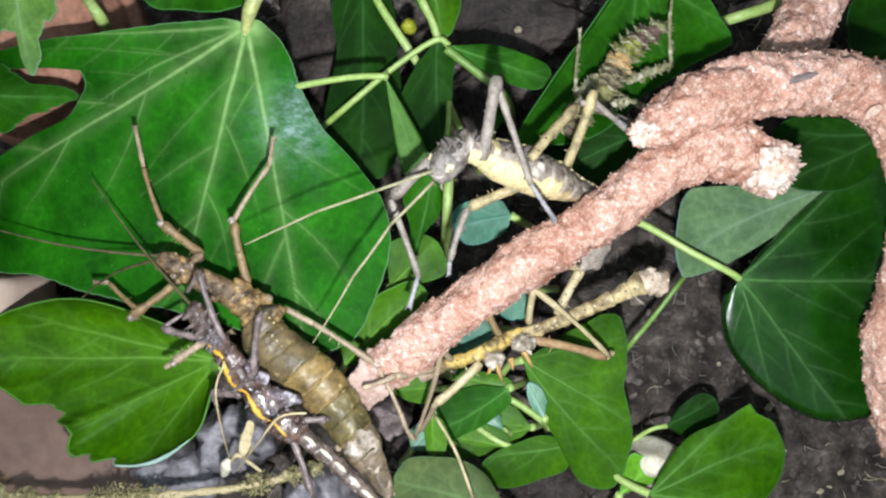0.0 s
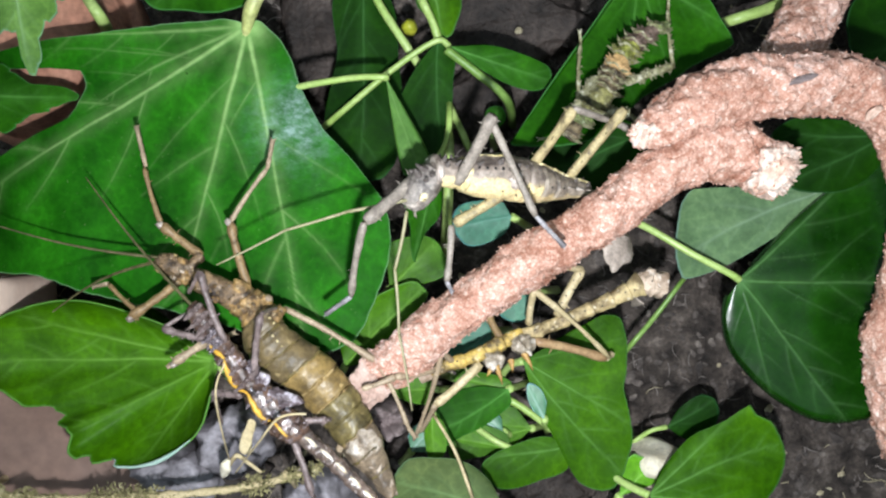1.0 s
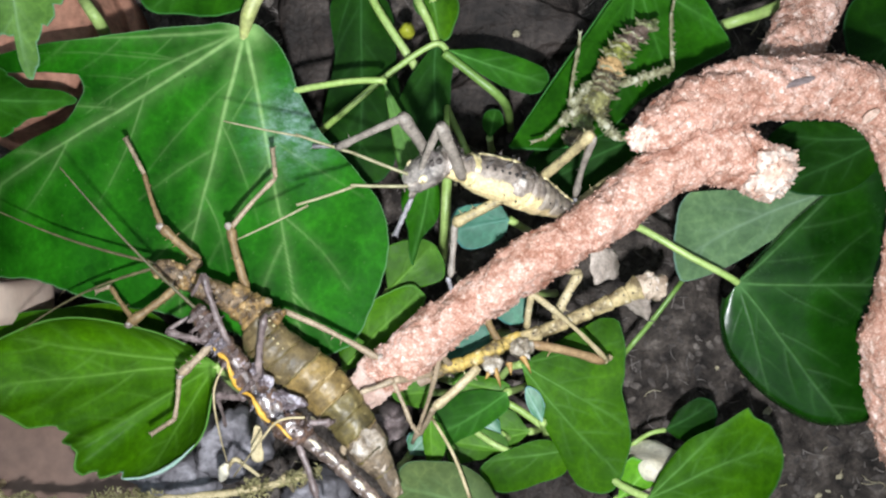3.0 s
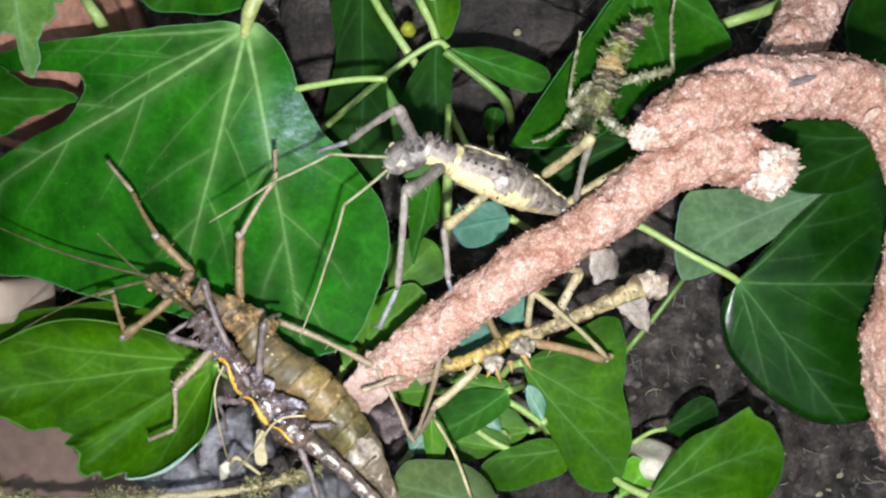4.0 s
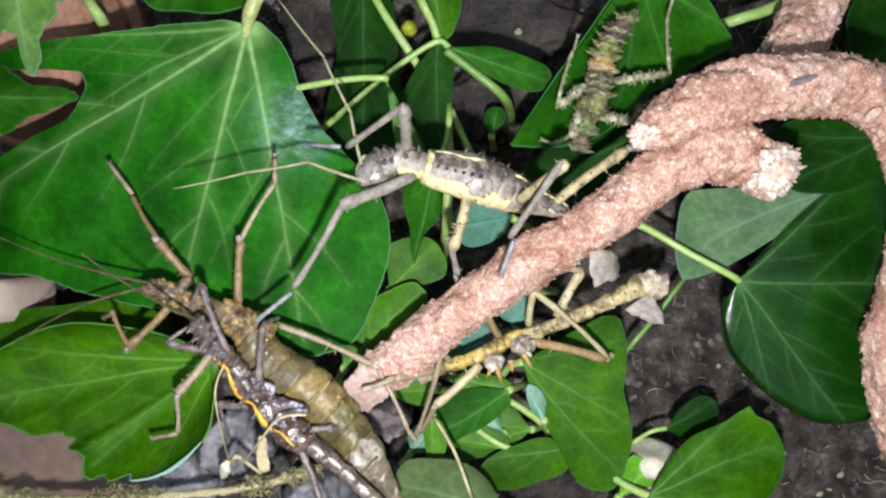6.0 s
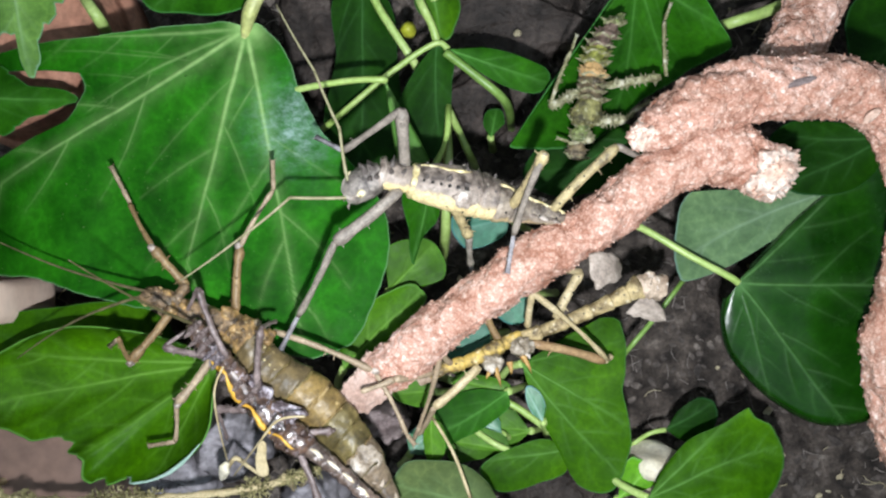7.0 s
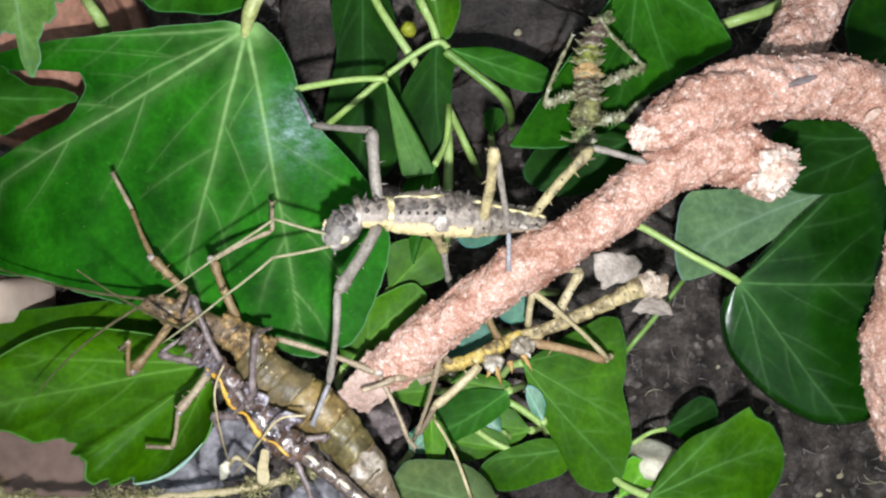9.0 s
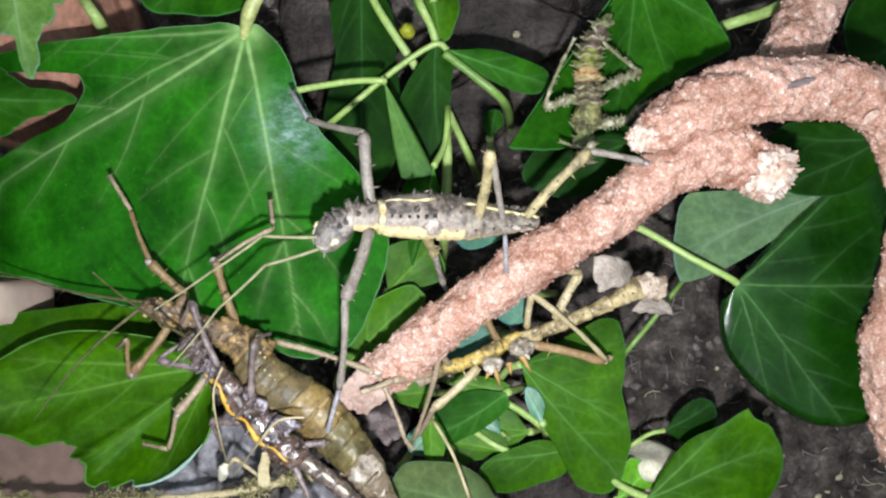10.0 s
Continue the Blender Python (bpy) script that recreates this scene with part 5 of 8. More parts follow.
        b.thorn(Vector((x, 0, 0)) + way * r0 * 0.7, way, r0 * rnd.uniform(0.8, 1.6), r0 * 0.26 * stout, mats[0] if isinstance(mats, (list, tuple)) else mats)
    for k in range(spots):
        x = length * (0.12 + 0.8 * k / max(spots - 1, 1))
        a = rnd.choice((1.0, 1.6, 2.2))
        b.spot((x, math.cos(a) * r0 * 0.88, math.sin(a) * r0 * 0.88), r0 * 0.24, SPOT)
    return part(name, b, mats, parent, label)


def foot_mesh(length, r, mat, parent, label=""):
    """A jointed foot with two claws."""
    b = Build()
    cuts = (0.0, 0.34, 0.36, 0.52, 0.54, 0.68, 0.70, 1.0)
    rad = (0.8, 1.1, 0.75, 1.05, 0.75, 1.05, 0.8, 1.15)
    tube(b, [(length * c, 0, 0) for c in cuts], [r * k for k in rad], 8, 0, 0.1)
    for s in (-1, 1):
        spine(b, (length * 0.97, s * r * 0.6, 0), (1, s * 0.7, -0.5), r * 2.0, r * 0.4, 0)
    return part("foot", b, mat, parent, label)


def feeler_mesh(length, r0, r1, mat, parent):
    b = Build()
    n = 10
    tube(b, [(length * k / n, 0.015 * length * math.sin(math.pi * k / n), 0) for k in range(n + 1)], [r0 + (r1 - r0) * k / n for k in range(n + 1)], 6, 0, 0.15, 1500)
    return part("antenna_piece", b, mat, parent)


def antenna_mesh(length, bow, parent):
    """A long jointed antenna along x, bowed to one side."""
    path = [(length * k / 40, bow * length * math.sin(math.pi * k / 40), 0) for k in range(41)]
    rad = [(0.00042 - 0.00029 * k / 40) * (1.18 if k % 3 == 0 else 0.95) for k in range(41)]
    return part("antenna", tube(Build(), path, rad, 7, 0, 0.12, 1500), ANTENNA, parent, "thin olive-brown antenna")


def body_thorns(b, stations, rows, seed, size, slot, stout=1.0):
    """Paired thorns over the back of a lofted section."""
    rnd = random.Random(seed)
    for x, count in rows:
        y, z, w, h = [float(np.interp(x, [s[0] for s in stations], [s[i] for s in stations])) for i in (1, 2, 3, 4)]
        for k in range(count):
            a = math.pi * (0.18 + 0.64 * (k + 0.5) / count) + rnd.uniform(-0.12, 0.12)
            way = Vector((rnd.uniform(-0.2, 0.3), math.cos(a), math.sin(a)))
            b.thorn((x, y + math.cos(a) * w * 0.92, z + math.sin(a) * h * 0.92), way, size * rnd.uniform(0.6, 1.5), size * rnd.uniform(0.24, 0.36) * stout, slot)


def key_chain(root_rows, pieces, hip, rows):
    """Keys a leg's or feeler's pieces from joint to joint, in the space of the body."""
    at = {t: m for t, m in root_rows}
    ts = [t for t, _ in root_rows]

    def body(t):
        k = max(i for i, s in enumerate(ts) if s <= t)
        if ts[k] == t or k + 1 == len(ts):
            return at[ts[k]]
        return at[ts[k]].lerp(at[ts[k + 1]], (t - ts[k]) / (ts[k + 1] - ts[k]))

    keyed = [[] for _ in pieces]
    for t, *xyz in rows:
        inv = body(t).inverted()
        joints = [Vector(hip)] if hip is not None else []
        joints += [inv @ Vector(xyz[i:i + 3]) for i in range(0, len(xyz), 3)]
        for k in range(len(pieces)):
            keyed[k].append((t, along(joints[k], joints[k + 1])))
    for ob, rs in zip(pieces, keyed):
        walk(ob, rs)


# ---- the walking nymph ----
def make_nymph():
    root = empty("stick_insect", (-0.0062, 0.0222, 0.082), "spiny grey-brown stick insect nymph, yellow belly, climbing the branch", "stick insect", "stick insects")
    g = {}
    pro = [(-0.0004, 0, 0, 0.0024, 0.0022), (0.0006, 0, 0, 0.0032, 0.0029), (0.002, 0, 0, 0.0034, 0.0031), (0.004, 0, 0, 0.0034, 0.0031), (0.0062, 0, 0, 0.0032, 0.0030), (0.0070, 0, 0, 0.0030, 0.0028)]
    b = loft(Build(), pro, 20, 0, 0.12)
    body_thorns(b, pro, ((0.0022, 3), (0.0048, 2)), 1, 0.0016, SPINE, 1.8)
    part("prothorax", b, [A_SHELL, SPINE], root)
    for x, w, col in ((0.0002, 0.0039, A_PLATE), (0.0076, 0.0040, A_CREAM)):
        part("collar", loft(Build(), [(x - 0.0007, 0, 0.0001, w * 0.93, w * 0.86), (x - 0.0003, 0, 0.0001, w, w * 0.94), (x + 0.0004, 0, 0.0001, w, w * 0.94), (x + 0.0008, 0, 0.0001, w * 0.93, w * 0.86)], 20, 0, 0.14, 900), col, root, "pale cream collar")
    mid = [(0.0066, 0, 0, 0.0034, 0.0032), (0.0085, 0, 0, 0.0043, 0.0041), (0.012, 0, 0.0001, 0.0050, 0.0048), (0.016, 0, 0.0002, 0.0055, 0.0052), (0.0195, 0, 0.0002, 0.0055, 0.0051), (0.0205, 0, 0.0002, 0.0050, 0.0046)]
    b = loft(Build(), mid, 24, 0, 0.07)
    body_thorns(b, mid, ((0.0098, 2), (0.0150, 2), (0.0190, 3)), 2, 0.0017, SPINE, 1.9)
    for k in range(6):
        for s in (-1, 1):
            x = 0.0095 + 0.0019 * k
            w, h = float(np.interp(x, [q[0] for q in mid], [q[3] for q in mid])), 0.0042
            b.spot((x, s * w * 0.69, h * (0.74 + 0.03 * k)), 0.00034 + 0.00006 * k, SPOT)
            if k % 2:
                b.spot((x + 0.0006, s * w * 0.95, -0.0004 * k), 0.00026, SPOT)
    part("thorax", b, [A_SHELL, SPINE, SPOT], root)
    line = [(x, 0.0003 - 0.0005 * math.sin(x * 500), float(np.interp(x, [q[0] for q in mid], [q[4] for q in mid])) * 1.0) for x in np.linspace(0.0085, 0.0200, 14)]
    part("back_stripe", tube(Build(), line, [0.00022, 0.0003, 0.0003, 0.00045, 0.00055, 0.0004], 7, 0, 0.6, 1500), A_CREAM, root, "cream yellow line along the back")
    for s in (-1, 1):
        part("hip_plate", ball(Build(), (0.0192, s * 0.0043, 0.0012), (0.0034, 0.0017, 0.0024), 0, 26, 0.6, 700), A_PLATE, root, "pale knobbly plate above the hind leg")
    abd = [(-0.0006, 0, 0.0002, 0.0050, 0.0046), (0.002, 0, 0, 0.0054, 0.0050), (0.007, 0, 0, 0.0052, 0.0046), (0.012, 0, -0.0002, 0.0045, 0.0038), (0.017, 0, -0.0003, 0.0032, 0.0027), (0.022, 0, -0.0002, 0.0024, 0.0021), (0.0248, 0, 0, 0.0014, 0.0013)]
    abd = [(x, y, z, 1.04 * w, 1.04 * h) for x, y, z, w, h in abd]
    xs = np.linspace(-0.0006, 0.0248, 7)
    pieces = []
    for i in range(6):
        st = []
        for x, bulge in ((xs[i] - 0.0003, 0.94), (xs[i] + 0.0006, 1.03), ((xs[i] + xs[i + 1]) / 2, 1.0), (xs[i + 1] - 0.0006, 0.99), (xs[i + 1] + 0.0002, 0.93)):
            vals = [float(np.interp(x, [s[0] for s in abd], [s[k] for s in abd])) for k in (1, 2, 3, 4)]
            st.append((x, vals[0], vals[1], vals[2] * bulge, vals[3] * bulge))
        b = loft(Build(), st, 20, 0, 0.07)
        body_thorns(b, st, ((xs[i] + 0.0028, 2),), 10 + i, 0.0011, SPINE, 1.9)
        for s in (-1, 1):
            b.spot(((xs[i] + xs[i + 1]) / 2, s * st[2][3] * 0.95, 0.0008), 0.00036, SPOT)
        pieces.append(part("abdomen_segment", b, [A_SHELL if i < 2 else A_REAR, SPINE, SPOT], root))
        if i > 1:
            part("back_stripe", tube(Build(), [(q[0], 0.0002 * (-1) ** k, q[2] + q[4] * 1.0) for k, q in enumerate(st)], [0.0002, 0.0004, 0.0003, 0.00045, 0.0002], 7, 0, 0.5, 1500), A_CREAM, pieces[-1], "cream yellow line along the back")
    for s in (-1, 1):
        for k in range(3):
            x = 0.0165 + 0.0028 * k
            flange = [(x - 0.0016, s * 0.0020, 0.0006), (x + 0.0002, s * 0.0032, 0.0009), (x + 0.0015, s * 0.0037, 0.0010)]
            part("flange", tube(Build(), flange, [0.0007, 0.0009, 0.0003], 8, 0, 0.4, 900, 0.35), A_PLATE, pieces[min(5, 3 + k)], "pale thin flange")
    g["abdomen"] = pieces
    hst = [(-0.0008, 0, 0, 0.0025, 0.0024), (0.0008, 0, 0, 0.0034, 0.0032), (0.0030, 0, 0.0001, 0.0039, 0.0036), (0.0056, 0, 0, 0.0038, 0.0033), (0.0078, 0, -0.0003, 0.0030, 0.0026), (0.0094, 0, -0.0005, 0.0017, 0.0015)]
    b = loft(Build(), hst, 20, 0, 0.1)
    body_thorns(b, hst, ((0.0008, 3), (0.0026, 3)), 21, 0.0019, SPINE, 1.9)
    head = part("head", b, [A_HEAD, SPINE], root)
    for s in (-1, 1):
        part("eye", ball(Build(), (0.0058, s * 0.0032, 0.0013), (0.0011, 0.0008, 0.0011), 0, 14), EYE, head, "pale yellow speckled eye")
        part("palp", tube(Build(), [(0.0084, s * 0.0010, -0.0010), (0.0098, s * 0.0016, -0.0018), (0.0101, s * 0.0014, -0.0030)], [0.0003, 0.0003, 0.0002], 6), A_LEG, head)
    part("mouth", ball(Build(), (0.0082, 0, -0.0002), (0.0014, 0.0024, 0.0017), 0, 14, 0.2), A_PLATE, head, "pale cream mouth plate")
    lip = [(0.0066 + 0.0024 * math.cos(a), 0.0030 * math.sin(a), 0.0014 - 0.0009 * math.cos(a)) for a in np.linspace(-1.9, 1.9, 15)]
    part("lip", tube(Build(), lip, [0.00025, 0.0005, 0.00055, 0.0005, 0.00025], 7, 0, 0.3, 1500), A_PLATE, head, "pale cream rim round the mouth")
    g["head"] = head
    g["legs"] = {}
    for key, fem, tib, ft, thigh in (("FU", 18, 19.5, 8, A_LEG), ("FL", 18.5, 23.5, 10, A_LEG), ("ML", 13, 13, 3, A_THIGH), ("HL", 19, 23, 9, A_THIGH), ("HR", 21, 13, 3, A_THIGH)):
        front = key in ("FU", "FL")
        sd = fem * 10
        g["legs"][key] = [
            limb_mesh(fem / 1000, 0.0013 if front else 0.00120, 0.0013 if front else 0.00115, [thigh, SPOT], "femur", root, 7 if front else 9, sd, 0.16, 1.2, spots=0 if front else 5),
            limb_mesh(tib / 1000, 0.00088, 0.00072, A_LEG, "tibia", root, 3, sd + 1, 0.14),
            foot_mesh(ft / 1000, 0.00062, A_FOOT, root, "blue-grey jointed foot"),
        ]
    g["feelers"] = {k: [feeler_mesh(0.013, 0.00042, 0.00036, FEELER, root), feeler_mesh(0.014, 0.00036, 0.00030, FEELER, root), feeler_mesh(0.017, 0.00030, 0.00016, FEELER, root)] for k in ("a1", "a2")}
    return root, g


NYMPH = make_nymph()


# ---- the large female ----
def bent_axis(x):
    """Side shift of the female's axis: the thorax bends to one side."""
    return 0.42 * x if x < 0 else float(np.interp(x, [0, 0.002, 0.005, 0.0085, 0.013, 0.018, 0.024, 0.030, 0.037, 0.045, 0.055], [0, -0.0012, -0.0028, -0.0032, -0.0025, -0.0014, -0.0005, -0.0005, -0.0015, -0.0028, -0.0052]))


def make_female():
    root = empty("stick_insect", (-0.0456, -0.0175, 0.07), "large plump olive-brown stick insect with a banded abdomen, clinging to ivy", "stick insect", "stick insects")
    width = [(-0.0245, 0.0018), (-0.022, 0.0030), (-0.0185, 0.0030), (-0.0165, 0.0022), (-0.0155, 0.0026), (-0.012, 0.0030), (-0.009, 0.0033), (-0.004, 0.0037), (0.000, 0.0045), (0.006, 0.0054), (0.016, 0.0060), (0.026, 0.0056), (0.034, 0.0050), (0.0375, 0.0047), (0.0425, 0.0046), (0.0455, 0.0031), (0.049, 0.0024), (0.055, 0.0011)]
    wx, ww = [a for a, _ in width], [c for _, c in width]

    def section(name, x0, x1, mats, bulge, thorns=(), seed=1, label="", size=0.0014, n=22, marks=0):
        st = []
        for f, k in ((-0.04, 0.90), (0.08, 0.96 + bulge), (0.35, 0.99 + bulge * 0.3), (0.65, 1.01), (0.9, 1.035), (1.02, 0.93)):
            x = x0 + (x1 - x0) * f
            w = float(np.interp(x, wx, ww)) * k
            st.append((x, bent_axis(x), 0.0, w, w * 0.82))
        b = loft(Build(), st, n, 0, 0.13 if x1 < 0.002 else 0.09, 420)
        if x1 > 0.002:
            out = []
            for x, y, z in b.v:
                side, f = y - bent_axis(x), (x - x0) / (x1 - x0)
                fold = 0.00008 * math.sin(f * 15 + 2.5 * noise.noise(Vector((x * 300, y * 500, seed)))) + 0.00012 * noise.noise(Vector((x * 250, y * 900, seed)))
                out.append((x, y + (0.0004 if side > 0 else -0.0004) * max(0.0, math.sin(math.pi * f)) * (abs(z) < 0.0016), z + fold + 0.0004 * math.exp(-(side / 0.0007) ** 2)))
            b.v = out
            if x0 < 0.012:
                for k in range(3):
                    b.spot((x0 + (x1 - x0) * (0.2 + 0.3 * k), bent_axis(x0) + 0.0023, st[2][4] * 0.93), 0.00034, A_CREAM)
        body_thorns(b, st, thorns, seed, size, B_HEAD)
        return part(name, b, mats, root, label)

    head = section("head", -0.0240, -0.0172, [B_HEAD, B_HEAD], 0.04, ((-0.0222, 4), (-0.0200, 4), (-0.0182, 4)), 3, "knobbly brown head", 0.0012)
    for s in (-1, 1):
        part("eye", ball(Build(), (-0.0218, bent_axis(-0.0218) + s * 0.0026, 0.0006), (0.0007, 0.0005, 0.0006), 0, 10), B_RIM, head)
    section("prothorax", -0.0172, -0.0105, [B_HEAD, B_HEAD], 0.06, ((-0.0155, 4), (-0.0125, 4)), 5, "rough brown thorax", 0.0013)
    section("mesothorax", -0.0105, -0.0035, [B_HEAD, B_HEAD], 0.05, ((-0.0085, 4), (-0.0055, 4)), 6, "rough brown thorax", 0.0015)
    section("saddle", -0.0035, 0.0015, [B_SADDLE, B_HEAD], 0.10, ((-0.001, 4),), 7, "ochre saddle between thorax and abdomen", 0.0020)
    rnd = random.Random(31)
    for k in range(26):
        x = rnd.uniform(-0.0225, 0.0005)
        w = float(np.interp(x, wx, ww))
        a, r = rnd.uniform(0.35, 2.8), rnd.uniform(0.0004, 0.0009)
        part("tubercle", ball(Build(), (x, bent_axis(x) + math.cos(a) * w * 0.95, math.sin(a) * w * 0.8), (r * 1.3, r, r), 0, 12, 0.5, 900), (B_HEAD, B_SADDLE, B_TAIL)[k % 3], root, "knobbly brown wart")
    for x, y in ((-0.0060, 0.0028), (-0.0165, -0.0010), (0.0040, 0.0046)):
        part("hip_knob", ball(Build(), (x, bent_axis(x) + y, 0.0012), (0.0024, 0.0017, 0.0017), 0, 16, 0.45, 700), B_SADDLE, root, "ochre knobbly hip")
    for x, y in ((-0.018, -0.002), (-0.0055, 0.0016), (-0.017, -0.006), (0.004, 0.0045)):
        part("hip", tube(Build(), curve([(x + 0.0012, bent_axis(x + 0.0012), 0.0002), (x + 0.0004, 0.5 * (bent_axis(x) + y), 0.0004), (x, y, -0.0006)], 5), [0.0016, 0.0013, 0.0012, 0.0014], 10, 0, 0.4, 700), B_SADDLE if x > -0.01 else B_HEAD, root, "knobbly hip joint")
    xs = [0.0015, 0.0065, 0.0120, 0.0175, 0.0228, 0.0280, 0.0330, 0.0378, 0.0428, 0.0482, 0.0545]
    for i in range(10):
        section("abdomen_segment", xs[i], xs[i + 1], [(B_SHELL, B_SHELL, B_SHELL, B_GOLD, B_GOLD, B_OLIVE, B_OLIVE, B_TAIL, B_TAIL, B_TAIL)[i], B_HEAD], 0.035, ((xs[i] + 0.001, 2),) if i < 3 else (), 30 + i, "", 0.0010)
        if i:
            x = xs[i]
            w = float(np.interp(x, wx, ww)) * 1.03
            part("segment_rim", loft(Build(), [(x - 0.00018, bent_axis(x), 0, w, w * 0.82), (x, bent_axis(x), 0, w * 1.025, w * 0.842), (x + 0.00018, bent_axis(x), 0, w, w * 0.82)], 24, 0, 0.11), B_RIM if i in (4, 5, 7) else B_OLIVE, root, "tan rim between segments")
    cap = part("tail_cap", ball(Build(), (0.0405, bent_axis(0.0405) + 0.0004, 0.0021), (0.0042, 0.0042, 0.0024), 0, 26, 0.35, 500), B_CAP, root, "pale grey blotched tail cap")
    part("pale_wart", ball(Build(), (0.0432, bent_axis(0.0432) + 0.0036, 0.0022), (0.0006, 0.0005, 0.0005), 0, 10), A_CREAM, cap, "white wart")
    part("tail_flap", tube(Build(), [(0.0375 + 0.0016 * k, bent_axis(0.0375 + 0.0016 * k) + 0.0026 - 0.00015 * k, 0.0012 - 0.0002 * k) for k in range(12)], [0.0012, 0.0017, 0.0016, 0.0012, 0.0005], 10, 0, 0.25, 500, 0.6), B_TAIL, root, "fawn pointed tail flap")
    for y in (-0.0046, -0.0052):
        part("tail_hook", tube(Build(), curve([(0.0385 + 200 * (y + 0.0046) * -0.02, y + 0.0006, 0.0005), (0.0375 - 0.6 * (y + 0.0046), y - 0.0016, 0.0002), (0.0382 - 3 * (y + 0.0046), y - 0.0034, -0.0004)], 5), [0.0007, 0.0008, 0.0006], 8, 0, 0.3), B_SHIN, root, "tan stub under the tail")
    g = {"legs": {}}
    for key, fem, tib, ft, m0, m1 in (("FR", 15.5, 15.5, 7, B_LEG, B_SHIN), ("FL", 12, 14, 10, B_LEG, B_LEG), ("MR", 26, 17, 3, B_SHIN, B_SHIN), ("ML", 18.5, 11, 4, B_LEG, B_LEG), ("HL", 14, 11, 7, B_SHIN, B_SHIN)):
        g["legs"][key] = [
            limb_mesh(fem / 1000, 0.00078 if key == "MR" else 0.00108, 0.00066 if key == "MR" else 0.00092, m0, "femur", root, 8, fem * 7, 0.26, 1.4),
            limb_mesh(tib / 1000, 0.00064, 0.00050, m1, "tibia", root, 3, tib * 7, 0.22, 1.25),
            foot_mesh(ft / 1000, 0.00060, B_SHIN, root),
        ]
        part("knee", ball(Build(), (fem / 1000, 0.0003, 0.0), (0.0011, 0.0010, 0.0010), 0, 12, 0.4, 900), A_PLATE, g["legs"][key][0], "pale grey knee")
    g["antennae"] = [antenna_mesh(0.042, 0.03, root), antenna_mesh(0.036, -0.05, root)]
    return root, g


FEMALE = make_female()


# ---- the dark male on the female ----
def make_male():
    root = empty("stick_insect", (-0.0423, -0.0382, 0.078), "slender dark brown stick insect with orange stripe, riding another", "stick insect", "stick insects")
    axis = lambda x: float(np.interp(x, [-0.0265, -0.016, -0.006, 0.004, 0.010, 0.014, 0.022, 0.040], [0.0052, 0.0038, 0.0019, 0.0012, 0.0016, 0.0024, 0.0030, 0.0030]))
    width = [(-0.0265, 0.0016), (-0.0245, 0.0026), (-0.021, 0.0025), (-0.019, 0.0019), (-0.0165, 0.0024), (-0.011, 0.0030), (-0.007, 0.0024), (0.0, 0.0036), (0.0035, 0.0030), (0.0095, 0.0038), (0.013, 0.0021), (0.019, 0.0018), (0.030, 0.0016), (0.040, 0.0013)]
    wx, ww = [a for a, _ in width], [c for _, c in width]
    names = (("head", -0.0265, -0.0192), ("prothorax", -0.0192, -0.0150), ("mesothorax", -0.0150, -0.0030), ("metathorax", -0.0030, 0.0055), ("waist", 0.0055, 0.0125), *[("abdomen_segment", 0.0125 + 0.0045 * i, 0.0125 + 0.0045 * (i + 1)) for i in range(6)])
    for i, (name, x0, x1) in enumerate(names):
        st = []
        for f, k in ((-0.03, 0.92), (0.15, 1.06), (0.5, 1.0), (0.85, 1.03), (1.03, 0.92)):
            x = x0 + (x1 - x0) * f
            w = float(np.interp(x, wx, ww)) * k
            st.append((x, axis(x), 0, w, w * 0.9))
        b = loft(Build(), st, 18, 0, 0.20, 600)
        if i < 5:
            rows = [(x0 + (x1 - x0) * q, 5) for q in (0.2, 0.5, 0.8)]
            body_thorns(b, st, rows, 60 + i, 0.0019 if i < 3 else 0.0013, C_PAD if i % 2 else C_LEG, 1.7)
        part(name, b, [C_SHELL if i < 5 else C_TAIL, C_LEG], root)
    for x, y, r in ((-0.0053, 0.0034, 0.0026), (0.0030, 0.0040, 0.0026), (0.0108, 0.0012, 0.0016), (-0.0165, 0.0010, 0.0016), (-0.0185, 0.0002, 0.0014), (-0.0025, 0.0036, 0.0015)):
        part("hip_pad", ball(Build(), (x, axis(x) + y * 0.72, 0.0006), (r * 1.4, r * 0.9, r * 0.6), 0, 30, 0.9, 700), C_PAD, root, "shiny grey hip pad with highlights in its colour")
    part("hip_spike", tube(Build(), [(0.0020, 0.0045, 0.0008), (0.0042, 0.0062, 0.0008), (0.0060, 0.0072, 0.0004), (0.0072, 0.0077, 0.0)], [0.0019, 0.0016, 0.0011, 0.0003], 12, 0, 0.5, 600, 0.7), C_PAD, root, "shiny grey pointed hip")
    line = []
    for x in np.linspace(-0.0172, 0.0098, 44):
        y = float(np.interp(x, [-0.0172, -0.0130, -0.0110, -0.0080, -0.0065, -0.0030, -0.0010, 0.0018, 0.0030, 0.0055, 0.0098], [0.0022, 0.0026, 0.0018, -0.0003, -0.0002, 0.0009, 0.0003, -0.0007, -0.0006, 0.0005, 0.0005])) + 0.0001 * math.sin(x * 1300)
        w = float(np.interp(x, wx, ww))
        line.append((x, y, 0.0002 + 1.0 * w * math.sqrt(max(0.1, 1 - min(1.0, (y - axis(x)) / w) ** 2))))
    part("back_stripe", tube(Build(), line, [0.0002, 0.0005, 0.0003, 0.0006, 0.00065, 0.00025, 0.0006, 0.00065, 0.0002, 0.0004, 0.0002], 8, 0, 0.55, 900), STRIPE, root, "golden orange stripe along the back")
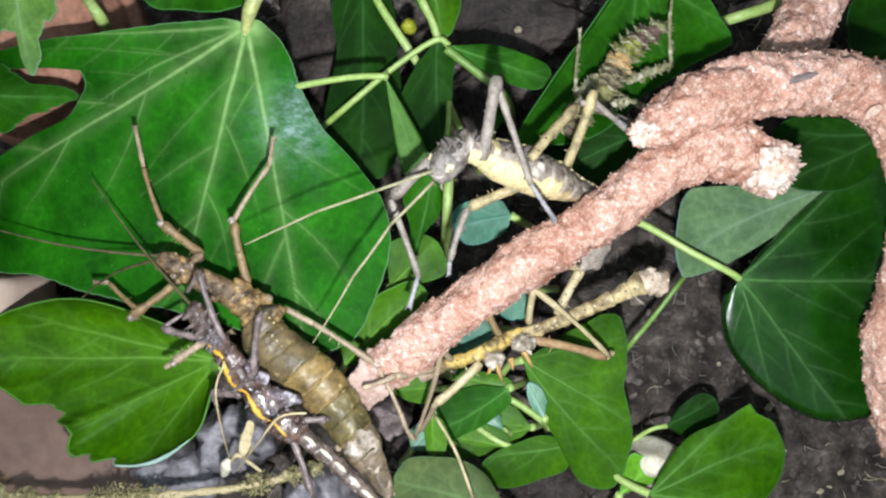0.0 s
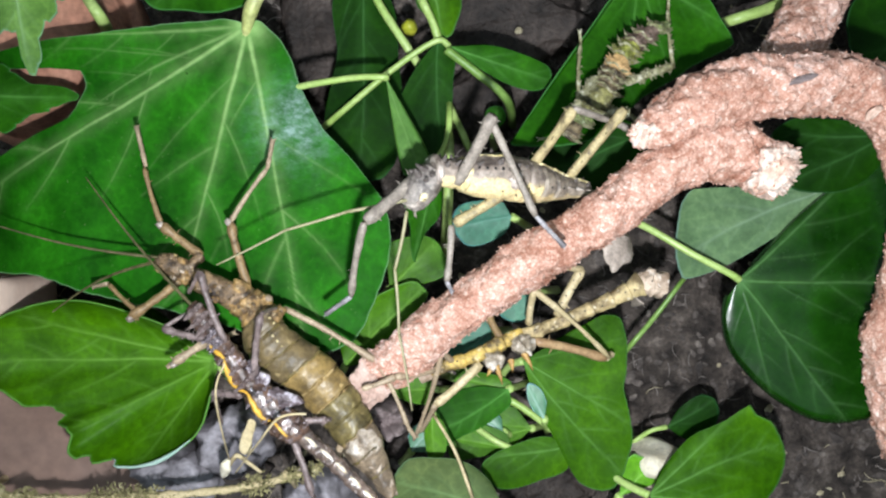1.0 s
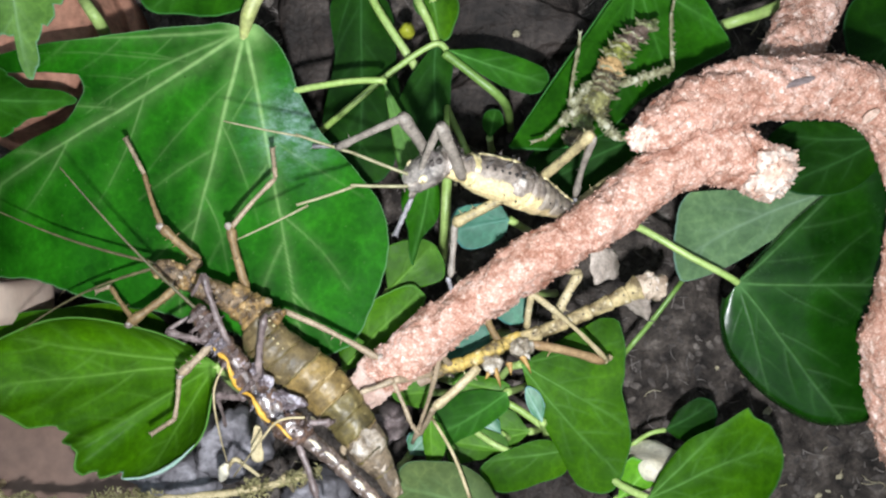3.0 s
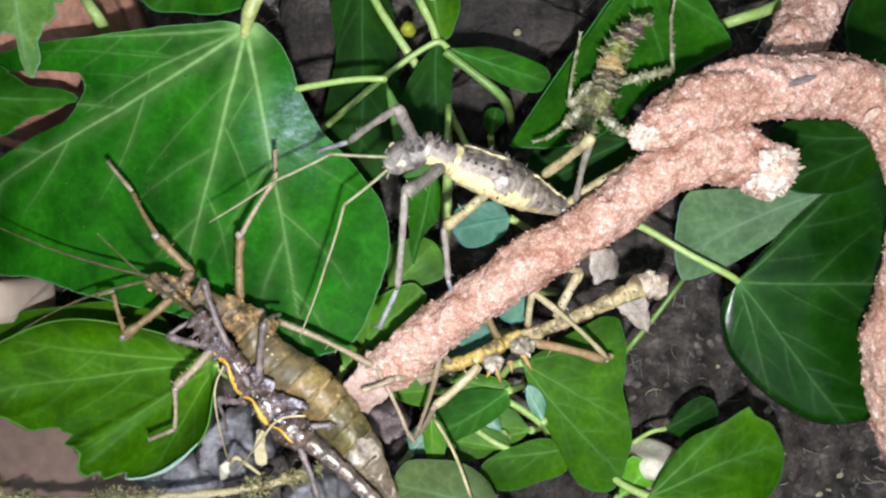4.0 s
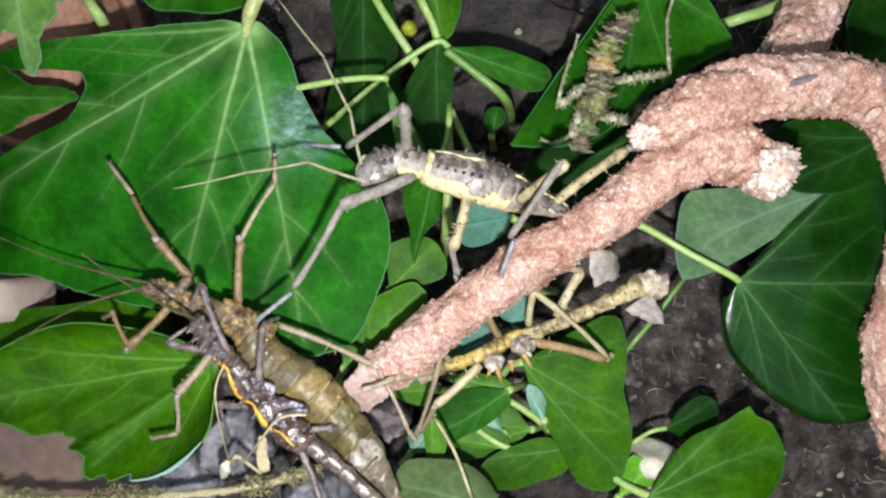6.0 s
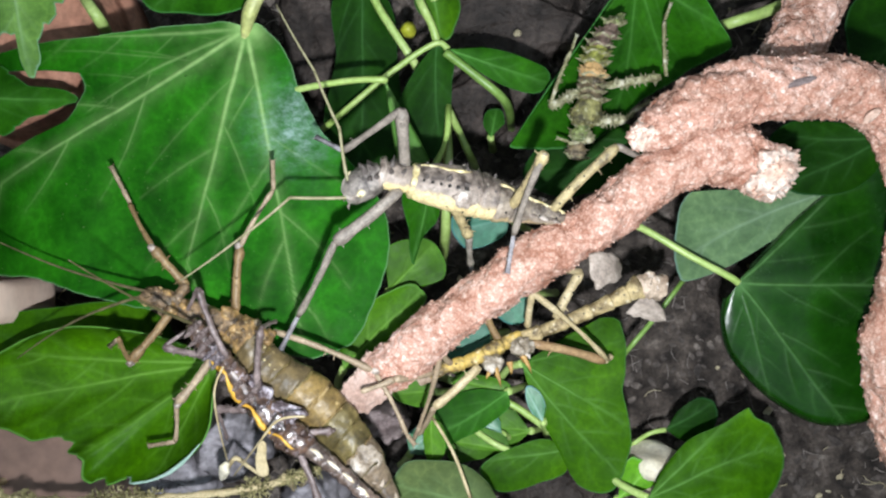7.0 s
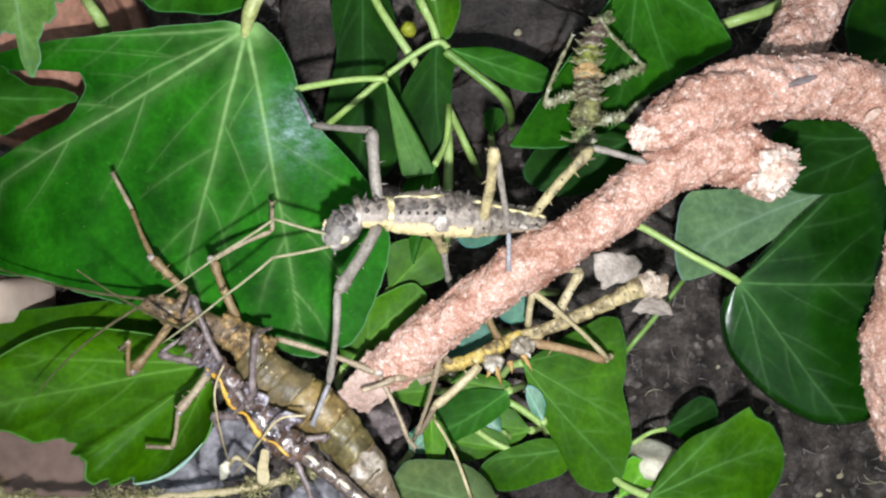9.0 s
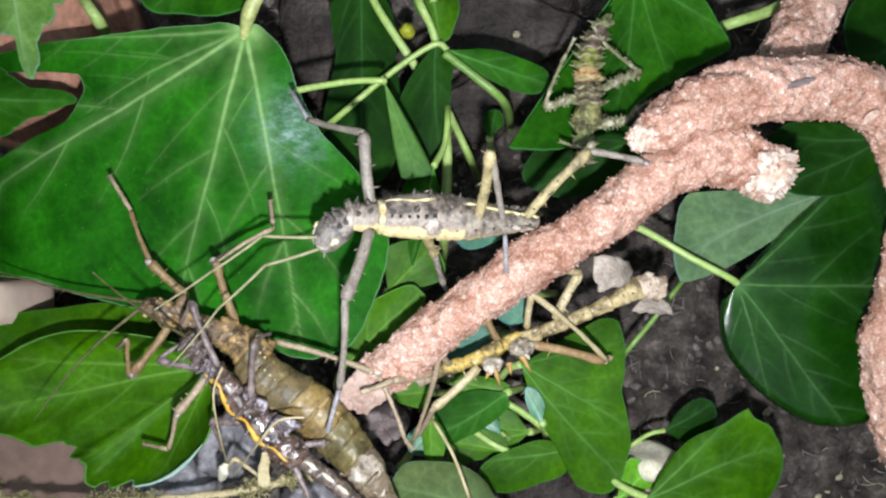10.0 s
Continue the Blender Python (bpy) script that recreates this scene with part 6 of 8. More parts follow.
    for i in range(6):
        line = [(x, axis(x) + 0.0006, float(np.interp(x, wx, ww)) * 0.84) for x in np.linspace(0.0128 + 0.0045 * i, 0.0162 + 0.0045 * i, 6)]
        part("tail_stripe", tube(Build(), line, [0.0002, 0.00045, 0.0005, 0.0002], 8, 0, 0.4, 900), C_STRIPE, root, "cream dash along the abdomen")
    legs = (
        ((-0.0150, 0.0050, 0.0015), (-0.0300, 0.0130, 0.0050), (-0.0290, 0.0070, 0.001)),
        ((-0.0050, 0.0040, 0.0010), (-0.0137, 0.0158, 0.0040), (-0.0128, 0.0178, -0.005)),
        ((-0.0190, 0.0020, 0.0), (-0.0277, -0.0033, -0.001), (-0.0250, 0.0069, -0.002)),
        ((-0.0040, -0.0010, 0), (-0.0095, -0.0065, -0.004), (-0.0030, -0.0125, -0.012)),
        ((0.0105, 0.0004, 0), (0.0230, -0.0052, 0.002), (0.0290, -0.0100, -0.010)),
        ((0.0085, 0.0030, 0), (0.0138, 0.0082, -0.002), (0.0152, 0.0092, -0.009)),
    )
    for i, (a, k, f) in enumerate(legs):
        fem = limb_mesh((Vector(k) - Vector(a)).length, 0.00084, 0.00074, C_LEG, "femur", root, 12, 80 + i, 0.36, 1.35)
        fem.matrix_basis = along(a, k)
        tib = limb_mesh((Vector(f) - Vector(k)).length, 0.0005, 0.0004, C_LEG, "tibia", root, 5, 90 + i, 0.3)
        tib.matrix_basis = along(k, f)
    return root, antenna_mesh(0.0425, 0.02, root)


MALE = make_male()


# ---- the yellow one under the branch ----
def make_slim():
    root = empty("stick_insect", (0.0165, -0.024, 0.055), "slim yellow-brown stick insect with sharp thorns, hanging under the branch", "stick insect", "stick insects")
    inv = root.matrix_basis.inverted()
    loc = lambda p: inv @ Vector(p)
    spinepts = [loc(p) for p in ((-0.0058, -0.0322, 0.06), (-0.0006, -0.0294, 0.06), (0.0079, -0.0268, 0.058), (0.0164, -0.0229, 0.056), (0.025, -0.0202, 0.055), (0.0365, -0.0157, 0.054), (0.0451, -0.0116, 0.054), (0.0508, -0.0089, 0.054), (0.056, -0.0093, 0.054))]
    radii = [0.0014, 0.0016, 0.0017, 0.0020, 0.0017, 0.0017, 0.0018, 0.0021, 0.0034, 0.0030]
    line = curve(spinepts, 6)
    m = len(line) - 1
    names = ["head"] * 1 + ["prothorax"] + ["mesothorax"] + ["metathorax"] + ["abdomen_segment"] * 10
    for i, name in enumerate(names):
        a, c = m * i / len(names), m * (i + 1) / len(names)
        seg, rad = [], []
        for f, k in ((-0.03, 0.86), (0.12, 0.94), (0.5, 1.0), (0.88, 1.14), (1.03, 0.86)):
            q = min(max(a + (c - a) * f, 0), m)
            j = min(int(q), m - 1)
            seg.append(Vector(line[j]).lerp(Vector(line[j + 1]), q - j))
            rad.append(float(np.interp(q / m, np.linspace(0, 1, len(radii)), radii)) * k)
        b = tube(Build(), curve(seg, 3), rad, 20, 0, 0.13 if i < 12 else 0.34, 520, 0.85)
        for k in range(2):
            q = seg[2] + Vector((0.0012 * (k - 0.5), 0.0006 * (1 if k else -1), rad[2] * 0.84))
            if (i + k) % 2:
                b.spot(q, 0.00026, SPOT)
        part(name, b, [D_TIP if i in (0, 12, 13) else D_SHELL if i < 6 else D_STRAW, SPOT], root, "pale swollen abdomen tip" if i == 13 else "")
    for p, r in (((0.0124, -0.0279, 0.058), 0.0026), ((0.0198, -0.024, 0.058), 0.0027)):
        part("hip_knob", ball(Build(), loc(p), (r, r * 0.95, r * 0.9), 0, 20, 0.6, 700), D_KNOB, root, "pale knobbly hip")
    for a, c in (((0.0134, -0.0299, 0.059), (0.015, -0.0338, 0.06)), ((0.0204, -0.0267, 0.059), (0.0225, -0.0302, 0.06)), ((0.0117, -0.0299, 0.059), (0.0109, -0.0316, 0.06)), ((0.0169, -0.0285, 0.059), (0.0173, -0.0305, 0.06))):
        a, c = loc(a), loc(c)
        part("thorn", spine(Build(), a, c - a, (c - a).length, 0.0009, 0, 8), B_MARK, root, "sharp brown thorn")
    for hip, knee, foot, m0, m1, r in (
        ((0.0286, -0.0169, 0.055), (0.0345, -0.0052, 0.058), (0.0282, -0.004, 0.064), [D_LEG, SPOT], D_LEG, 0.00125),
        ((0.0214, -0.019, 0.056), (0.022, -0.0101, 0.064), (0.0423, -0.0278, 0.052), [D_LEG, SPOT], D_LEG, 0.0009),
        ((0.0227, -0.0231, 0.057), (0.0418, -0.0283, 0.05), (0.044, -0.0276, 0.046), [D_THIGH, SPOT], D_LEG, 0.00115),
        ((0.0093, -0.0286, 0.058), (-0.002, -0.0389, 0.058), (-0.0062, -0.0478, 0.046), [D_LEG, SPOT], B_SHIN, 0.00115),
        ((0.0022, -0.0277, 0.06), (-0.0003, -0.0245, 0.066), (-0.0076, -0.0496, 0.048), [B_SHIN, SPOT], B_SHIN, 0.0008),
        ((-0.0019, -0.0295, 0.062), (-0.0111, -0.03, 0.072), (-0.0189, -0.0327, 0.073), [B_SHIN, SPOT], B_SHIN, 0.0009),
        ((0.0143, -0.0225, 0.056), (0.0109, -0.016, 0.058), (0.0116, -0.0109, 0.062), [B_LEG, SPOT], B_SHIN, 0.0010),
    ):
        hip, knee, foot = loc(hip), loc(knee), loc(foot)
        fem = limb_mesh((knee - hip).length, r, r * 0.95, m0, "femur", root, 2, int(r * 1e6), 0.12, 1.15, spots=6 if r > 0.0012 else 0)
        fem.matrix_basis = along(hip, knee)
        tib = limb_mesh((foot - knee).length, r * 0.7 if r > 0.00095 else r * 0.95, r * 0.62, m1, "tibia", root, 1, 5)
        tib.matrix_basis = along(knee, foot)
    return root


make_slim()


# ---- the lichen-coloured nymph on the leaf ----
def make_lichen():
    root = empty("stick_insect", (0.0419, 0.0467, 0.056), "small spiny lichen-green and brown stick insect nymph on an ivy leaf", "stick insect", "stick insects")
    width = [(-0.0150, 0.0013), (-0.0125, 0.0021), (-0.008, 0.0026), (-0.003, 0.0030), (0.002, 0.0031), (0.006, 0.0030), (0.0095, 0.0042), (0.0125, 0.0040), (0.0145, 0.0020), (0.0162, 0.0030), (0.0180, 0.0017), (0.0198, 0.0024), (0.0228, 0.0017)]
    wx, ww = [a for a, _ in width], [c for _, c in width]
    cuts = (-0.0150, -0.0120, -0.0085, -0.0060, -0.0040, -0.0015, 0.0018, 0.0038, 0.0056, 0.0076, 0.0142, 0.0182, 0.0228)
    mats = (E_GREEN, E_PLUM, E_PLUM, E_LIME, E_LIME, E_ORANGE, E_BROWN, E_BROWN, E_BROWN, E_SHELL, E_GREEN, E_BROWN)
    names = ["abdomen_segment"] * 9 + ["metathorax", "prothorax", "head"]
    sway = lambda x: 0.0005 * math.sin(x * 220) + 0.0046 * (max(0.0, -x - 0.001) / 0.014) ** 1.6
    rnd = random.Random(77)
    for i in range(12):
        st = []
        for f, k in ((-0.04, 0.72), (0.2, 0.82), (0.55, 0.95), (0.82, 1.12), (0.97, 1.10), (1.02, 0.8)):
            x = cuts[i] + (cuts[i + 1] - cuts[i]) * f
            w = float(np.interp(x, wx, ww)) * k
            st.append((x, sway(x), 0, w, w * 0.8))
        b = loft(Build(), st, 20, 0, 0.2, 700)
        body_thorns(b, st, ((cuts[i] * 0.35 + cuts[i + 1] * 0.65, 5),), 200 + i, 0.0011, mats[i], 1.6)
        body_thorns(b, st, ((cuts[i] * 0.1 + cuts[i + 1] * 0.9, 6),), 220 + i, 0.0007, E_LEG, 1.6)
        for s in (-1, 1):
            for f, size in ((0.86, 1.0), (0.45, 0.65), (0.65, 0.8)):
                x = cuts[i] + (cuts[i + 1] - cuts[i]) * f
                w = float(np.interp(x, wx, ww))
                b.thorn((x, sway(x) + s * w * 0.85, rnd.uniform(-0.0003, 0.0006)), (rnd.uniform(-0.7, 0.1), s, rnd.uniform(0.0, 0.5)), rnd.uniform(0.0015, 0.0026) * size, rnd.uniform(0.0006, 0.0010) * size, mats[i] if f < 0.8 else E_LEG)
        seg = part(names[i], b, [mats[i]], root, "orange-brown band on the abdomen" if i == 5 else "")
        if i < 9:
            x = cuts[i + 1] - 0.0002
            w = float(np.interp(x, wx, ww)) * 1.13
            edge = [(x + 0.0004 * math.cos(a * 5), sway(x) + math.cos(a) * w, math.sin(a) * w * 0.8) for a in np.linspace(0.2, math.pi - 0.2, 19)]
            part("segment_rim", tube(Build(), edge, [0.0001, 0.0003, 0.00015, 0.00035, 0.0001], 6, 0, 0.6, 1500), E_LEG, seg, "pale scalloped rim")
    g = {"legs": {}}
    for key, fem, tib, ft in (("HR", 13.4, 14.5, 4.5), ("HL", 9, 15.5, 3.8), ("FL", 8, 5.5, 3), ("FR", 8, 5, 3)):
        g["legs"][key] = [limb_mesh(fem / 1000, 0.0010, 0.0009, E_LEG, "femur", root, 34, fem * 3 + len(key), 0.45, 1.2, stout=2.0),
                          limb_mesh(tib / 1000, 0.0005, 0.00042, E_LEG, "tibia", root, 24, tib * 3, 0.4, stout=2.0),
                          foot_mesh(ft / 1000, 0.00042, E_LEG, root)]
    return root, g


LICHEN = make_lichen()


# ---- a withered scrap that trembles under the branch ----
def make_scrap():
    b = Build()
    n, m = 14, 10
    verts = []
    for j in range(m):
        for i in range(n):
            u, v = i / (n - 1) * 2 - 1, j / (m - 1) * 2 - 1
            r = (1 + 0.35 * noise.noise(Vector((u * 2, v * 2, 4)))) / max(1.0, math.hypot(u, v)) ** 0.6
            verts.append((u * 0.0070 * r, v * 0.0036 * r * (1 - 0.35 * u), 0.0016 * math.cos(u * 2.2) + 0.0006 * noise.noise(Vector((u * 3, v * 3, 1)))))
    faces = [(j * n + i, j * n + i + 1, (j + 1) * n + i + 1, (j + 1) * n + i) for j in range(m - 1) for i in range(n - 1)]
    ob = part("withered_leaf", b.add(verts, faces), WITHERED)
    so = ob.modifiers.new("thick", "SOLIDIFY")
    so.thickness = 0.0005
    return tagged(ob, "small crumpled beige withered leaf caught under the branch", "withered leaf")


SCRAP = make_scrap()


def make_flap():
    """A dry brown flake with a curled thread at its tip; it hangs from the origin along x."""
    b, n, m = Build(), 14, 10
    verts = []
    for i in range(n):
        u = i / (n - 1)
        w = 0.0038 * (1 - u) ** 0.6 * (1 + 0.3 * noise.noise(Vector((u * 6, 2, 0)))) + 0.0003
        for j in range(m):
            v = j / (m - 1) * 2 - 1
            verts.append((0.0088 * u, v * w + 0.0008 * u, 0.0008 * math.sin(v * 2.2 + u) + 0.0003 * noise.noise(Vector((u * 7, v * 3, 5)))))
    faces = [(i * m + j, i * m + j + 1, (i + 1) * m + j + 1, (i + 1) * m + j) for i in range(n - 1) for j in range(m - 1)]
    ob = part("hanging_flake", b.add(verts, faces), WITHERED)
    so = ob.modifiers.new("thick", "SOLIDIFY")
    so.thickness = 0.0003
    part("thread", tube(Build(), curve([(0.0080, 0.0006, 0), (0.0094, 0.0010, 0.0004), (0.0108, 0.0024, 0.0002)], 6), [0.0003, 0.00025, 0.0001], 6), SPINE, ob, "dark curled thread")
    return tagged(ob, "thin brown dry flake swinging under an insect's tail", "dry flake")


FLAP = make_flap()


# ---- what moves ----
def motions():
    nymph, g = NYMPH
    body_rows = [
        (0, 0.0038, 0.0224, 0.086, 0.019, 0.0176, 0.0754, 65),
        (0.5, -0.0015, 0.0187, 0.086, 0.015, 0.0165, 0.0766, 62),
        (1, -0.0024, 0.0167, 0.086, 0.0143, 0.0161, 0.0767, 60),
        (1.5, -0.002, 0.0165, 0.086, 0.0144, 0.0147, 0.0763, 58),
        (2, -0.0009, 0.0177, 0.086, 0.0152, 0.0146, 0.0763, 56),
        (2.5, 0.0008, 0.0183, 0.086, 0.0162, 0.0151, 0.0752, 54),
        (4, -0.0043, 0.0228, 0.082, 0.0127, 0.0166, 0.0759, 52),
        (4.5, -0.0062, 0.0222, 0.082, 0.0119, 0.0164, 0.0801, 50),
        (5, -0.0068, 0.0219, 0.082, 0.0112, 0.0163, 0.0792, 51),
        (5.5, -0.0087, 0.0213, 0.082, 0.0097, 0.0164, 0.0801, 50),
        (7, -0.0139, 0.0172, 0.082, 0.0046, 0.0136, 0.0788, 48),
        (7.5, -0.0151, 0.0149, 0.082, 0.0034, 0.0113, 0.0787, 47),
        (8, -0.0164, 0.0109, 0.082, 0.0022, 0.0093, 0.0779, 46),
        (8.5, -0.0177, 0.0085, 0.082, 0.0007, 0.008, 0.077, 45),
        (9, -0.0195, 0.0082, 0.082, -0.001, 0.0084, 0.0773, 44),
        (9.5, -0.0201, 0.0075, 0.082, -0.0016, 0.0079, 0.0773, 44),
        (10, -0.0211, 0.0078, 0.082, -0.0024, 0.008, 0.0777, 44),
    ]
    rows = [(t, along((ax, ay, az), (bx, by, bz), (0, math.sin(radians(roll)), math.cos(radians(roll))))) for t, ax, ay, az, bx, by, bz, roll in body_rows]
    walk(nymph, rows)
    waist = Vector((0.0191, 0, 0))
    tail = [
        (0, 0.0385, 0.0126, 0.0605),
        (0.5, 0.0353, 0.0149, 0.0623),
        (1, 0.0351, 0.0144, 0.0632),
        (1.5, 0.034, 0.0107, 0.0614),
        (2, 0.0342, 0.0084, 0.0614),
        (2.5, 0.035, 0.0088, 0.0603),
        (4, 0.0321, 0.0094, 0.0623),
        (4.5, 0.0305, 0.0095, 0.0652),
        (5, 0.0308, 0.0102, 0.0652),
        (5.5, 0.0298, 0.0102, 0.067),
        (7, 0.028, 0.0078, 0.073),
        (7.5, 0.027, 0.0066, 0.0729),
        (8, 0.0258, 0.006, 0.0712),
        (8.5, 0.0246, 0.0056, 0.0705),
        (9, 0.0235, 0.0067, 0.0739),
        (9.5, 0.0231, 0.007, 0.0748),
        (10, 0.0222, 0.007, 0.0752),
    ]
    keyed = []
    for (t, m), (_, *p) in zip(rows, tail):
        keyed.append((t, along(waist, m.inverted() @ Vector(p))))
    for seg in g["abdomen"]:
        walk(seg, keyed)
    face = [
        (0, -0.0006, 0.0168, 0.0864),
        (0.5, -0.0063, 0.0133, 0.0864),
        (1, -0.0066, 0.0108, 0.0864),
        (1.5, -0.0062, 0.0112, 0.0864),
        (2, -0.0053, 0.0131, 0.0864),
        (2.5, -0.004, 0.0147, 0.0864),
        (4, -0.0098, 0.0203, 0.0821),
        (4.5, -0.0116, 0.0195, 0.0821),
        (5, -0.0121, 0.019, 0.0821),
        (5.5, -0.014, 0.0185, 0.0821),
        (7, -0.019, 0.014, 0.0821),
        (7.5, -0.0202, 0.0118, 0.0821),
        (8, -0.0211, 0.0072, 0.0821),
        (8.5, -0.0224, 0.0047, 0.0821),
        (9, -0.0234, 0.0036, 0.0821),
        (9.5, -0.0241, 0.003, 0.0821),
        (10, -0.0252, 0.0035, 0.0821),
    ]
    heads = [(t, along((0, 0, 0), m.inverted() @ Vector(p))) for (t, m), (_, *p) in zip(rows, face)]
    walk(g["head"], heads)
    legs = g["legs"]
    key_chain(rows, legs["FU"], None, [
        (0, 0.0011, 0.0228, 0.0847, -0.0119, 0.011, 0.0783, -0.0057, -0.0064, 0.074, -0.0079, -0.0141, 0.076),
        (0.1, 0.0001, 0.022, 0.0846, -0.018, 0.0099, 0.0854, -0.0146, -0.0071, 0.0764, -0.0192, -0.0176, 0.0776),
        (0.2, -0.001, 0.0213, 0.0846, -0.0192, 0.0106, 0.0855, -0.0191, -0.0104, 0.0851, -0.0249, -0.0164, 0.084),
        (0.3, -0.002, 0.0205, 0.0846, -0.0194, 0.0119, 0.085, -0.0219, -0.0074, 0.0813, -0.0279, -0.0135, 0.0814),
        (0.4, -0.003, 0.0198, 0.0845, -0.0193, 0.0113, 0.0818, -0.0228, -0.0075, 0.0785, -0.0294, -0.0126, 0.079),
        (0.5, -0.0041, 0.019, 0.0845, -0.0189, 0.0109, 0.0774, -0.024, -0.0064, 0.0715, -0.0301, -0.0111, 0.0745),
        (0.6, -0.0042, 0.0186, 0.0845, -0.0187, 0.0098, 0.0773, -0.0226, -0.0075, 0.0706, -0.0271, -0.011, 0.0758),
        (0.7, -0.0044, 0.0182, 0.0845, -0.0162, 0.0091, 0.0955, -0.0201, -0.0077, 0.0855, -0.0238, -0.0108, 0.0788),
        (0.8, -0.0046, 0.0178, 0.0845, -0.0152, 0.0082, 0.0965, -0.0174, -0.0105, 0.0896, -0.0216, -0.0142, 0.0835),
        (0.9, -0.0048, 0.0174, 0.0845, -0.0146, 0.007, 0.0967, -0.0166, -0.0114, 0.0893, -0.0203, -0.0161, 0.0836),
        (1, -0.005, 0.0169, 0.0845, -0.0168, 0.0054, 0.093, -0.0206, -0.0108, 0.0821, -0.0268, -0.015, 0.0784),
        (1.1, -0.0049, 0.0169, 0.0845, -0.0164, 0.006, 0.094, -0.0197, -0.0098, 0.0824, -0.0249, -0.0141, 0.0775),
        (1.2, -0.0048, 0.0169, 0.0845, -0.0185, 0.0065, 0.0779, -0.0221, -0.0075, 0.0654, -0.0264, -0.0106, 0.0719),
        (1.3, -0.0047, 0.0169, 0.0845, -0.0189, 0.0065, 0.0791, -0.0248, -0.0061, 0.0658, -0.0304, -0.0078, 0.0716),
        (1.4, -0.0047, 0.0169, 0.0845, -0.02, 0.0072, 0.0818, -0.0289, -0.0053, 0.0699, -0.0344, -0.0071, 0.0756),
        (1.5, -0.0041, 0.0169, 0.0843, -0.0203, 0.0125, 0.0774, -0.0313, -0.0016, 0.0711, -0.0379, -0.0044, 0.0747),
        (1.6, -0.0039, 0.0172, 0.0843, -0.0183, 0.0137, 0.0947, -0.032, 0.0029, 0.0849, -0.0393, 0.0024, 0.081),
        (1.8, -0.0035, 0.0177, 0.0843, -0.021, 0.0155, 0.0807, -0.0364, 0.0038, 0.0808, -0.0443, 0.0039, 0.0799),
        (2, -0.003, 0.0183, 0.0843, -0.0176, 0.0188, 0.0948, -0.0337, 0.0125, 0.0852, -0.0416, 0.0133, 0.0826),
        (2.2, -0.0024, 0.0185, 0.0843, -0.0119, 0.0226, 0.0992, -0.0279, 0.0211, 0.0879, -0.0377, 0.0227, 0.0892),
        (2.4, -0.0017, 0.0188, 0.0844, -0.0114, 0.0239, 0.0988, -0.0293, 0.0231, 0.0906, -0.0358, 0.0282, 0.0896),
        (2.5, -0.0014, 0.0189, 0.0844, -0.0098, 0.0254, 0.0991, -0.0273, 0.0233, 0.0904, -0.0343, 0.0274, 0.089),
        (4, -0.0058, 0.0239, 0.0799, -0.0093, 0.0295, 0.0966, -0.0208, 0.0243, 0.0816, -0.028, 0.0226, 0.0782),
        (4.5, -0.0062, 0.023, 0.0795, -0.0092, 0.0301, 0.0959, -0.0211, 0.024, 0.0817, -0.0277, 0.0209, 0.0783),
        (5, -0.0074, 0.0228, 0.0796, -0.0087, 0.03, 0.096, -0.0198, 0.024, 0.0811, -0.0266, 0.0212, 0.0778),
        (5.5, -0.0083, 0.022, 0.0795, -0.0088, 0.0301, 0.0955, -0.0222, 0.0226, 0.0835, -0.0294, 0.0213, 0.0802),
        (7, -0.0083, 0.0171, 0.0784, -0.0087, 0.0302, 0.0907, -0.0224, 0.0226, 0.0791, -0.0288, 0.0261, 0.0759),
        (7.5, -0.0095, 0.0148, 0.0784, -0.0102, 0.0296, 0.0887, -0.0236, 0.0217, 0.077, -0.0295, 0.0262, 0.074),
        (8, -0.011, 0.0115, 0.0782, -0.0127, 0.0291, 0.0826, -0.0281, 0.0275, 0.0707, -0.0318, 0.0342, 0.069),
        (8.5, -0.0126, 0.0094, 0.0779, -0.0143, 0.0271, 0.0813, -0.0288, 0.0273, 0.0683, -0.0326, 0.0343, 0.0679),
        (9, -0.0143, 0.0094, 0.0781, -0.0157, 0.0269, 0.0816, -0.0308, 0.0296, 0.0695, -0.0343, 0.0363, 0.0668),
        (9.5, -0.0149, 0.0088, 0.0781, -0.0166, 0.0264, 0.0814, -0.0318, 0.0312, 0.0702, -0.035, 0.0383, 0.0685),
        (10, -0.0158, 0.009, 0.0782, -0.0173, 0.0266, 0.0815, -0.0316, 0.0313, 0.0691, -0.0356, 0.0381, 0.0677),
    ])
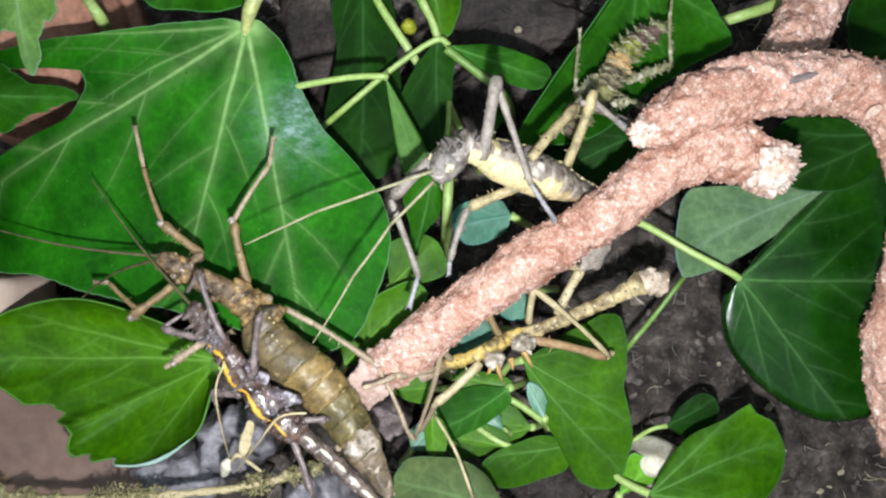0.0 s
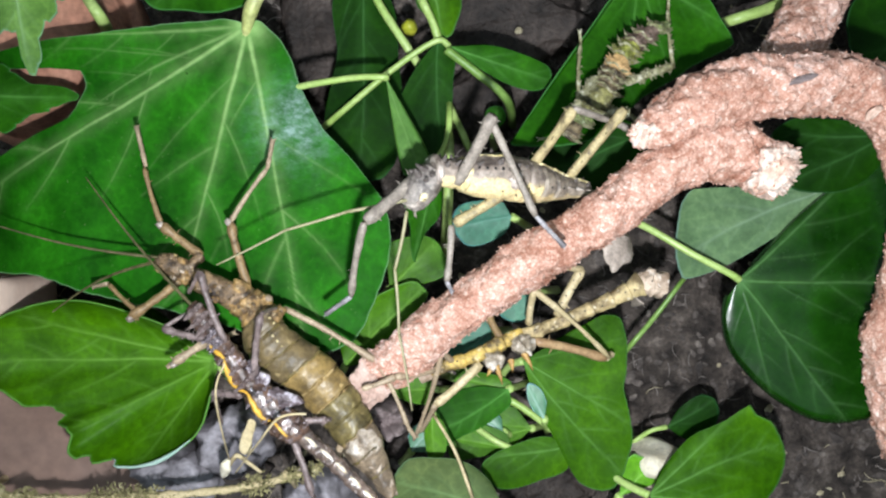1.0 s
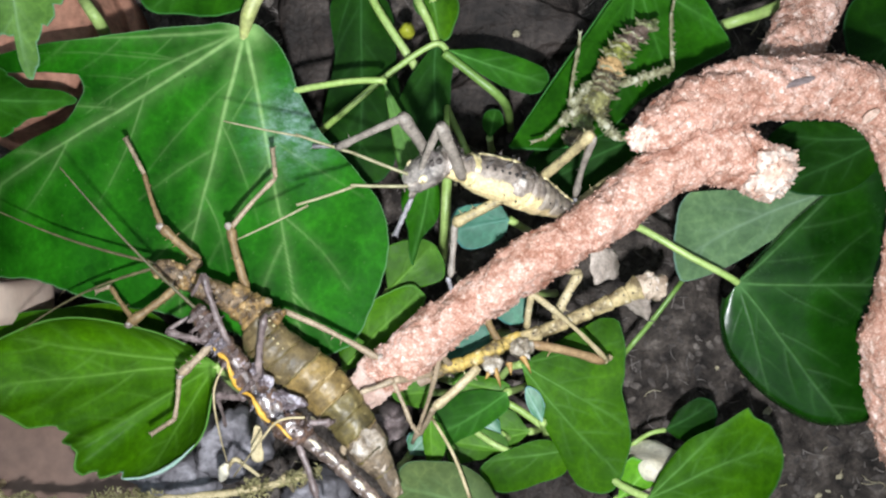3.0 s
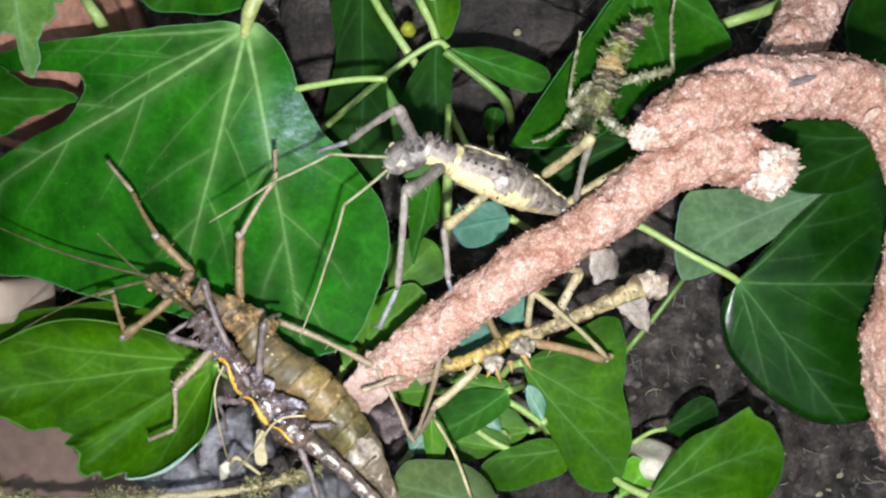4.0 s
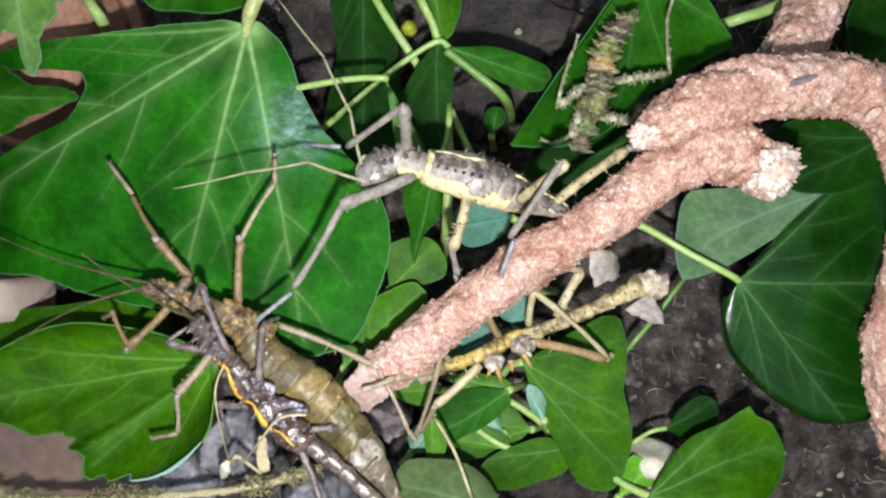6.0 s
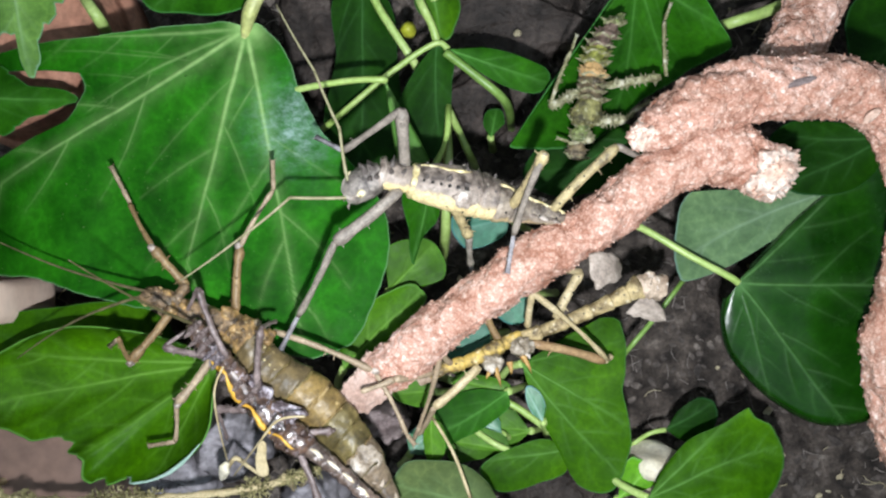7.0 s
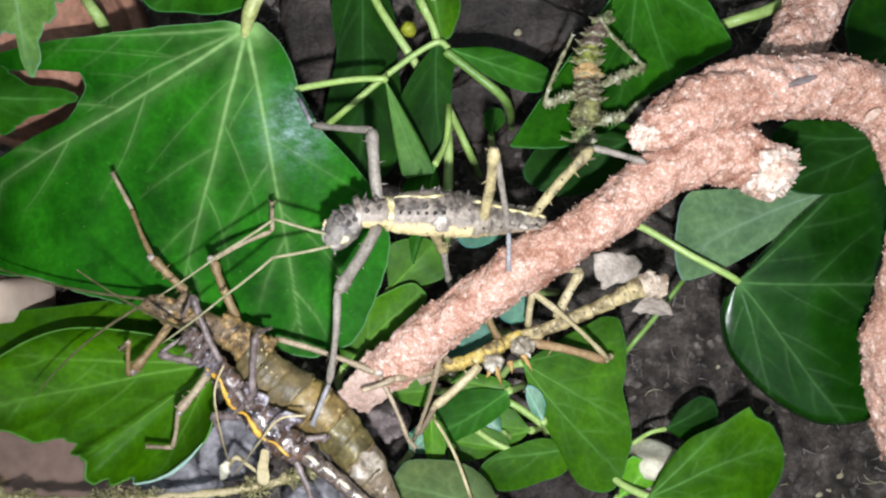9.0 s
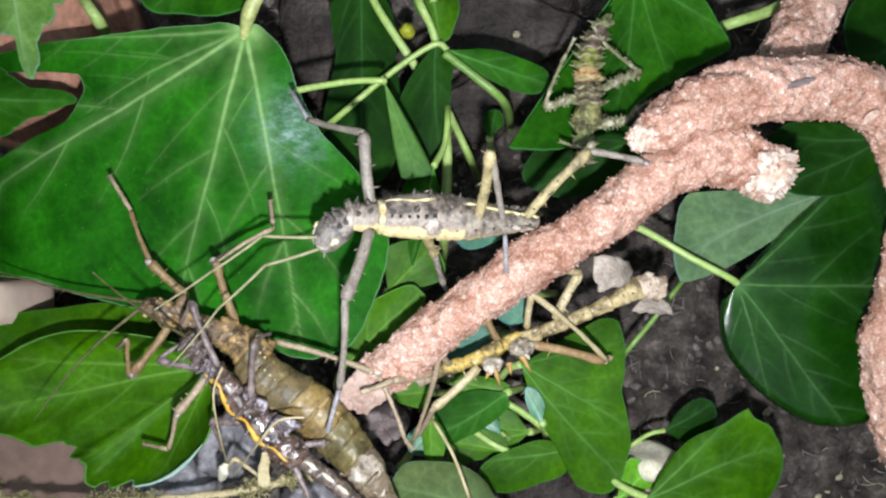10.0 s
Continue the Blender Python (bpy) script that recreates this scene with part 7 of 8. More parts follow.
    key_chain(rows, legs["FL"], (0.005, -0.003, -0.001), [
        (0, 0.0116, 0.0357, 0.0873, 0.0194, 0.0137, 0.0854, 0.025, 0.0058, 0.0828),
        (0.5, 0.0121, 0.0291, 0.0925, 0.0194, 0.0077, 0.0861, 0.0261, 0.0009, 0.0831),
        (1, 0.0099, 0.0269, 0.0952, 0.0201, 0.007, 0.0878, 0.0267, 0.0005, 0.0842),
        (1.5, 0.0109, 0.0276, 0.0933, 0.0199, 0.0066, 0.0878, 0.0269, 0.0005, 0.0841),
        (2, 0.0132, 0.0285, 0.0921, 0.0196, 0.0066, 0.0867, 0.0268, 0.0007, 0.0831),
        (2.5, 0.0154, 0.0287, 0.0926, 0.0199, 0.0066, 0.086, 0.0272, 0.0009, 0.0823),
        (3, -0.0019, 0.0258, 0.0988, -0.0073, 0.0125, 0.0802, -0.0113, 0.0041, 0.0764),
        (3.5, -0.0067, 0.0184, 0.0995, -0.0116, 0.0019, 0.0836, -0.0155, -0.0066, 0.0799),
        (4, -0.0077, 0.012, 0.0978, -0.0098, -0.0085, 0.0865, -0.014, -0.0171, 0.0837),
        (4.1, -0.0042, 0.0136, 0.0998, -0.0075, -0.0084, 0.091, -0.0109, -0.0204, 0.0909),
        (4.2, -0.0042, 0.0121, 0.0996, -0.0066, -0.0093, 0.0896, -0.0106, -0.0208, 0.0896),
        (4.3, -0.0061, 0.0105, 0.0988, -0.0089, -0.0104, 0.0881, -0.0129, -0.0204, 0.0871),
        (4.4, -0.0059, 0.0093, 0.0986, -0.0083, -0.0112, 0.0873, -0.0123, -0.021, 0.0863),
        (4.5, -0.0042, 0.0085, 0.0989, -0.0053, -0.0113, 0.0863, -0.0055, -0.0206, 0.0828),
        (4.6, -0.0027, 0.0069, 0.0979, -0.0021, -0.0143, 0.0872, -0.0019, -0.0217, 0.0804),
        (4.7, -0.0044, 0.006, 0.0969, -0.0044, -0.0133, 0.0832, -0.0056, -0.0203, 0.0762),
        (4.8, -0.0075, 0.0053, 0.0954, -0.0092, -0.0154, 0.0835, -0.0121, -0.0221, 0.0766),
        (4.9, -0.0095, 0.0046, 0.0936, -0.0101, -0.0149, 0.0799, -0.0118, -0.0225, 0.0735),
        (5, -0.0115, 0.0034, 0.0903, -0.0089, -0.0122, 0.0729, -0.0102, -0.0215, 0.0696),
        (5.1, -0.0119, 0.0029, 0.0898, -0.0109, -0.0145, 0.0741, -0.0123, -0.0229, 0.0692),
        (5.2, -0.0138, 0.0037, 0.0894, -0.0153, -0.0156, 0.0761, -0.0176, -0.0228, 0.0698),
        (5.3, -0.0155, 0.0054, 0.0905, -0.019, -0.0142, 0.0779, -0.0239, -0.0227, 0.0757),
        (5.4, -0.0162, 0.0085, 0.0933, -0.0239, -0.0113, 0.0826, -0.0303, -0.021, 0.0826),
        (5.5, -0.0194, 0.0089, 0.0899, -0.0291, -0.0099, 0.0798, -0.0362, -0.0168, 0.0783),
        (5.6, -0.0196, 0.0094, 0.0907, -0.0316, -0.0081, 0.0804, -0.0401, -0.0164, 0.0817),
        (5.7, -0.0203, 0.0102, 0.0908, -0.0328, -0.0092, 0.0839, -0.0414, -0.0155, 0.0827),
        (6.8, -0.0238, 0.0049, 0.0867, -0.0349, -0.0119, 0.0745, -0.0434, -0.0202, 0.0755),
        (6.9, -0.0238, 0.0042, 0.0864, -0.0342, -0.0144, 0.0759, -0.041, -0.0205, 0.0715),
        (7, -0.0236, 0.0019, 0.0846, -0.0336, -0.0152, 0.072, -0.0382, -0.0233, 0.0683),
        (7.1, -0.0218, 0.0014, 0.0893, -0.0308, -0.0182, 0.0791, -0.0375, -0.0252, 0.0757),
        (7.2, -0.0208, 0.0011, 0.0915, -0.0293, -0.0179, 0.0802, -0.0363, -0.0259, 0.0792),
        (7.3, -0.0192, 0.0005, 0.0935, -0.0266, -0.0199, 0.0839, -0.0317, -0.027, 0.0789),
        (7.4, -0.0174, -0.0005, 0.0945, -0.0233, -0.0198, 0.0827, -0.028, -0.028, 0.0796),
        (7.5, -0.016, -0.0016, 0.0949, -0.0197, -0.0234, 0.0869, -0.0244, -0.0318, 0.0841),
        (7.6, -0.0146, -0.0026, 0.0949, -0.0161, -0.0215, 0.0811, -0.0166, -0.031, 0.0781),
        (7.7, -0.0138, -0.0049, 0.0931, -0.0132, -0.0256, 0.0814, -0.0131, -0.0323, 0.074),
        (7.8, -0.0157, -0.0084, 0.0874, -0.0144, -0.0244, 0.0704, -0.0134, -0.0328, 0.0655),
        (7.9, -0.0178, -0.0104, 0.0848, -0.0137, -0.0223, 0.0652, -0.0118, -0.0308, 0.0607),
        (8, -0.019, -0.0091, 0.0842, -0.0105, -0.0169, 0.0637, -0.0037, -0.023, 0.0598),
        (8.1, -0.0205, -0.011, 0.0842, -0.0133, -0.0153, 0.0623, -0.0109, -0.021, 0.057),
        (8.2, -0.0212, -0.011, 0.0842, -0.013, -0.0179, 0.0633, -0.0118, -0.0233, 0.057),
        (8.3, -0.0219, -0.0111, 0.0842, -0.0144, -0.0168, 0.0627, -0.0115, -0.0226, 0.057),
        (8.4, -0.0222, -0.0117, 0.0841, -0.0125, -0.0168, 0.0633, -0.0101, -0.0227, 0.057),
        (8.5, -0.0215, -0.0105, 0.084, -0.0125, -0.0169, 0.0632, -0.0053, -0.0226, 0.0592),
        (8.6, -0.0233, -0.012, 0.0846, -0.0139, -0.0209, 0.0651, -0.0118, -0.027, 0.0579),
        (8.7, -0.025, -0.0104, 0.0852, -0.021, -0.0251, 0.0675, -0.0207, -0.0316, 0.0604),
        (8.8, -0.0255, -0.0093, 0.086, -0.0278, -0.0298, 0.0747, -0.0317, -0.0394, 0.0744),
        (8.9, -0.0261, -0.0091, 0.0866, -0.0313, -0.0276, 0.0736, -0.0362, -0.0397, 0.0766),
        (9, -0.0224, -0.0087, 0.0909, -0.0254, -0.03, 0.0813, -0.0292, -0.0392, 0.0808),
        (9.1, -0.0186, -0.0113, 0.0893, -0.0188, -0.0317, 0.0776, -0.0201, -0.0423, 0.0787),
        (9.2, -0.0167, -0.0134, 0.086, -0.0134, -0.0359, 0.0786, -0.0118, -0.0458, 0.0761),
        (9.3, -0.0176, -0.0149, 0.0847, -0.0135, -0.0345, 0.0722, -0.0114, -0.0464, 0.0733),
        (9.4, -0.0188, -0.0155, 0.0844, -0.0127, -0.0292, 0.0664, -0.0096, -0.0388, 0.0648),
        (9.5, -0.0198, -0.0129, 0.084, -0.0121, -0.0216, 0.0635, -0.0045, -0.0266, 0.0595),
        (9.6, -0.021, -0.0154, 0.0845, -0.0155, -0.0257, 0.0642, -0.0141, -0.032, 0.057),
        (9.7, -0.0234, -0.0131, 0.0852, -0.0223, -0.0316, 0.0707, -0.022, -0.0427, 0.0714),
        (9.8, -0.0241, -0.0121, 0.0861, -0.0252, -0.0352, 0.0796, -0.0282, -0.0446, 0.0765),
        (9.9, -0.0234, -0.0123, 0.0868, -0.0248, -0.035, 0.0802, -0.0279, -0.0447, 0.0786),
        (10, -0.0205, -0.0101, 0.0917, -0.0229, -0.0309, 0.0809, -0.0256, -0.0405, 0.0804),
    ])
    key_chain(rows, legs["ML"], (0.018, -0.0025, -0.003), [
        (0, 0.0056, 0.0091, 0.0762, 0.0015, -0.0032, 0.0749, 0.0013, -0.0062, 0.0747),
        (0.5, 0.0021, 0.0062, 0.0769, 0.0007, -0.0066, 0.0756, 0.0016, -0.0094, 0.0748),
        (1, 0.0019, 0.0053, 0.0768, 0.0008, -0.0076, 0.0752, 0.002, -0.01, 0.074),
        (1.5, 0.0016, 0.0049, 0.0764, 0.0008, -0.0074, 0.0721, 0.0019, -0.0099, 0.0709),
        (2, 0.0022, 0.0052, 0.0763, 0.0004, -0.0067, 0.0715, 0.0019, -0.009, 0.0703),
        (2.5, 0.0033, 0.0059, 0.0753, 0.001, -0.0064, 0.0717, 0.0019, -0.009, 0.0705),
        (4, 0.0004, 0.0051, 0.0753, 0.0013, -0.0068, 0.0704, 0.0022, -0.0095, 0.0692),
        (4.5, -0.0003, 0.0048, 0.0789, 0.0011, -0.007, 0.0736, 0.002, -0.0096, 0.0724),
        (5, -0.0007, 0.0044, 0.0782, 0.0011, -0.0072, 0.0725, 0.0019, -0.0098, 0.0713),
        (5.5, -0.0011, 0.0033, 0.0789, 0.0011, -0.0071, 0.0714, 0.002, -0.0097, 0.0702),
        (7, 0.0064, 0.0034, 0.0683, 0.0072, -0.0037, 0.0574, 0.0079, -0.0064, 0.0563),
        (7.5, 0.004, 0.0019, 0.0674, 0.0052, -0.0058, 0.0569, 0.0061, -0.0084, 0.0557),
        (8, 0.0026, 0.0005, 0.066, 0.0037, -0.0067, 0.0553, 0.0044, -0.0094, 0.0542),
        (8.5, 0.0015, -0.0006, 0.0651, 0.0022, -0.0077, 0.0542, 0.0029, -0.0104, 0.0531),
        (9, 0.0003, -0.0003, 0.0654, 0.0017, -0.0081, 0.0551, 0.0026, -0.0107, 0.0539),
        (9.5, -0.0011, -0.0009, 0.0653, 0.0008, -0.0082, 0.0547, 0.0023, -0.0105, 0.0535),
        (10, -0.0016, -0.0007, 0.0657, 0.0006, -0.0084, 0.0554, 0.0021, -0.0107, 0.0542),
    ])
    key_chain(rows, legs["HL"], None, [
        (0, 0.0195, 0.0197, 0.0827, 0.0318, 0.0336, 0.0746, 0.0483, 0.0302, 0.0589, 0.0564, 0.0288, 0.0553),
        (0.5, 0.0184, 0.0183, 0.086, 0.0302, 0.0322, 0.0766, 0.0473, 0.0297, 0.0613, 0.0555, 0.0287, 0.0577),
        (1, 0.0199, 0.0182, 0.0717, 0.0291, 0.0312, 0.0823, 0.0457, 0.0284, 0.0666, 0.0522, 0.0228, 0.0637),
        (1.5, 0.0198, 0.0167, 0.0739, 0.0265, 0.0243, 0.0896, 0.0289, 0.0106, 0.0713, 0.0344, 0.0045, 0.0677),
        (2, 0.0224, 0.018, 0.0722, 0.0295, 0.0253, 0.0878, 0.0288, 0.0111, 0.0697, 0.0312, 0.0032, 0.0661),
        (2.5, 0.024, 0.0169, 0.0715, 0.033, 0.0246, 0.0858, 0.0314, 0.0125, 0.0663, 0.033, 0.004, 0.0635),
        (4, 0.0238, 0.0176, 0.071, 0.0328, 0.0247, 0.0856, 0.032, 0.0116, 0.0667, 0.0334, 0.0034, 0.0632),
        (4.5, 0.0179, 0.0146, 0.0818, 0.0265, 0.0158, 0.0989, 0.016, 0.0015, 0.0843, 0.0123, -0.0064, 0.0819),
        (5, 0.0179, 0.0133, 0.0808, 0.0276, 0.0186, 0.0964, 0.0166, 0.0039, 0.0826, 0.013, -0.0041, 0.0806),
        (5.5, 0.0174, 0.0115, 0.0821, 0.0267, 0.0182, 0.0974, 0.016, 0.0023, 0.0847, 0.0128, -0.0054, 0.0814),
        (7, 0.0157, 0.01, 0.0794, 0.0216, 0.0206, 0.094, 0.0162, 0.0037, 0.0794, 0.0149, -0.005, 0.0774),
        (7.5, 0.0136, 0.0079, 0.0801, 0.0201, 0.021, 0.0923, 0.0163, 0.004, 0.0774, 0.015, -0.0047, 0.0754),
        (8, 0.0118, 0.008, 0.0789, 0.0169, 0.0217, 0.091, 0.0163, 0.0036, 0.0767, 0.0149, -0.005, 0.0744),
        (8.5, 0.0105, 0.0079, 0.0773, 0.0136, 0.0218, 0.0897, 0.0159, 0.0041, 0.0751, 0.0153, -0.0046, 0.0732),
        (9, 0.0092, 0.0068, 0.0795, 0.0111, 0.0219, 0.0909, 0.0152, 0.0043, 0.0767, 0.0152, -0.0047, 0.0762),
        (9.5, 0.0085, 0.0069, 0.0788, 0.0111, 0.0217, 0.0904, 0.015, 0.0045, 0.0757, 0.0148, -0.0043, 0.0742),
        (10, 0.0082, 0.0072, 0.0789, 0.0105, 0.0215, 0.0911, 0.0146, 0.0039, 0.0768, 0.015, -0.0048, 0.0748),
    ])
    key_chain(rows, legs["HR"], None, [
        (0, 0.0288, 0.0178, 0.067, 0.0343, 0.0343, 0.074, 0.041, 0.0298, 0.07, 0.0439, 0.0283, 0.069),
        (0.5, 0.0281, 0.0165, 0.067, 0.0356, 0.0308, 0.074, 0.041, 0.0288, 0.07, 0.0444, 0.0265, 0.069),
        (1, 0.03, 0.017, 0.067, 0.0397, 0.0294, 0.074, 0.046, 0.0266, 0.07, 0.0489, 0.0245, 0.069),
        (1.5, 0.0328, 0.0156, 0.064, 0.0443, 0.028, 0.0657, 0.0512, 0.0275, 0.0542, 0.0531, 0.0255, 0.053),
        (2, 0.032, 0.0099, 0.0644, 0.0461, 0.0254, 0.0656, 0.0524, 0.0265, 0.0543, 0.0546, 0.0249, 0.0531),
        (2.5, 0.0327, 0.0103, 0.0633, 0.049, 0.0235, 0.0645, 0.0549, 0.024, 0.053, 0.0572, 0.0224, 0.0518),
        (4, 0.0297, 0.011, 0.0651, 0.0477, 0.0218, 0.0664, 0.0542, 0.0229, 0.0551, 0.0568, 0.0221, 0.0539),
        (4.5, 0.0283, 0.0111, 0.0682, 0.0462, 0.0219, 0.0695, 0.054, 0.0223, 0.059, 0.0558, 0.0202, 0.0578),
        (5, 0.0284, 0.0117, 0.0681, 0.0465, 0.0224, 0.0693, 0.0541, 0.0224, 0.0588, 0.0559, 0.0203, 0.0576),
        (5.5, 0.0274, 0.0118, 0.0698, 0.045, 0.0231, 0.0711, 0.0527, 0.0243, 0.0606, 0.0538, 0.0216, 0.0601),
        (7, 0.0252, 0.0093, 0.0749, 0.04, 0.0239, 0.0777, 0.0484, 0.0214, 0.0681, 0.051, 0.0205, 0.0669),
        (7.5, 0.0242, 0.0079, 0.0748, 0.0382, 0.0235, 0.0761, 0.0488, 0.0221, 0.0686, 0.0513, 0.0211, 0.0674),
        (8, 0.023, 0.0072, 0.0732, 0.0364, 0.0234, 0.0745, 0.0484, 0.0221, 0.0698, 0.051, 0.0211, 0.0686),
        (8.5, 0.0217, 0.0067, 0.0725, 0.0351, 0.0229, 0.0738, 0.0479, 0.022, 0.072, 0.0502, 0.0204, 0.0709),
        (9, 0.0205, 0.0077, 0.0755, 0.0344, 0.0235, 0.0768, 0.0469, 0.0201, 0.0755, 0.0493, 0.0189, 0.0743),
        (9.5, 0.0201, 0.0079, 0.0763, 0.034, 0.0236, 0.0776, 0.0465, 0.0201, 0.0763, 0.049, 0.0189, 0.0751),
        (10, 0.0193, 0.008, 0.0767, 0.0338, 0.023, 0.078, 0.0465, 0.0205, 0.0767, 0.049, 0.0193, 0.0756),
    ])
    key_chain(rows, g["feelers"]["a1"], None, [
        (0, -0.0021, 0.0167, 0.0877, -0.0144, 0.0124, 0.0879, -0.0276, 0.0078, 0.0878, -0.0431, 0.0007, 0.0875),
        (0.5, -0.0078, 0.0133, 0.0877, -0.0207, 0.0148, 0.0879, -0.0347, 0.0162, 0.0878, -0.0517, 0.0161, 0.0875),
        (1, -0.0079, 0.0105, 0.0877, -0.0207, 0.008, 0.0879, -0.0341, 0.004, 0.0878, -0.0493, -0.0036, 0.0875),
        (1.5, -0.0075, 0.011, 0.0877, -0.0191, 0.005, 0.0879, -0.0309, -0.0025, 0.0878, -0.0423, -0.0151, 0.0874),
        (2, -0.0068, 0.013, 0.0877, -0.0198, 0.0136, 0.0879, -0.0338, 0.0132, 0.0878, -0.0505, 0.0101, 0.0875),
        (2.5, -0.0056, 0.0147, 0.0877, -0.0172, 0.0204, 0.0879, -0.0295, 0.0272, 0.0878, -0.0451, 0.034, 0.0875),
        (4, -0.0116, 0.0207, 0.0834, -0.0246, 0.0213, 0.0839, -0.0372, 0.0153, 0.0836, -0.0516, 0.0063, 0.0832),
        (4.5, -0.0133, 0.0198, 0.0834, -0.0262, 0.0215, 0.084, -0.0394, 0.0168, 0.0837, -0.0552, 0.0106, 0.0832),
        (5, -0.0138, 0.0193, 0.0834, -0.0244, 0.0268, 0.0837, -0.0382, 0.0294, 0.0835, -0.0551, 0.0306, 0.0832),
        (5.5, -0.0158, 0.0188, 0.0834, -0.0209, 0.0307, 0.0836, -0.0291, 0.0421, 0.0834, -0.0419, 0.0532, 0.0831),
        (7, -0.0207, 0.0142, 0.0834, -0.0227, 0.027, 0.0836, -0.0283, 0.0399, 0.0835, -0.0368, 0.0546, 0.0831),
        (7.5, -0.0219, 0.0119, 0.0834, -0.0264, 0.0241, 0.0838, -0.0317, 0.0371, 0.0836, -0.038, 0.0528, 0.0833),
        (8, -0.0227, 0.0071, 0.0834, -0.0315, 0.0166, 0.0841, -0.0444, 0.0221, 0.0838, -0.06, 0.0289, 0.0832),
        (8.5, -0.0239, 0.0047, 0.0834, -0.0365, 0.0081, 0.0842, -0.0493, 0.0026, 0.0838, -0.0649, -0.0042, 0.0831),
        (9, -0.0247, 0.0033, 0.0834, -0.0371, 0.0069, 0.0843, -0.0489, -0.0007, 0.0839, -0.063, -0.0103, 0.0831),
        (9.5, -0.0254, 0.0027, 0.0834, -0.0376, 0.0073, 0.0838, -0.0513, 0.0045, 0.0836, -0.0677, -0.0001, 0.0833),
        (10, -0.0266, 0.0032, 0.0834, -0.0395, 0.0035, 0.0841, -0.051, -0.0045, 0.0838, -0.0652, -0.0138, 0.0832),
    ])
    key_chain(rows, g["feelers"]["a2"], None, [
        (0, -0.0021, 0.0143, 0.0877, -0.0113, 0.0051, 0.0879, -0.0195, -0.0062, 0.0877, -0.0284, -0.0207, 0.0873),
        (0.5, -0.0078, 0.0109, 0.0877, -0.0157, 0.0005, 0.0879, -0.0188, -0.0131, 0.0877, -0.018, -0.0301, 0.0872),
        (1, -0.0079, 0.0081, 0.0877, -0.0105, -0.0046, 0.0879, -0.0096, -0.0186, 0.0877, -0.0068, -0.0353, 0.0871),
        (1.5, -0.0075, 0.0086, 0.0877, -0.0164, -0.0009, 0.0879, -0.0202, -0.0144, 0.0877, -0.0236, -0.0311, 0.0872),
        (2, -0.0068, 0.0106, 0.0877, -0.0186, 0.0052, 0.0879, -0.0298, -0.0032, 0.0877, -0.0434, -0.0135, 0.0872),
        (2.5, -0.0056, 0.0123, 0.0877, -0.0183, 0.0151, 0.0879, -0.0321, 0.0133, 0.0878, -0.0485, 0.0086, 0.0874),
        (4, -0.0116, 0.0183, 0.0834, -0.0217, 0.0101, 0.0836, -0.0258, -0.0033, 0.0833, -0.0317, -0.0192, 0.0828),
        (4.5, -0.0133, 0.0174, 0.0834, -0.0255, 0.0129, 0.0836, -0.0344, 0.0021, 0.0833, -0.045, -0.0112, 0.0826),
        (5, -0.0138, 0.0169, 0.0834, -0.0268, 0.0174, 0.0836, -0.0399, 0.0124, 0.0833, -0.0547, 0.0041, 0.0827),
        (5.5, -0.0158, 0.0164, 0.0834, -0.0274, 0.0221, 0.0836, -0.0414, 0.0224, 0.0835, -0.0584, 0.0212, 0.0831),
        (7, -0.0207, 0.0118, 0.0834, -0.0337, 0.0118, 0.0836, -0.0446, 0.003, 0.0833, -0.0585, -0.0068, 0.0827),
        (7.5, -0.0219, 0.0095, 0.0834, -0.0343, 0.0134, 0.0836, -0.0483, 0.0136, 0.0834, -0.0652, 0.0118, 0.083),
        (8, -0.0227, 0.0047, 0.0834, -0.0356, 0.0035, 0.0837, -0.0475, -0.0038, 0.0835, -0.0607, -0.0145, 0.0832),
        (8.5, -0.0239, 0.0023, 0.0834, -0.0348, -0.0048, 0.0841, -0.0406, -0.0176, 0.0837, -0.0463, -0.0335, 0.083),
        (9, -0.0247, 0.0009, 0.0834, -0.0374, -0.0016, 0.084, -0.0484, -0.0103, 0.0837, -0.062, -0.0205, 0.0833),
        (9.5, -0.0254, 0.0003, 0.0834, -0.0384, 0.0003, 0.0837, -0.0511, -0.0055, 0.0835, -0.0663, -0.0131, 0.0832),
        (10, -0.0266, 0.0008, 0.0834, -0.039, -0.003, 0.0836, -0.0493, -0.0125, 0.0835, -0.0602, -0.0255, 0.0831),
    ])

    female, g = FEMALE
    rows = [(t, pose(x, y, z, 0, 0, turn)) for t, x, y, z, turn in [
        (0.0, -0.0439, -0.014, 0.07, -50.0),
        (1.0, -0.0439, -0.014, 0.07, -49.2),
        (2.5, -0.0432, -0.0132, 0.07, -48.0),
        (4.0, -0.0452, -0.0169, 0.07, -46.5),
        (4.5, -0.0456, -0.0175, 0.07, -46.0),
        (5.5, -0.0456, -0.0176, 0.07, -45.3),
        (7.0, -0.046, -0.0194, 0.07, -44.3),
        (7.5, -0.0459, -0.0195, 0.07, -44.0),
        (8.5, -0.0455, -0.0206, 0.07, -44.0),
        (9.0, -0.0457, -0.0213, 0.07, -44.0),
        (10.0, -0.0458, -0.0216, 0.07, -44.0),
    ]]
    walk(female, rows)
    legs = g["legs"]
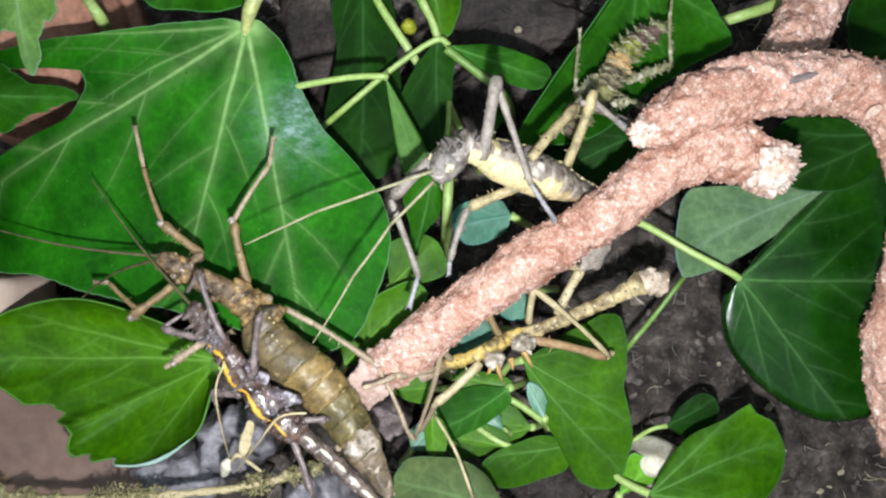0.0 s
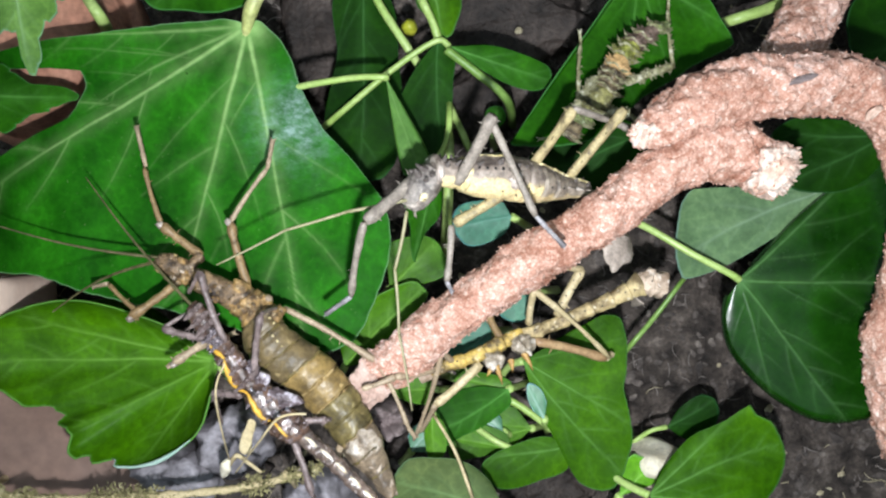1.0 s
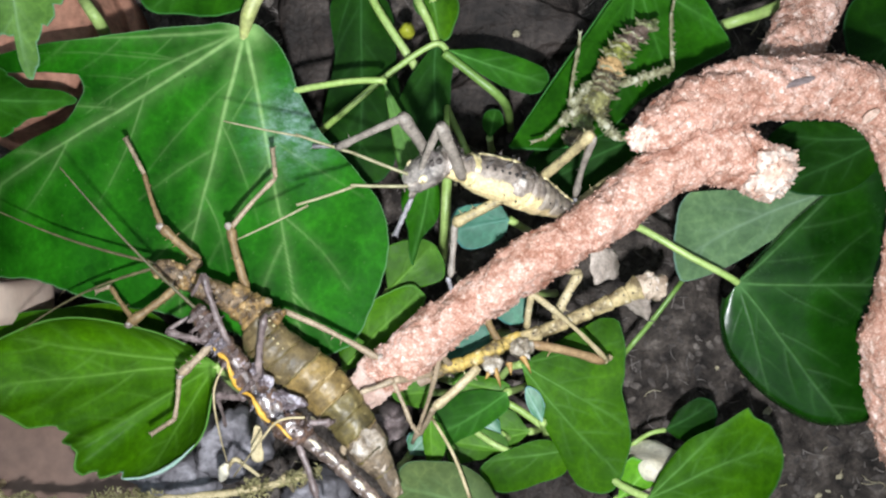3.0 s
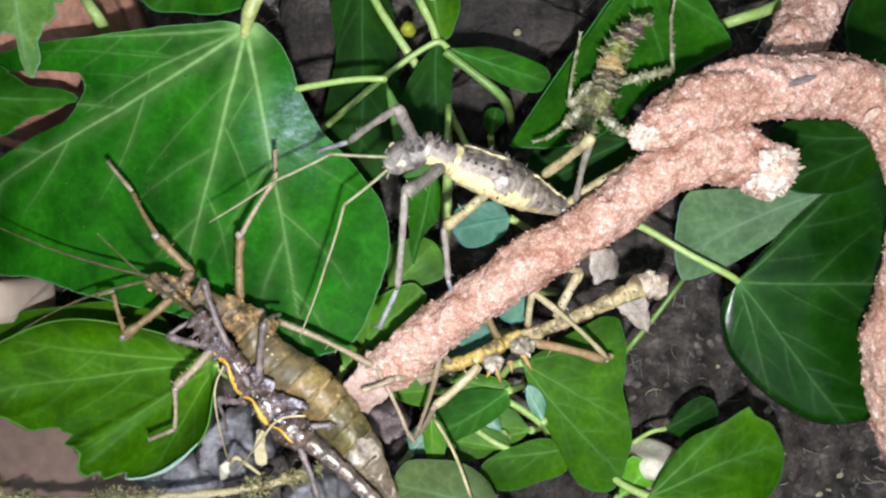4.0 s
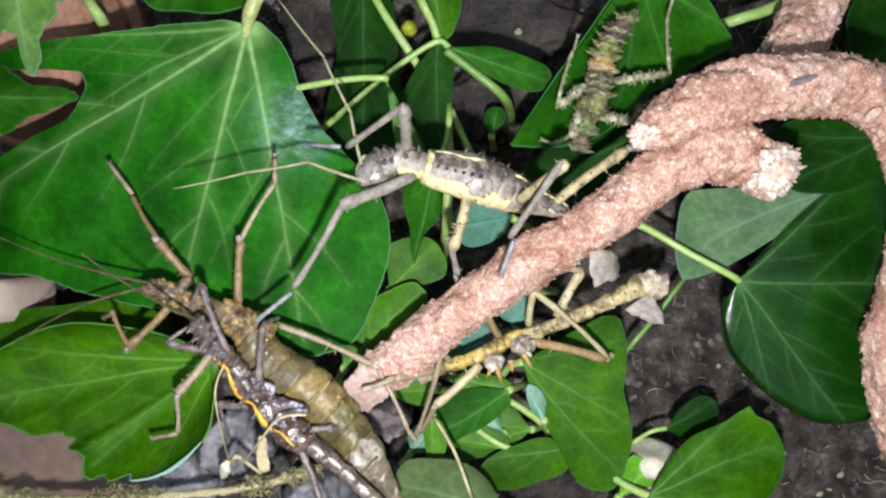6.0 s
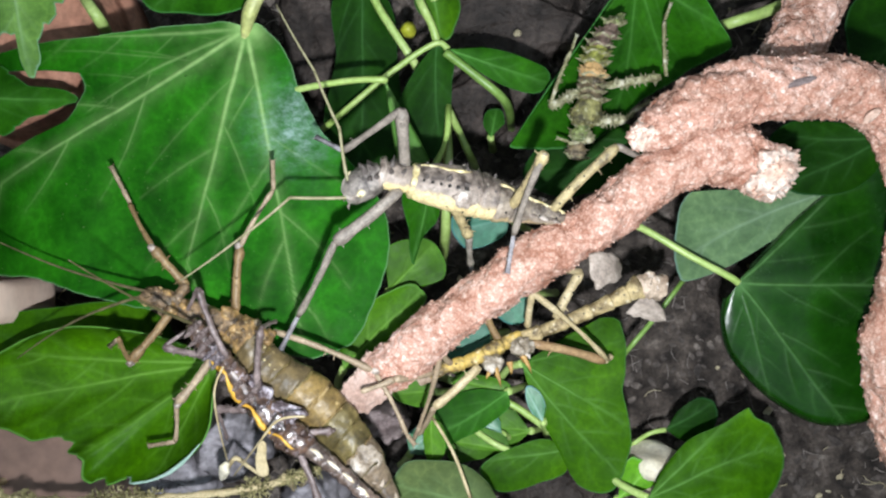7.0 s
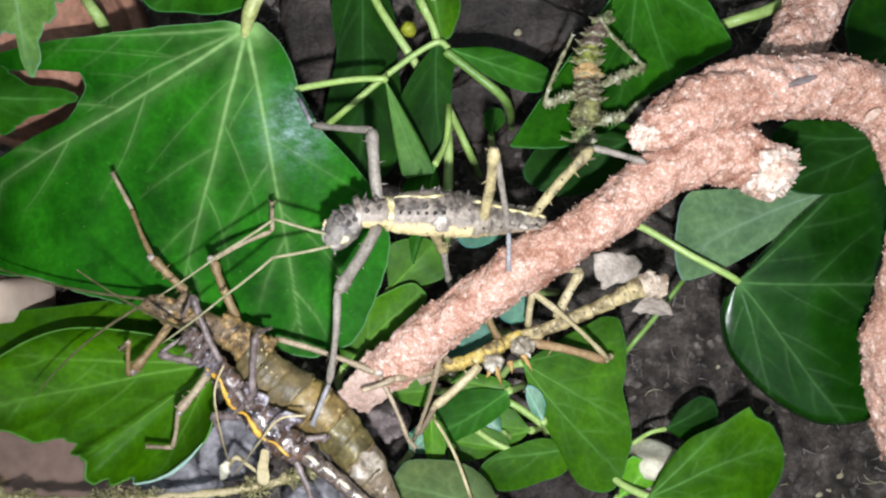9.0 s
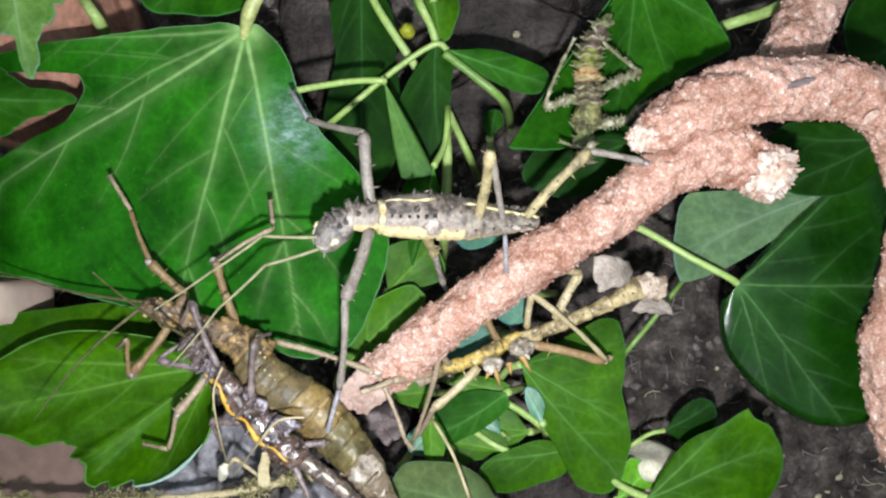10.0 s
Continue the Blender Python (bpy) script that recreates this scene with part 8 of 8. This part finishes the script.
    key_chain(rows, legs["FR"], (-0.0055, 0.0016, -0.001), [
        (0.0, -0.0495, 0.0064, 0.0698, -0.0412, 0.0194, 0.0688, -0.0402, 0.0263, 0.0686),
        (1.0, -0.0503, 0.0062, 0.0698, -0.0417, 0.019, 0.0688, -0.0404, 0.0259, 0.0686),
        (2.5, -0.0499, 0.0063, 0.0729, -0.0389, 0.0173, 0.0719, -0.0398, 0.0242, 0.0713),
        (4.0, -0.0471, 0.0034, 0.0721, -0.0391, 0.0166, 0.0712, -0.0392, 0.0236, 0.0709),
        (5.5, -0.0475, 0.0027, 0.0715, -0.0396, 0.016, 0.0705, -0.0395, 0.023, 0.0703),
        (7.0, -0.0477, 0.001, 0.0698, -0.04, 0.0145, 0.0688, -0.0402, 0.0214, 0.0686),
        (7.5, -0.0507, 0.0002, 0.0734, -0.0402, 0.0104, 0.0686, -0.0405, 0.0174, 0.0683),
        (8.0, -0.0528, -0.0009, 0.0742, -0.0396, 0.006, 0.0698, -0.0407, 0.0126, 0.0678),
        (8.5, -0.0532, -0.0018, 0.0739, -0.0396, 0.0041, 0.0694, -0.0399, 0.0111, 0.0689),
        (9.0, -0.0535, -0.0021, 0.0728, -0.0406, 0.0046, 0.0675, -0.0408, 0.0115, 0.0664),
        (10.0, -0.0525, -0.0021, 0.073, -0.0399, 0.0056, 0.0683, -0.0409, 0.0123, 0.0666),
    ])
    key_chain(rows, legs["FL"], (-0.018, -0.002, -0.001), [
        (0.0, -0.0664, 0.006, 0.0696, -0.071, 0.0192, 0.0688, -0.0731, 0.0289, 0.0684),
        (2.5, -0.0658, 0.0066, 0.0696, -0.0698, 0.0199, 0.0679, -0.0734, 0.0292, 0.0675),
        (4.0, -0.0666, 0.0036, 0.0723, -0.0741, 0.014, 0.0666, -0.0806, 0.0213, 0.0649),
        (5.5, -0.0666, 0.0031, 0.072, -0.0743, 0.0135, 0.0665, -0.0808, 0.0209, 0.0649),
        (7.5, -0.0679, 0.0005, 0.0712, -0.075, 0.0113, 0.0658, -0.0794, 0.0203, 0.0654),
        (10.0, -0.0688, -0.0022, 0.0696, -0.0746, 0.0099, 0.0657, -0.0799, 0.0184, 0.065),
    ])
    key_chain(rows, legs["MR"], (0.004, 0.0045, -0.0015), [
        (0.0, -0.0157, -0.0277, 0.0698, -0.0087, -0.0431, 0.0688, -0.007, -0.0456, 0.0687),
        (4.5, -0.0159, -0.0279, 0.0698, -0.0085, -0.0432, 0.0688, -0.0068, -0.0456, 0.0687),
        (7.5, -0.0156, -0.0282, 0.0698, -0.0081, -0.0434, 0.0688, -0.0062, -0.0458, 0.0687),
        (10.0, -0.015, -0.0287, 0.0698, -0.0086, -0.0444, 0.0688, -0.0067, -0.0468, 0.0687),
    ])
    key_chain(rows, legs["ML"], (-0.017, -0.006, -0.0015), [
        (0.0, -0.0722, -0.0148, 0.0692, -0.0802, -0.0083, 0.0658, -0.0841, -0.0082, 0.065),
        (2.5, -0.0722, -0.0148, 0.0692, -0.0797, -0.0078, 0.0653, -0.0835, -0.0092, 0.0651),
        (4.5, -0.0755, -0.0208, 0.0692, -0.0784, -0.0102, 0.0672, -0.0823, -0.0109, 0.067),
        (5.5, -0.0750, -0.0218, 0.0692, -0.0772, -0.0120, 0.0720, -0.0808, -0.0130, 0.0705),
        (7.0, -0.0738, -0.0262, 0.0692, -0.0735, -0.0200, 0.0778, -0.0765, -0.0220, 0.0755),
        (8.0, -0.0745, -0.0287, 0.0692, -0.0722, -0.0206, 0.0765, -0.0750, -0.0225, 0.0745),
        (10.0, -0.0738, -0.0297, 0.0692, -0.0724, -0.0202, 0.0745, -0.0752, -0.0222, 0.0725),
    ])
    key_chain(rows, legs["HL"], (-0.002, -0.01, -0.002), [
        (0, -0.0662, -0.0285, 0.0687, -0.0573, -0.023, 0.0652, -0.0512, -0.0203, 0.0632),
        (1, -0.0656, -0.0283, 0.0687, -0.0566, -0.0231, 0.0652, -0.0504, -0.0204, 0.0632),
        (1.4, -0.0639, -0.0291, 0.0687, -0.0535, -0.0301, 0.0652, -0.0475, -0.0331, 0.0632),
        (1.6, -0.0641, -0.0291, 0.0687, -0.0577, -0.0376, 0.0662, -0.0577, -0.0443, 0.0642),
        (1.75, -0.0643, -0.0291, 0.0687, -0.0622, -0.0398, 0.0672, -0.0661, -0.0453, 0.0657),
        (2, -0.0644, -0.0292, 0.0687, -0.0648, -0.0401, 0.0677, -0.0706, -0.0439, 0.0667),
        (2.5, -0.0619, -0.0283, 0.0687, -0.0636, -0.0391, 0.068, -0.0694, -0.043, 0.0678),
        (4.5, -0.0637, -0.0332, 0.0687, -0.0642, -0.0437, 0.0654, -0.0708, -0.0457, 0.0644),
        (7.5, -0.0627, -0.0365, 0.0687, -0.0645, -0.0463, 0.0641, -0.0713, -0.0474, 0.0629),
        (10.0, -0.0628, -0.0384, 0.0687, -0.066, -0.0478, 0.064, -0.0726, -0.0468, 0.062),
    ])

    for piece, base, reach in zip(g["antennae"], ((-0.0235, -0.0092, 0.001), (-0.0235, -0.0105, 0.001)), ([
        (0, -0.1074, 0.0049, 0.0695),
        (1, -0.1073, 0.006, 0.0697),
        (2.5, -0.1056, 0.0115, 0.0721),
        (4, -0.1078, 0.0066, 0.0681),
        (5, -0.1085, 0.0048, 0.0671),
        (5.5, -0.1086, 0.0042, 0.0669),
        (7, -0.1087, 0.0033, 0.0662),
        (8, -0.1084, -0.0026, 0.066),
        (9, -0.1089, -0.0036, 0.066),
        (10, -0.1085, -0.0038, 0.066),
    ], [
        (0, -0.0713, -0.0096, 0.105),
        (1.2, -0.0794, -0.0136, 0.1018),
        (2.5, -0.0989, -0.0192, 0.0753),
        (4, -0.102, -0.0198, 0.066),
        (5, -0.0996, -0.0196, 0.066),
        (7, -0.0979, -0.0238, 0.066),
        (8, -0.0959, -0.0277, 0.066),
        (9, -0.0975, -0.0348, 0.0664),
        (10, -0.0946, -0.0392, 0.0731),
    ])):
        key_chain(rows, [piece], base, reach)

    male, antenna = MALE
    rows = [(t, pose(x, y, z, 0, 0, turn)) for t, x, y, z, turn in [
        (0.0, -0.0424, -0.0355, 0.078, -45.0),
        (1.0, -0.0422, -0.0355, 0.078, -45.0),
        (2.5, -0.0410, -0.0350, 0.078, -45.0),
        (4.0, -0.0408, -0.0365, 0.078, -44.2),
        (4.5, -0.0408, -0.0372, 0.078, -44.0),
        (5.5, -0.0407, -0.0375, 0.078, -43.3),
        (7.0, -0.0409, -0.0381, 0.078, -42.3),
        (7.5, -0.0407, -0.0384, 0.078, -42.0),
        (9.0, -0.0420, -0.0398, 0.078, -42.0),
        (10.0, -0.042, -0.0407, 0.078, -42.0),
    ]]
    walk(male, rows)
    key_chain(rows, [antenna], (-0.026, 0.0055, 0.0008), [
        (0, -0.0845, 0.0169, 0.0662),
        (1.2, -0.085, 0.0172, 0.0687),
        (2.5, -0.0851, 0.0185, 0.0756),
        (4, -0.0641, 0.0025, 0.115),
        (5, -0.0637, -0.0005, 0.115),
        (5.5, -0.0654, -0.001, 0.115),
        (7, -0.0694, -0.0022, 0.115),
        (8, -0.0727, -0.0027, 0.108),
        (9, -0.0674, -0.0045, 0.115),
        (10, -0.0641, -0.0049, 0.115),
    ])

    lichen, g = LICHEN
    rows = [(t, pose(x, y, z, 0, 0, turn)) for t, x, y, z, turn in [
        (0.0, 0.0446, 0.0465, 0.056, -124.6),
        (1.0, 0.0441, 0.0464, 0.056, -123.0),
        (2.5, 0.0432, 0.0465, 0.056, -119.0),
        (4.0, 0.0425, 0.0467, 0.056, -111.5),
        (4.5, 0.0419, 0.0467, 0.056, -109.0),
        (5.5, 0.0411, 0.0468, 0.056, -106.0),
        (7.0, 0.0379, 0.0454, 0.056, -100.0),
        (7.5, 0.0377, 0.0455, 0.056, -98.0),
        (8.5, 0.0371, 0.045, 0.056, -94.7),
        (9.0, 0.0364, 0.0451, 0.056, -93.0),
        (10.0, 0.0368, 0.0446, 0.056, -92.0),
    ]]
    walk(lichen, rows)
    legs = g["legs"]
    key_chain(rows, legs["HR"], (0.0035, 0.004, 0.0), [
        (0, 0.0578, 0.046, 0.0535, 0.0559, 0.0579, 0.0608, 0.0565, 0.0625, 0.0601),
        (1, 0.0578, 0.0458, 0.055, 0.0566, 0.0598, 0.0547, 0.0563, 0.0637, 0.057),
        (2.5, 0.0576, 0.0456, 0.0583, 0.0573, 0.0601, 0.0576, 0.058, 0.0646, 0.0577),
        (4.5, 0.0574, 0.0446, 0.0562, 0.057, 0.0588, 0.0558, 0.0575, 0.0629, 0.0576),
        (5.5, 0.057, 0.044, 0.0563, 0.0563, 0.0583, 0.0567, 0.0574, 0.0626, 0.0575),
        (7, 0.0554, 0.0432, 0.0592, 0.0555, 0.0576, 0.0572, 0.057, 0.0619, 0.058),
        (7.5, 0.0552, 0.0435, 0.0591, 0.0556, 0.0579, 0.0578, 0.0575, 0.0621, 0.0581),
        (8, 0.0547, 0.0436, 0.059, 0.0554, 0.0579, 0.0572, 0.0572, 0.0621, 0.058),
        (8.5, 0.0533, 0.0418, 0.0526, 0.0501, 0.0547, 0.058, 0.0519, 0.0593, 0.0589),
        (9, 0.0515, 0.0467, 0.0524, 0.0412, 0.0537, 0.0595, 0.0374, 0.0597, 0.0601),
        (9.5, 0.0507, 0.046, 0.05, 0.0398, 0.0524, 0.0571, 0.0369, 0.0568, 0.0577),
        (10, 0.0511, 0.0461, 0.0503, 0.0402, 0.0525, 0.0574, 0.0373, 0.0569, 0.0579),
    ])
    key_chain(rows, legs["HL"], (0.006, -0.0026, 0.0), [
        (0, 0.0327, 0.0377, 0.0592, 0.0346, 0.0518, 0.0538, 0.0343, 0.0548, 0.0563),
        (1, 0.0333, 0.0372, 0.0603, 0.0346, 0.0515, 0.0548, 0.034, 0.0543, 0.0573),
        (2.5, 0.0321, 0.0365, 0.0589, 0.0345, 0.0514, 0.0563, 0.0344, 0.0547, 0.0581),
        (4.5, 0.0308, 0.0355, 0.0564, 0.0334, 0.0505, 0.0561, 0.0341, 0.0542, 0.0573),
        (5.5, 0.0293, 0.0354, 0.0552, 0.0328, 0.0501, 0.0565, 0.0338, 0.0539, 0.0575),
        (7, 0.0267, 0.0358, 0.0584, 0.0323, 0.0502, 0.0574, 0.0336, 0.054, 0.0581),
        (8, 0.0257, 0.0368, 0.0577, 0.0318, 0.0509, 0.0568, 0.0334, 0.0542, 0.0572),
        (8.5, 0.0256, 0.0364, 0.0575, 0.0316, 0.0505, 0.0567, 0.0332, 0.0538, 0.0572),
        (10, 0.0255, 0.036, 0.0575, 0.0316, 0.0501, 0.0563, 0.0331, 0.0531, 0.0578),
    ])
    key_chain(rows, legs["FL"], (0.012, -0.0024, 0.0), [
        (0.0, 0.0304, 0.0321, 0.0563, 0.0278, 0.0275, 0.0551, 0.0248, 0.0275, 0.0547),
        (2.5, 0.0293, 0.032, 0.057, 0.0255, 0.028, 0.0569, 0.0225, 0.0273, 0.0568),
        (4.5, 0.0303, 0.0303, 0.0565, 0.0257, 0.0273, 0.0563, 0.0228, 0.0268, 0.0562),
        (5.5, 0.0309, 0.0294, 0.0566, 0.0263, 0.0266, 0.0556, 0.0235, 0.0278, 0.0556),
        (7.5, 0.0385, 0.0277, 0.0571, 0.033, 0.0278, 0.057, 0.0301, 0.0288, 0.0569),
        (10.0, 0.0378, 0.0258, 0.0571, 0.0324, 0.0265, 0.057, 0.0296, 0.0276, 0.0569),
    ])
    key_chain(rows, legs["FR"], (0.013, 0.0022, 0.0), [
        (0.0, 0.0468, 0.0367, 0.0562, 0.0514, 0.035, 0.0557, 0.0542, 0.0339, 0.0552),
        (1.2, 0.0465, 0.0325, 0.0571, 0.0496, 0.0287, 0.0561, 0.0514, 0.031, 0.0556),
        (2.5, 0.0435, 0.0277, 0.0571, 0.0482, 0.0266, 0.0561, 0.0512, 0.0265, 0.0556),
        (4.5, 0.0463, 0.0292, 0.0571, 0.0489, 0.0335, 0.0567, 0.0518, 0.0343, 0.0563),
        (7.5, 0.046, 0.0333, 0.0566, 0.0497, 0.0365, 0.0563, 0.0523, 0.0381, 0.0563),
        (10.0, 0.0464, 0.0328, 0.0569, 0.0497, 0.0366, 0.0563, 0.0524, 0.0377, 0.0561),
    ])

    walk(FRESH_LEAF, [(t, pose(x, y, z, 0, 0, turn)) for t, x, y, z, turn in [
        (0, -0.0579, -0.0289, 0.05, -7.84),
        (1, -0.0579, -0.0289, 0.05, -7.28),
        (2.5, -0.0579, -0.0289, 0.05, -3.08),
        (4, -0.0579, -0.0289, 0.05, -0.56),
        (4.5, -0.0579, -0.0289, 0.05, 0.0),
        (5.5, -0.0579, -0.0289, 0.05, 1.12),
        (7.5, -0.0582, -0.0289, 0.05, 2.8),
        (9, -0.0579, -0.0289, 0.05, 3.36),
        (10, -0.0579, -0.0289, 0.05, 3.92),
    ]])
    walk(SCRAP, [(t, pose(x, y, z, rx, ry, rz)) for t, x, y, z, rx, ry, rz in [
        (0, 0.0381, -0.0017, 0.062, 30, 60, 0),
        (0.5, 0.0401, -0.0023, 0.062, 20, 58, 10),
        (1, 0.0435, 0.0, 0.062, 10, 50, 20),
        (1.5, 0.0442, -0.0021, 0.062, 0, 50, 25),
        (2, 0.0431, -0.003, 0.062, 5, 50, 10),
        (2.5, 0.0415, -0.0031, 0.062, 0, 52, 0),
        (4, 0.0404, -0.0035, 0.062, 0, 52, 0),
        (5.5, 0.0402, -0.004, 0.062, 0, 52, 0),
        (7, 0.0408, -0.0042, 0.062, 0, 48, 5),
        (7.5, 0.0417, -0.0039, 0.062, 0, 42, 5),
        (8, 0.0435, -0.0038, 0.062, 0, 25, 5),
        (9, 0.0435, -0.0043, 0.062, 0, 25, 5),
        (10, 0.0427, -0.005, 0.062, 0, 38, 0),
    ]])

    walk(LEG_FLAKE, [(t, pose(x, y, 0.07, 0, 22, turn)) for t, x, y, turn in [
        (0, -0.0455, -0.0408, -105.7),
        (1, -0.0451, -0.0403, -107.4),
        (2, -0.0442, -0.0403, -100),
        (4, -0.0430, -0.0422, -93.3),
        (5, -0.0428, -0.0433, -91.4),
        (7, -0.0426, -0.0447, -93.1),
        (9, -0.0419, -0.0469, -97.3),
        (10, -0.0414, -0.0471, -98.1),
    ]])

    walk(FLAP, [(t, pose(x, y, z, rx, ry, rz)) for t, x, y, z, rx, ry, rz in [
        (0, 0.0487, -0.0112, 0.05, 60, 70, -70),
        (1.5, 0.0487, -0.011, 0.05, 60, 66, -65),
        (2.5, 0.0495, -0.0111, 0.05, 40, 50, -50),
        (4, 0.0484, -0.0131, 0.05, 10, 8, -66),
        (4.5, 0.0485, -0.0134, 0.05, 10, 8, -62),
        (5.5, 0.0499, -0.0132, 0.05, 10, 8, -52),
        (7, 0.0499, -0.013, 0.05, 5, 6, -38),
        (7.5, 0.0509, -0.0122, 0.05, 8, 8, -34),
        (9, 0.051, -0.0129, 0.05, 22, 10, -28),
        (10, 0.0512, -0.0125, 0.05, 26, 10, -26),
    ]])


motions()
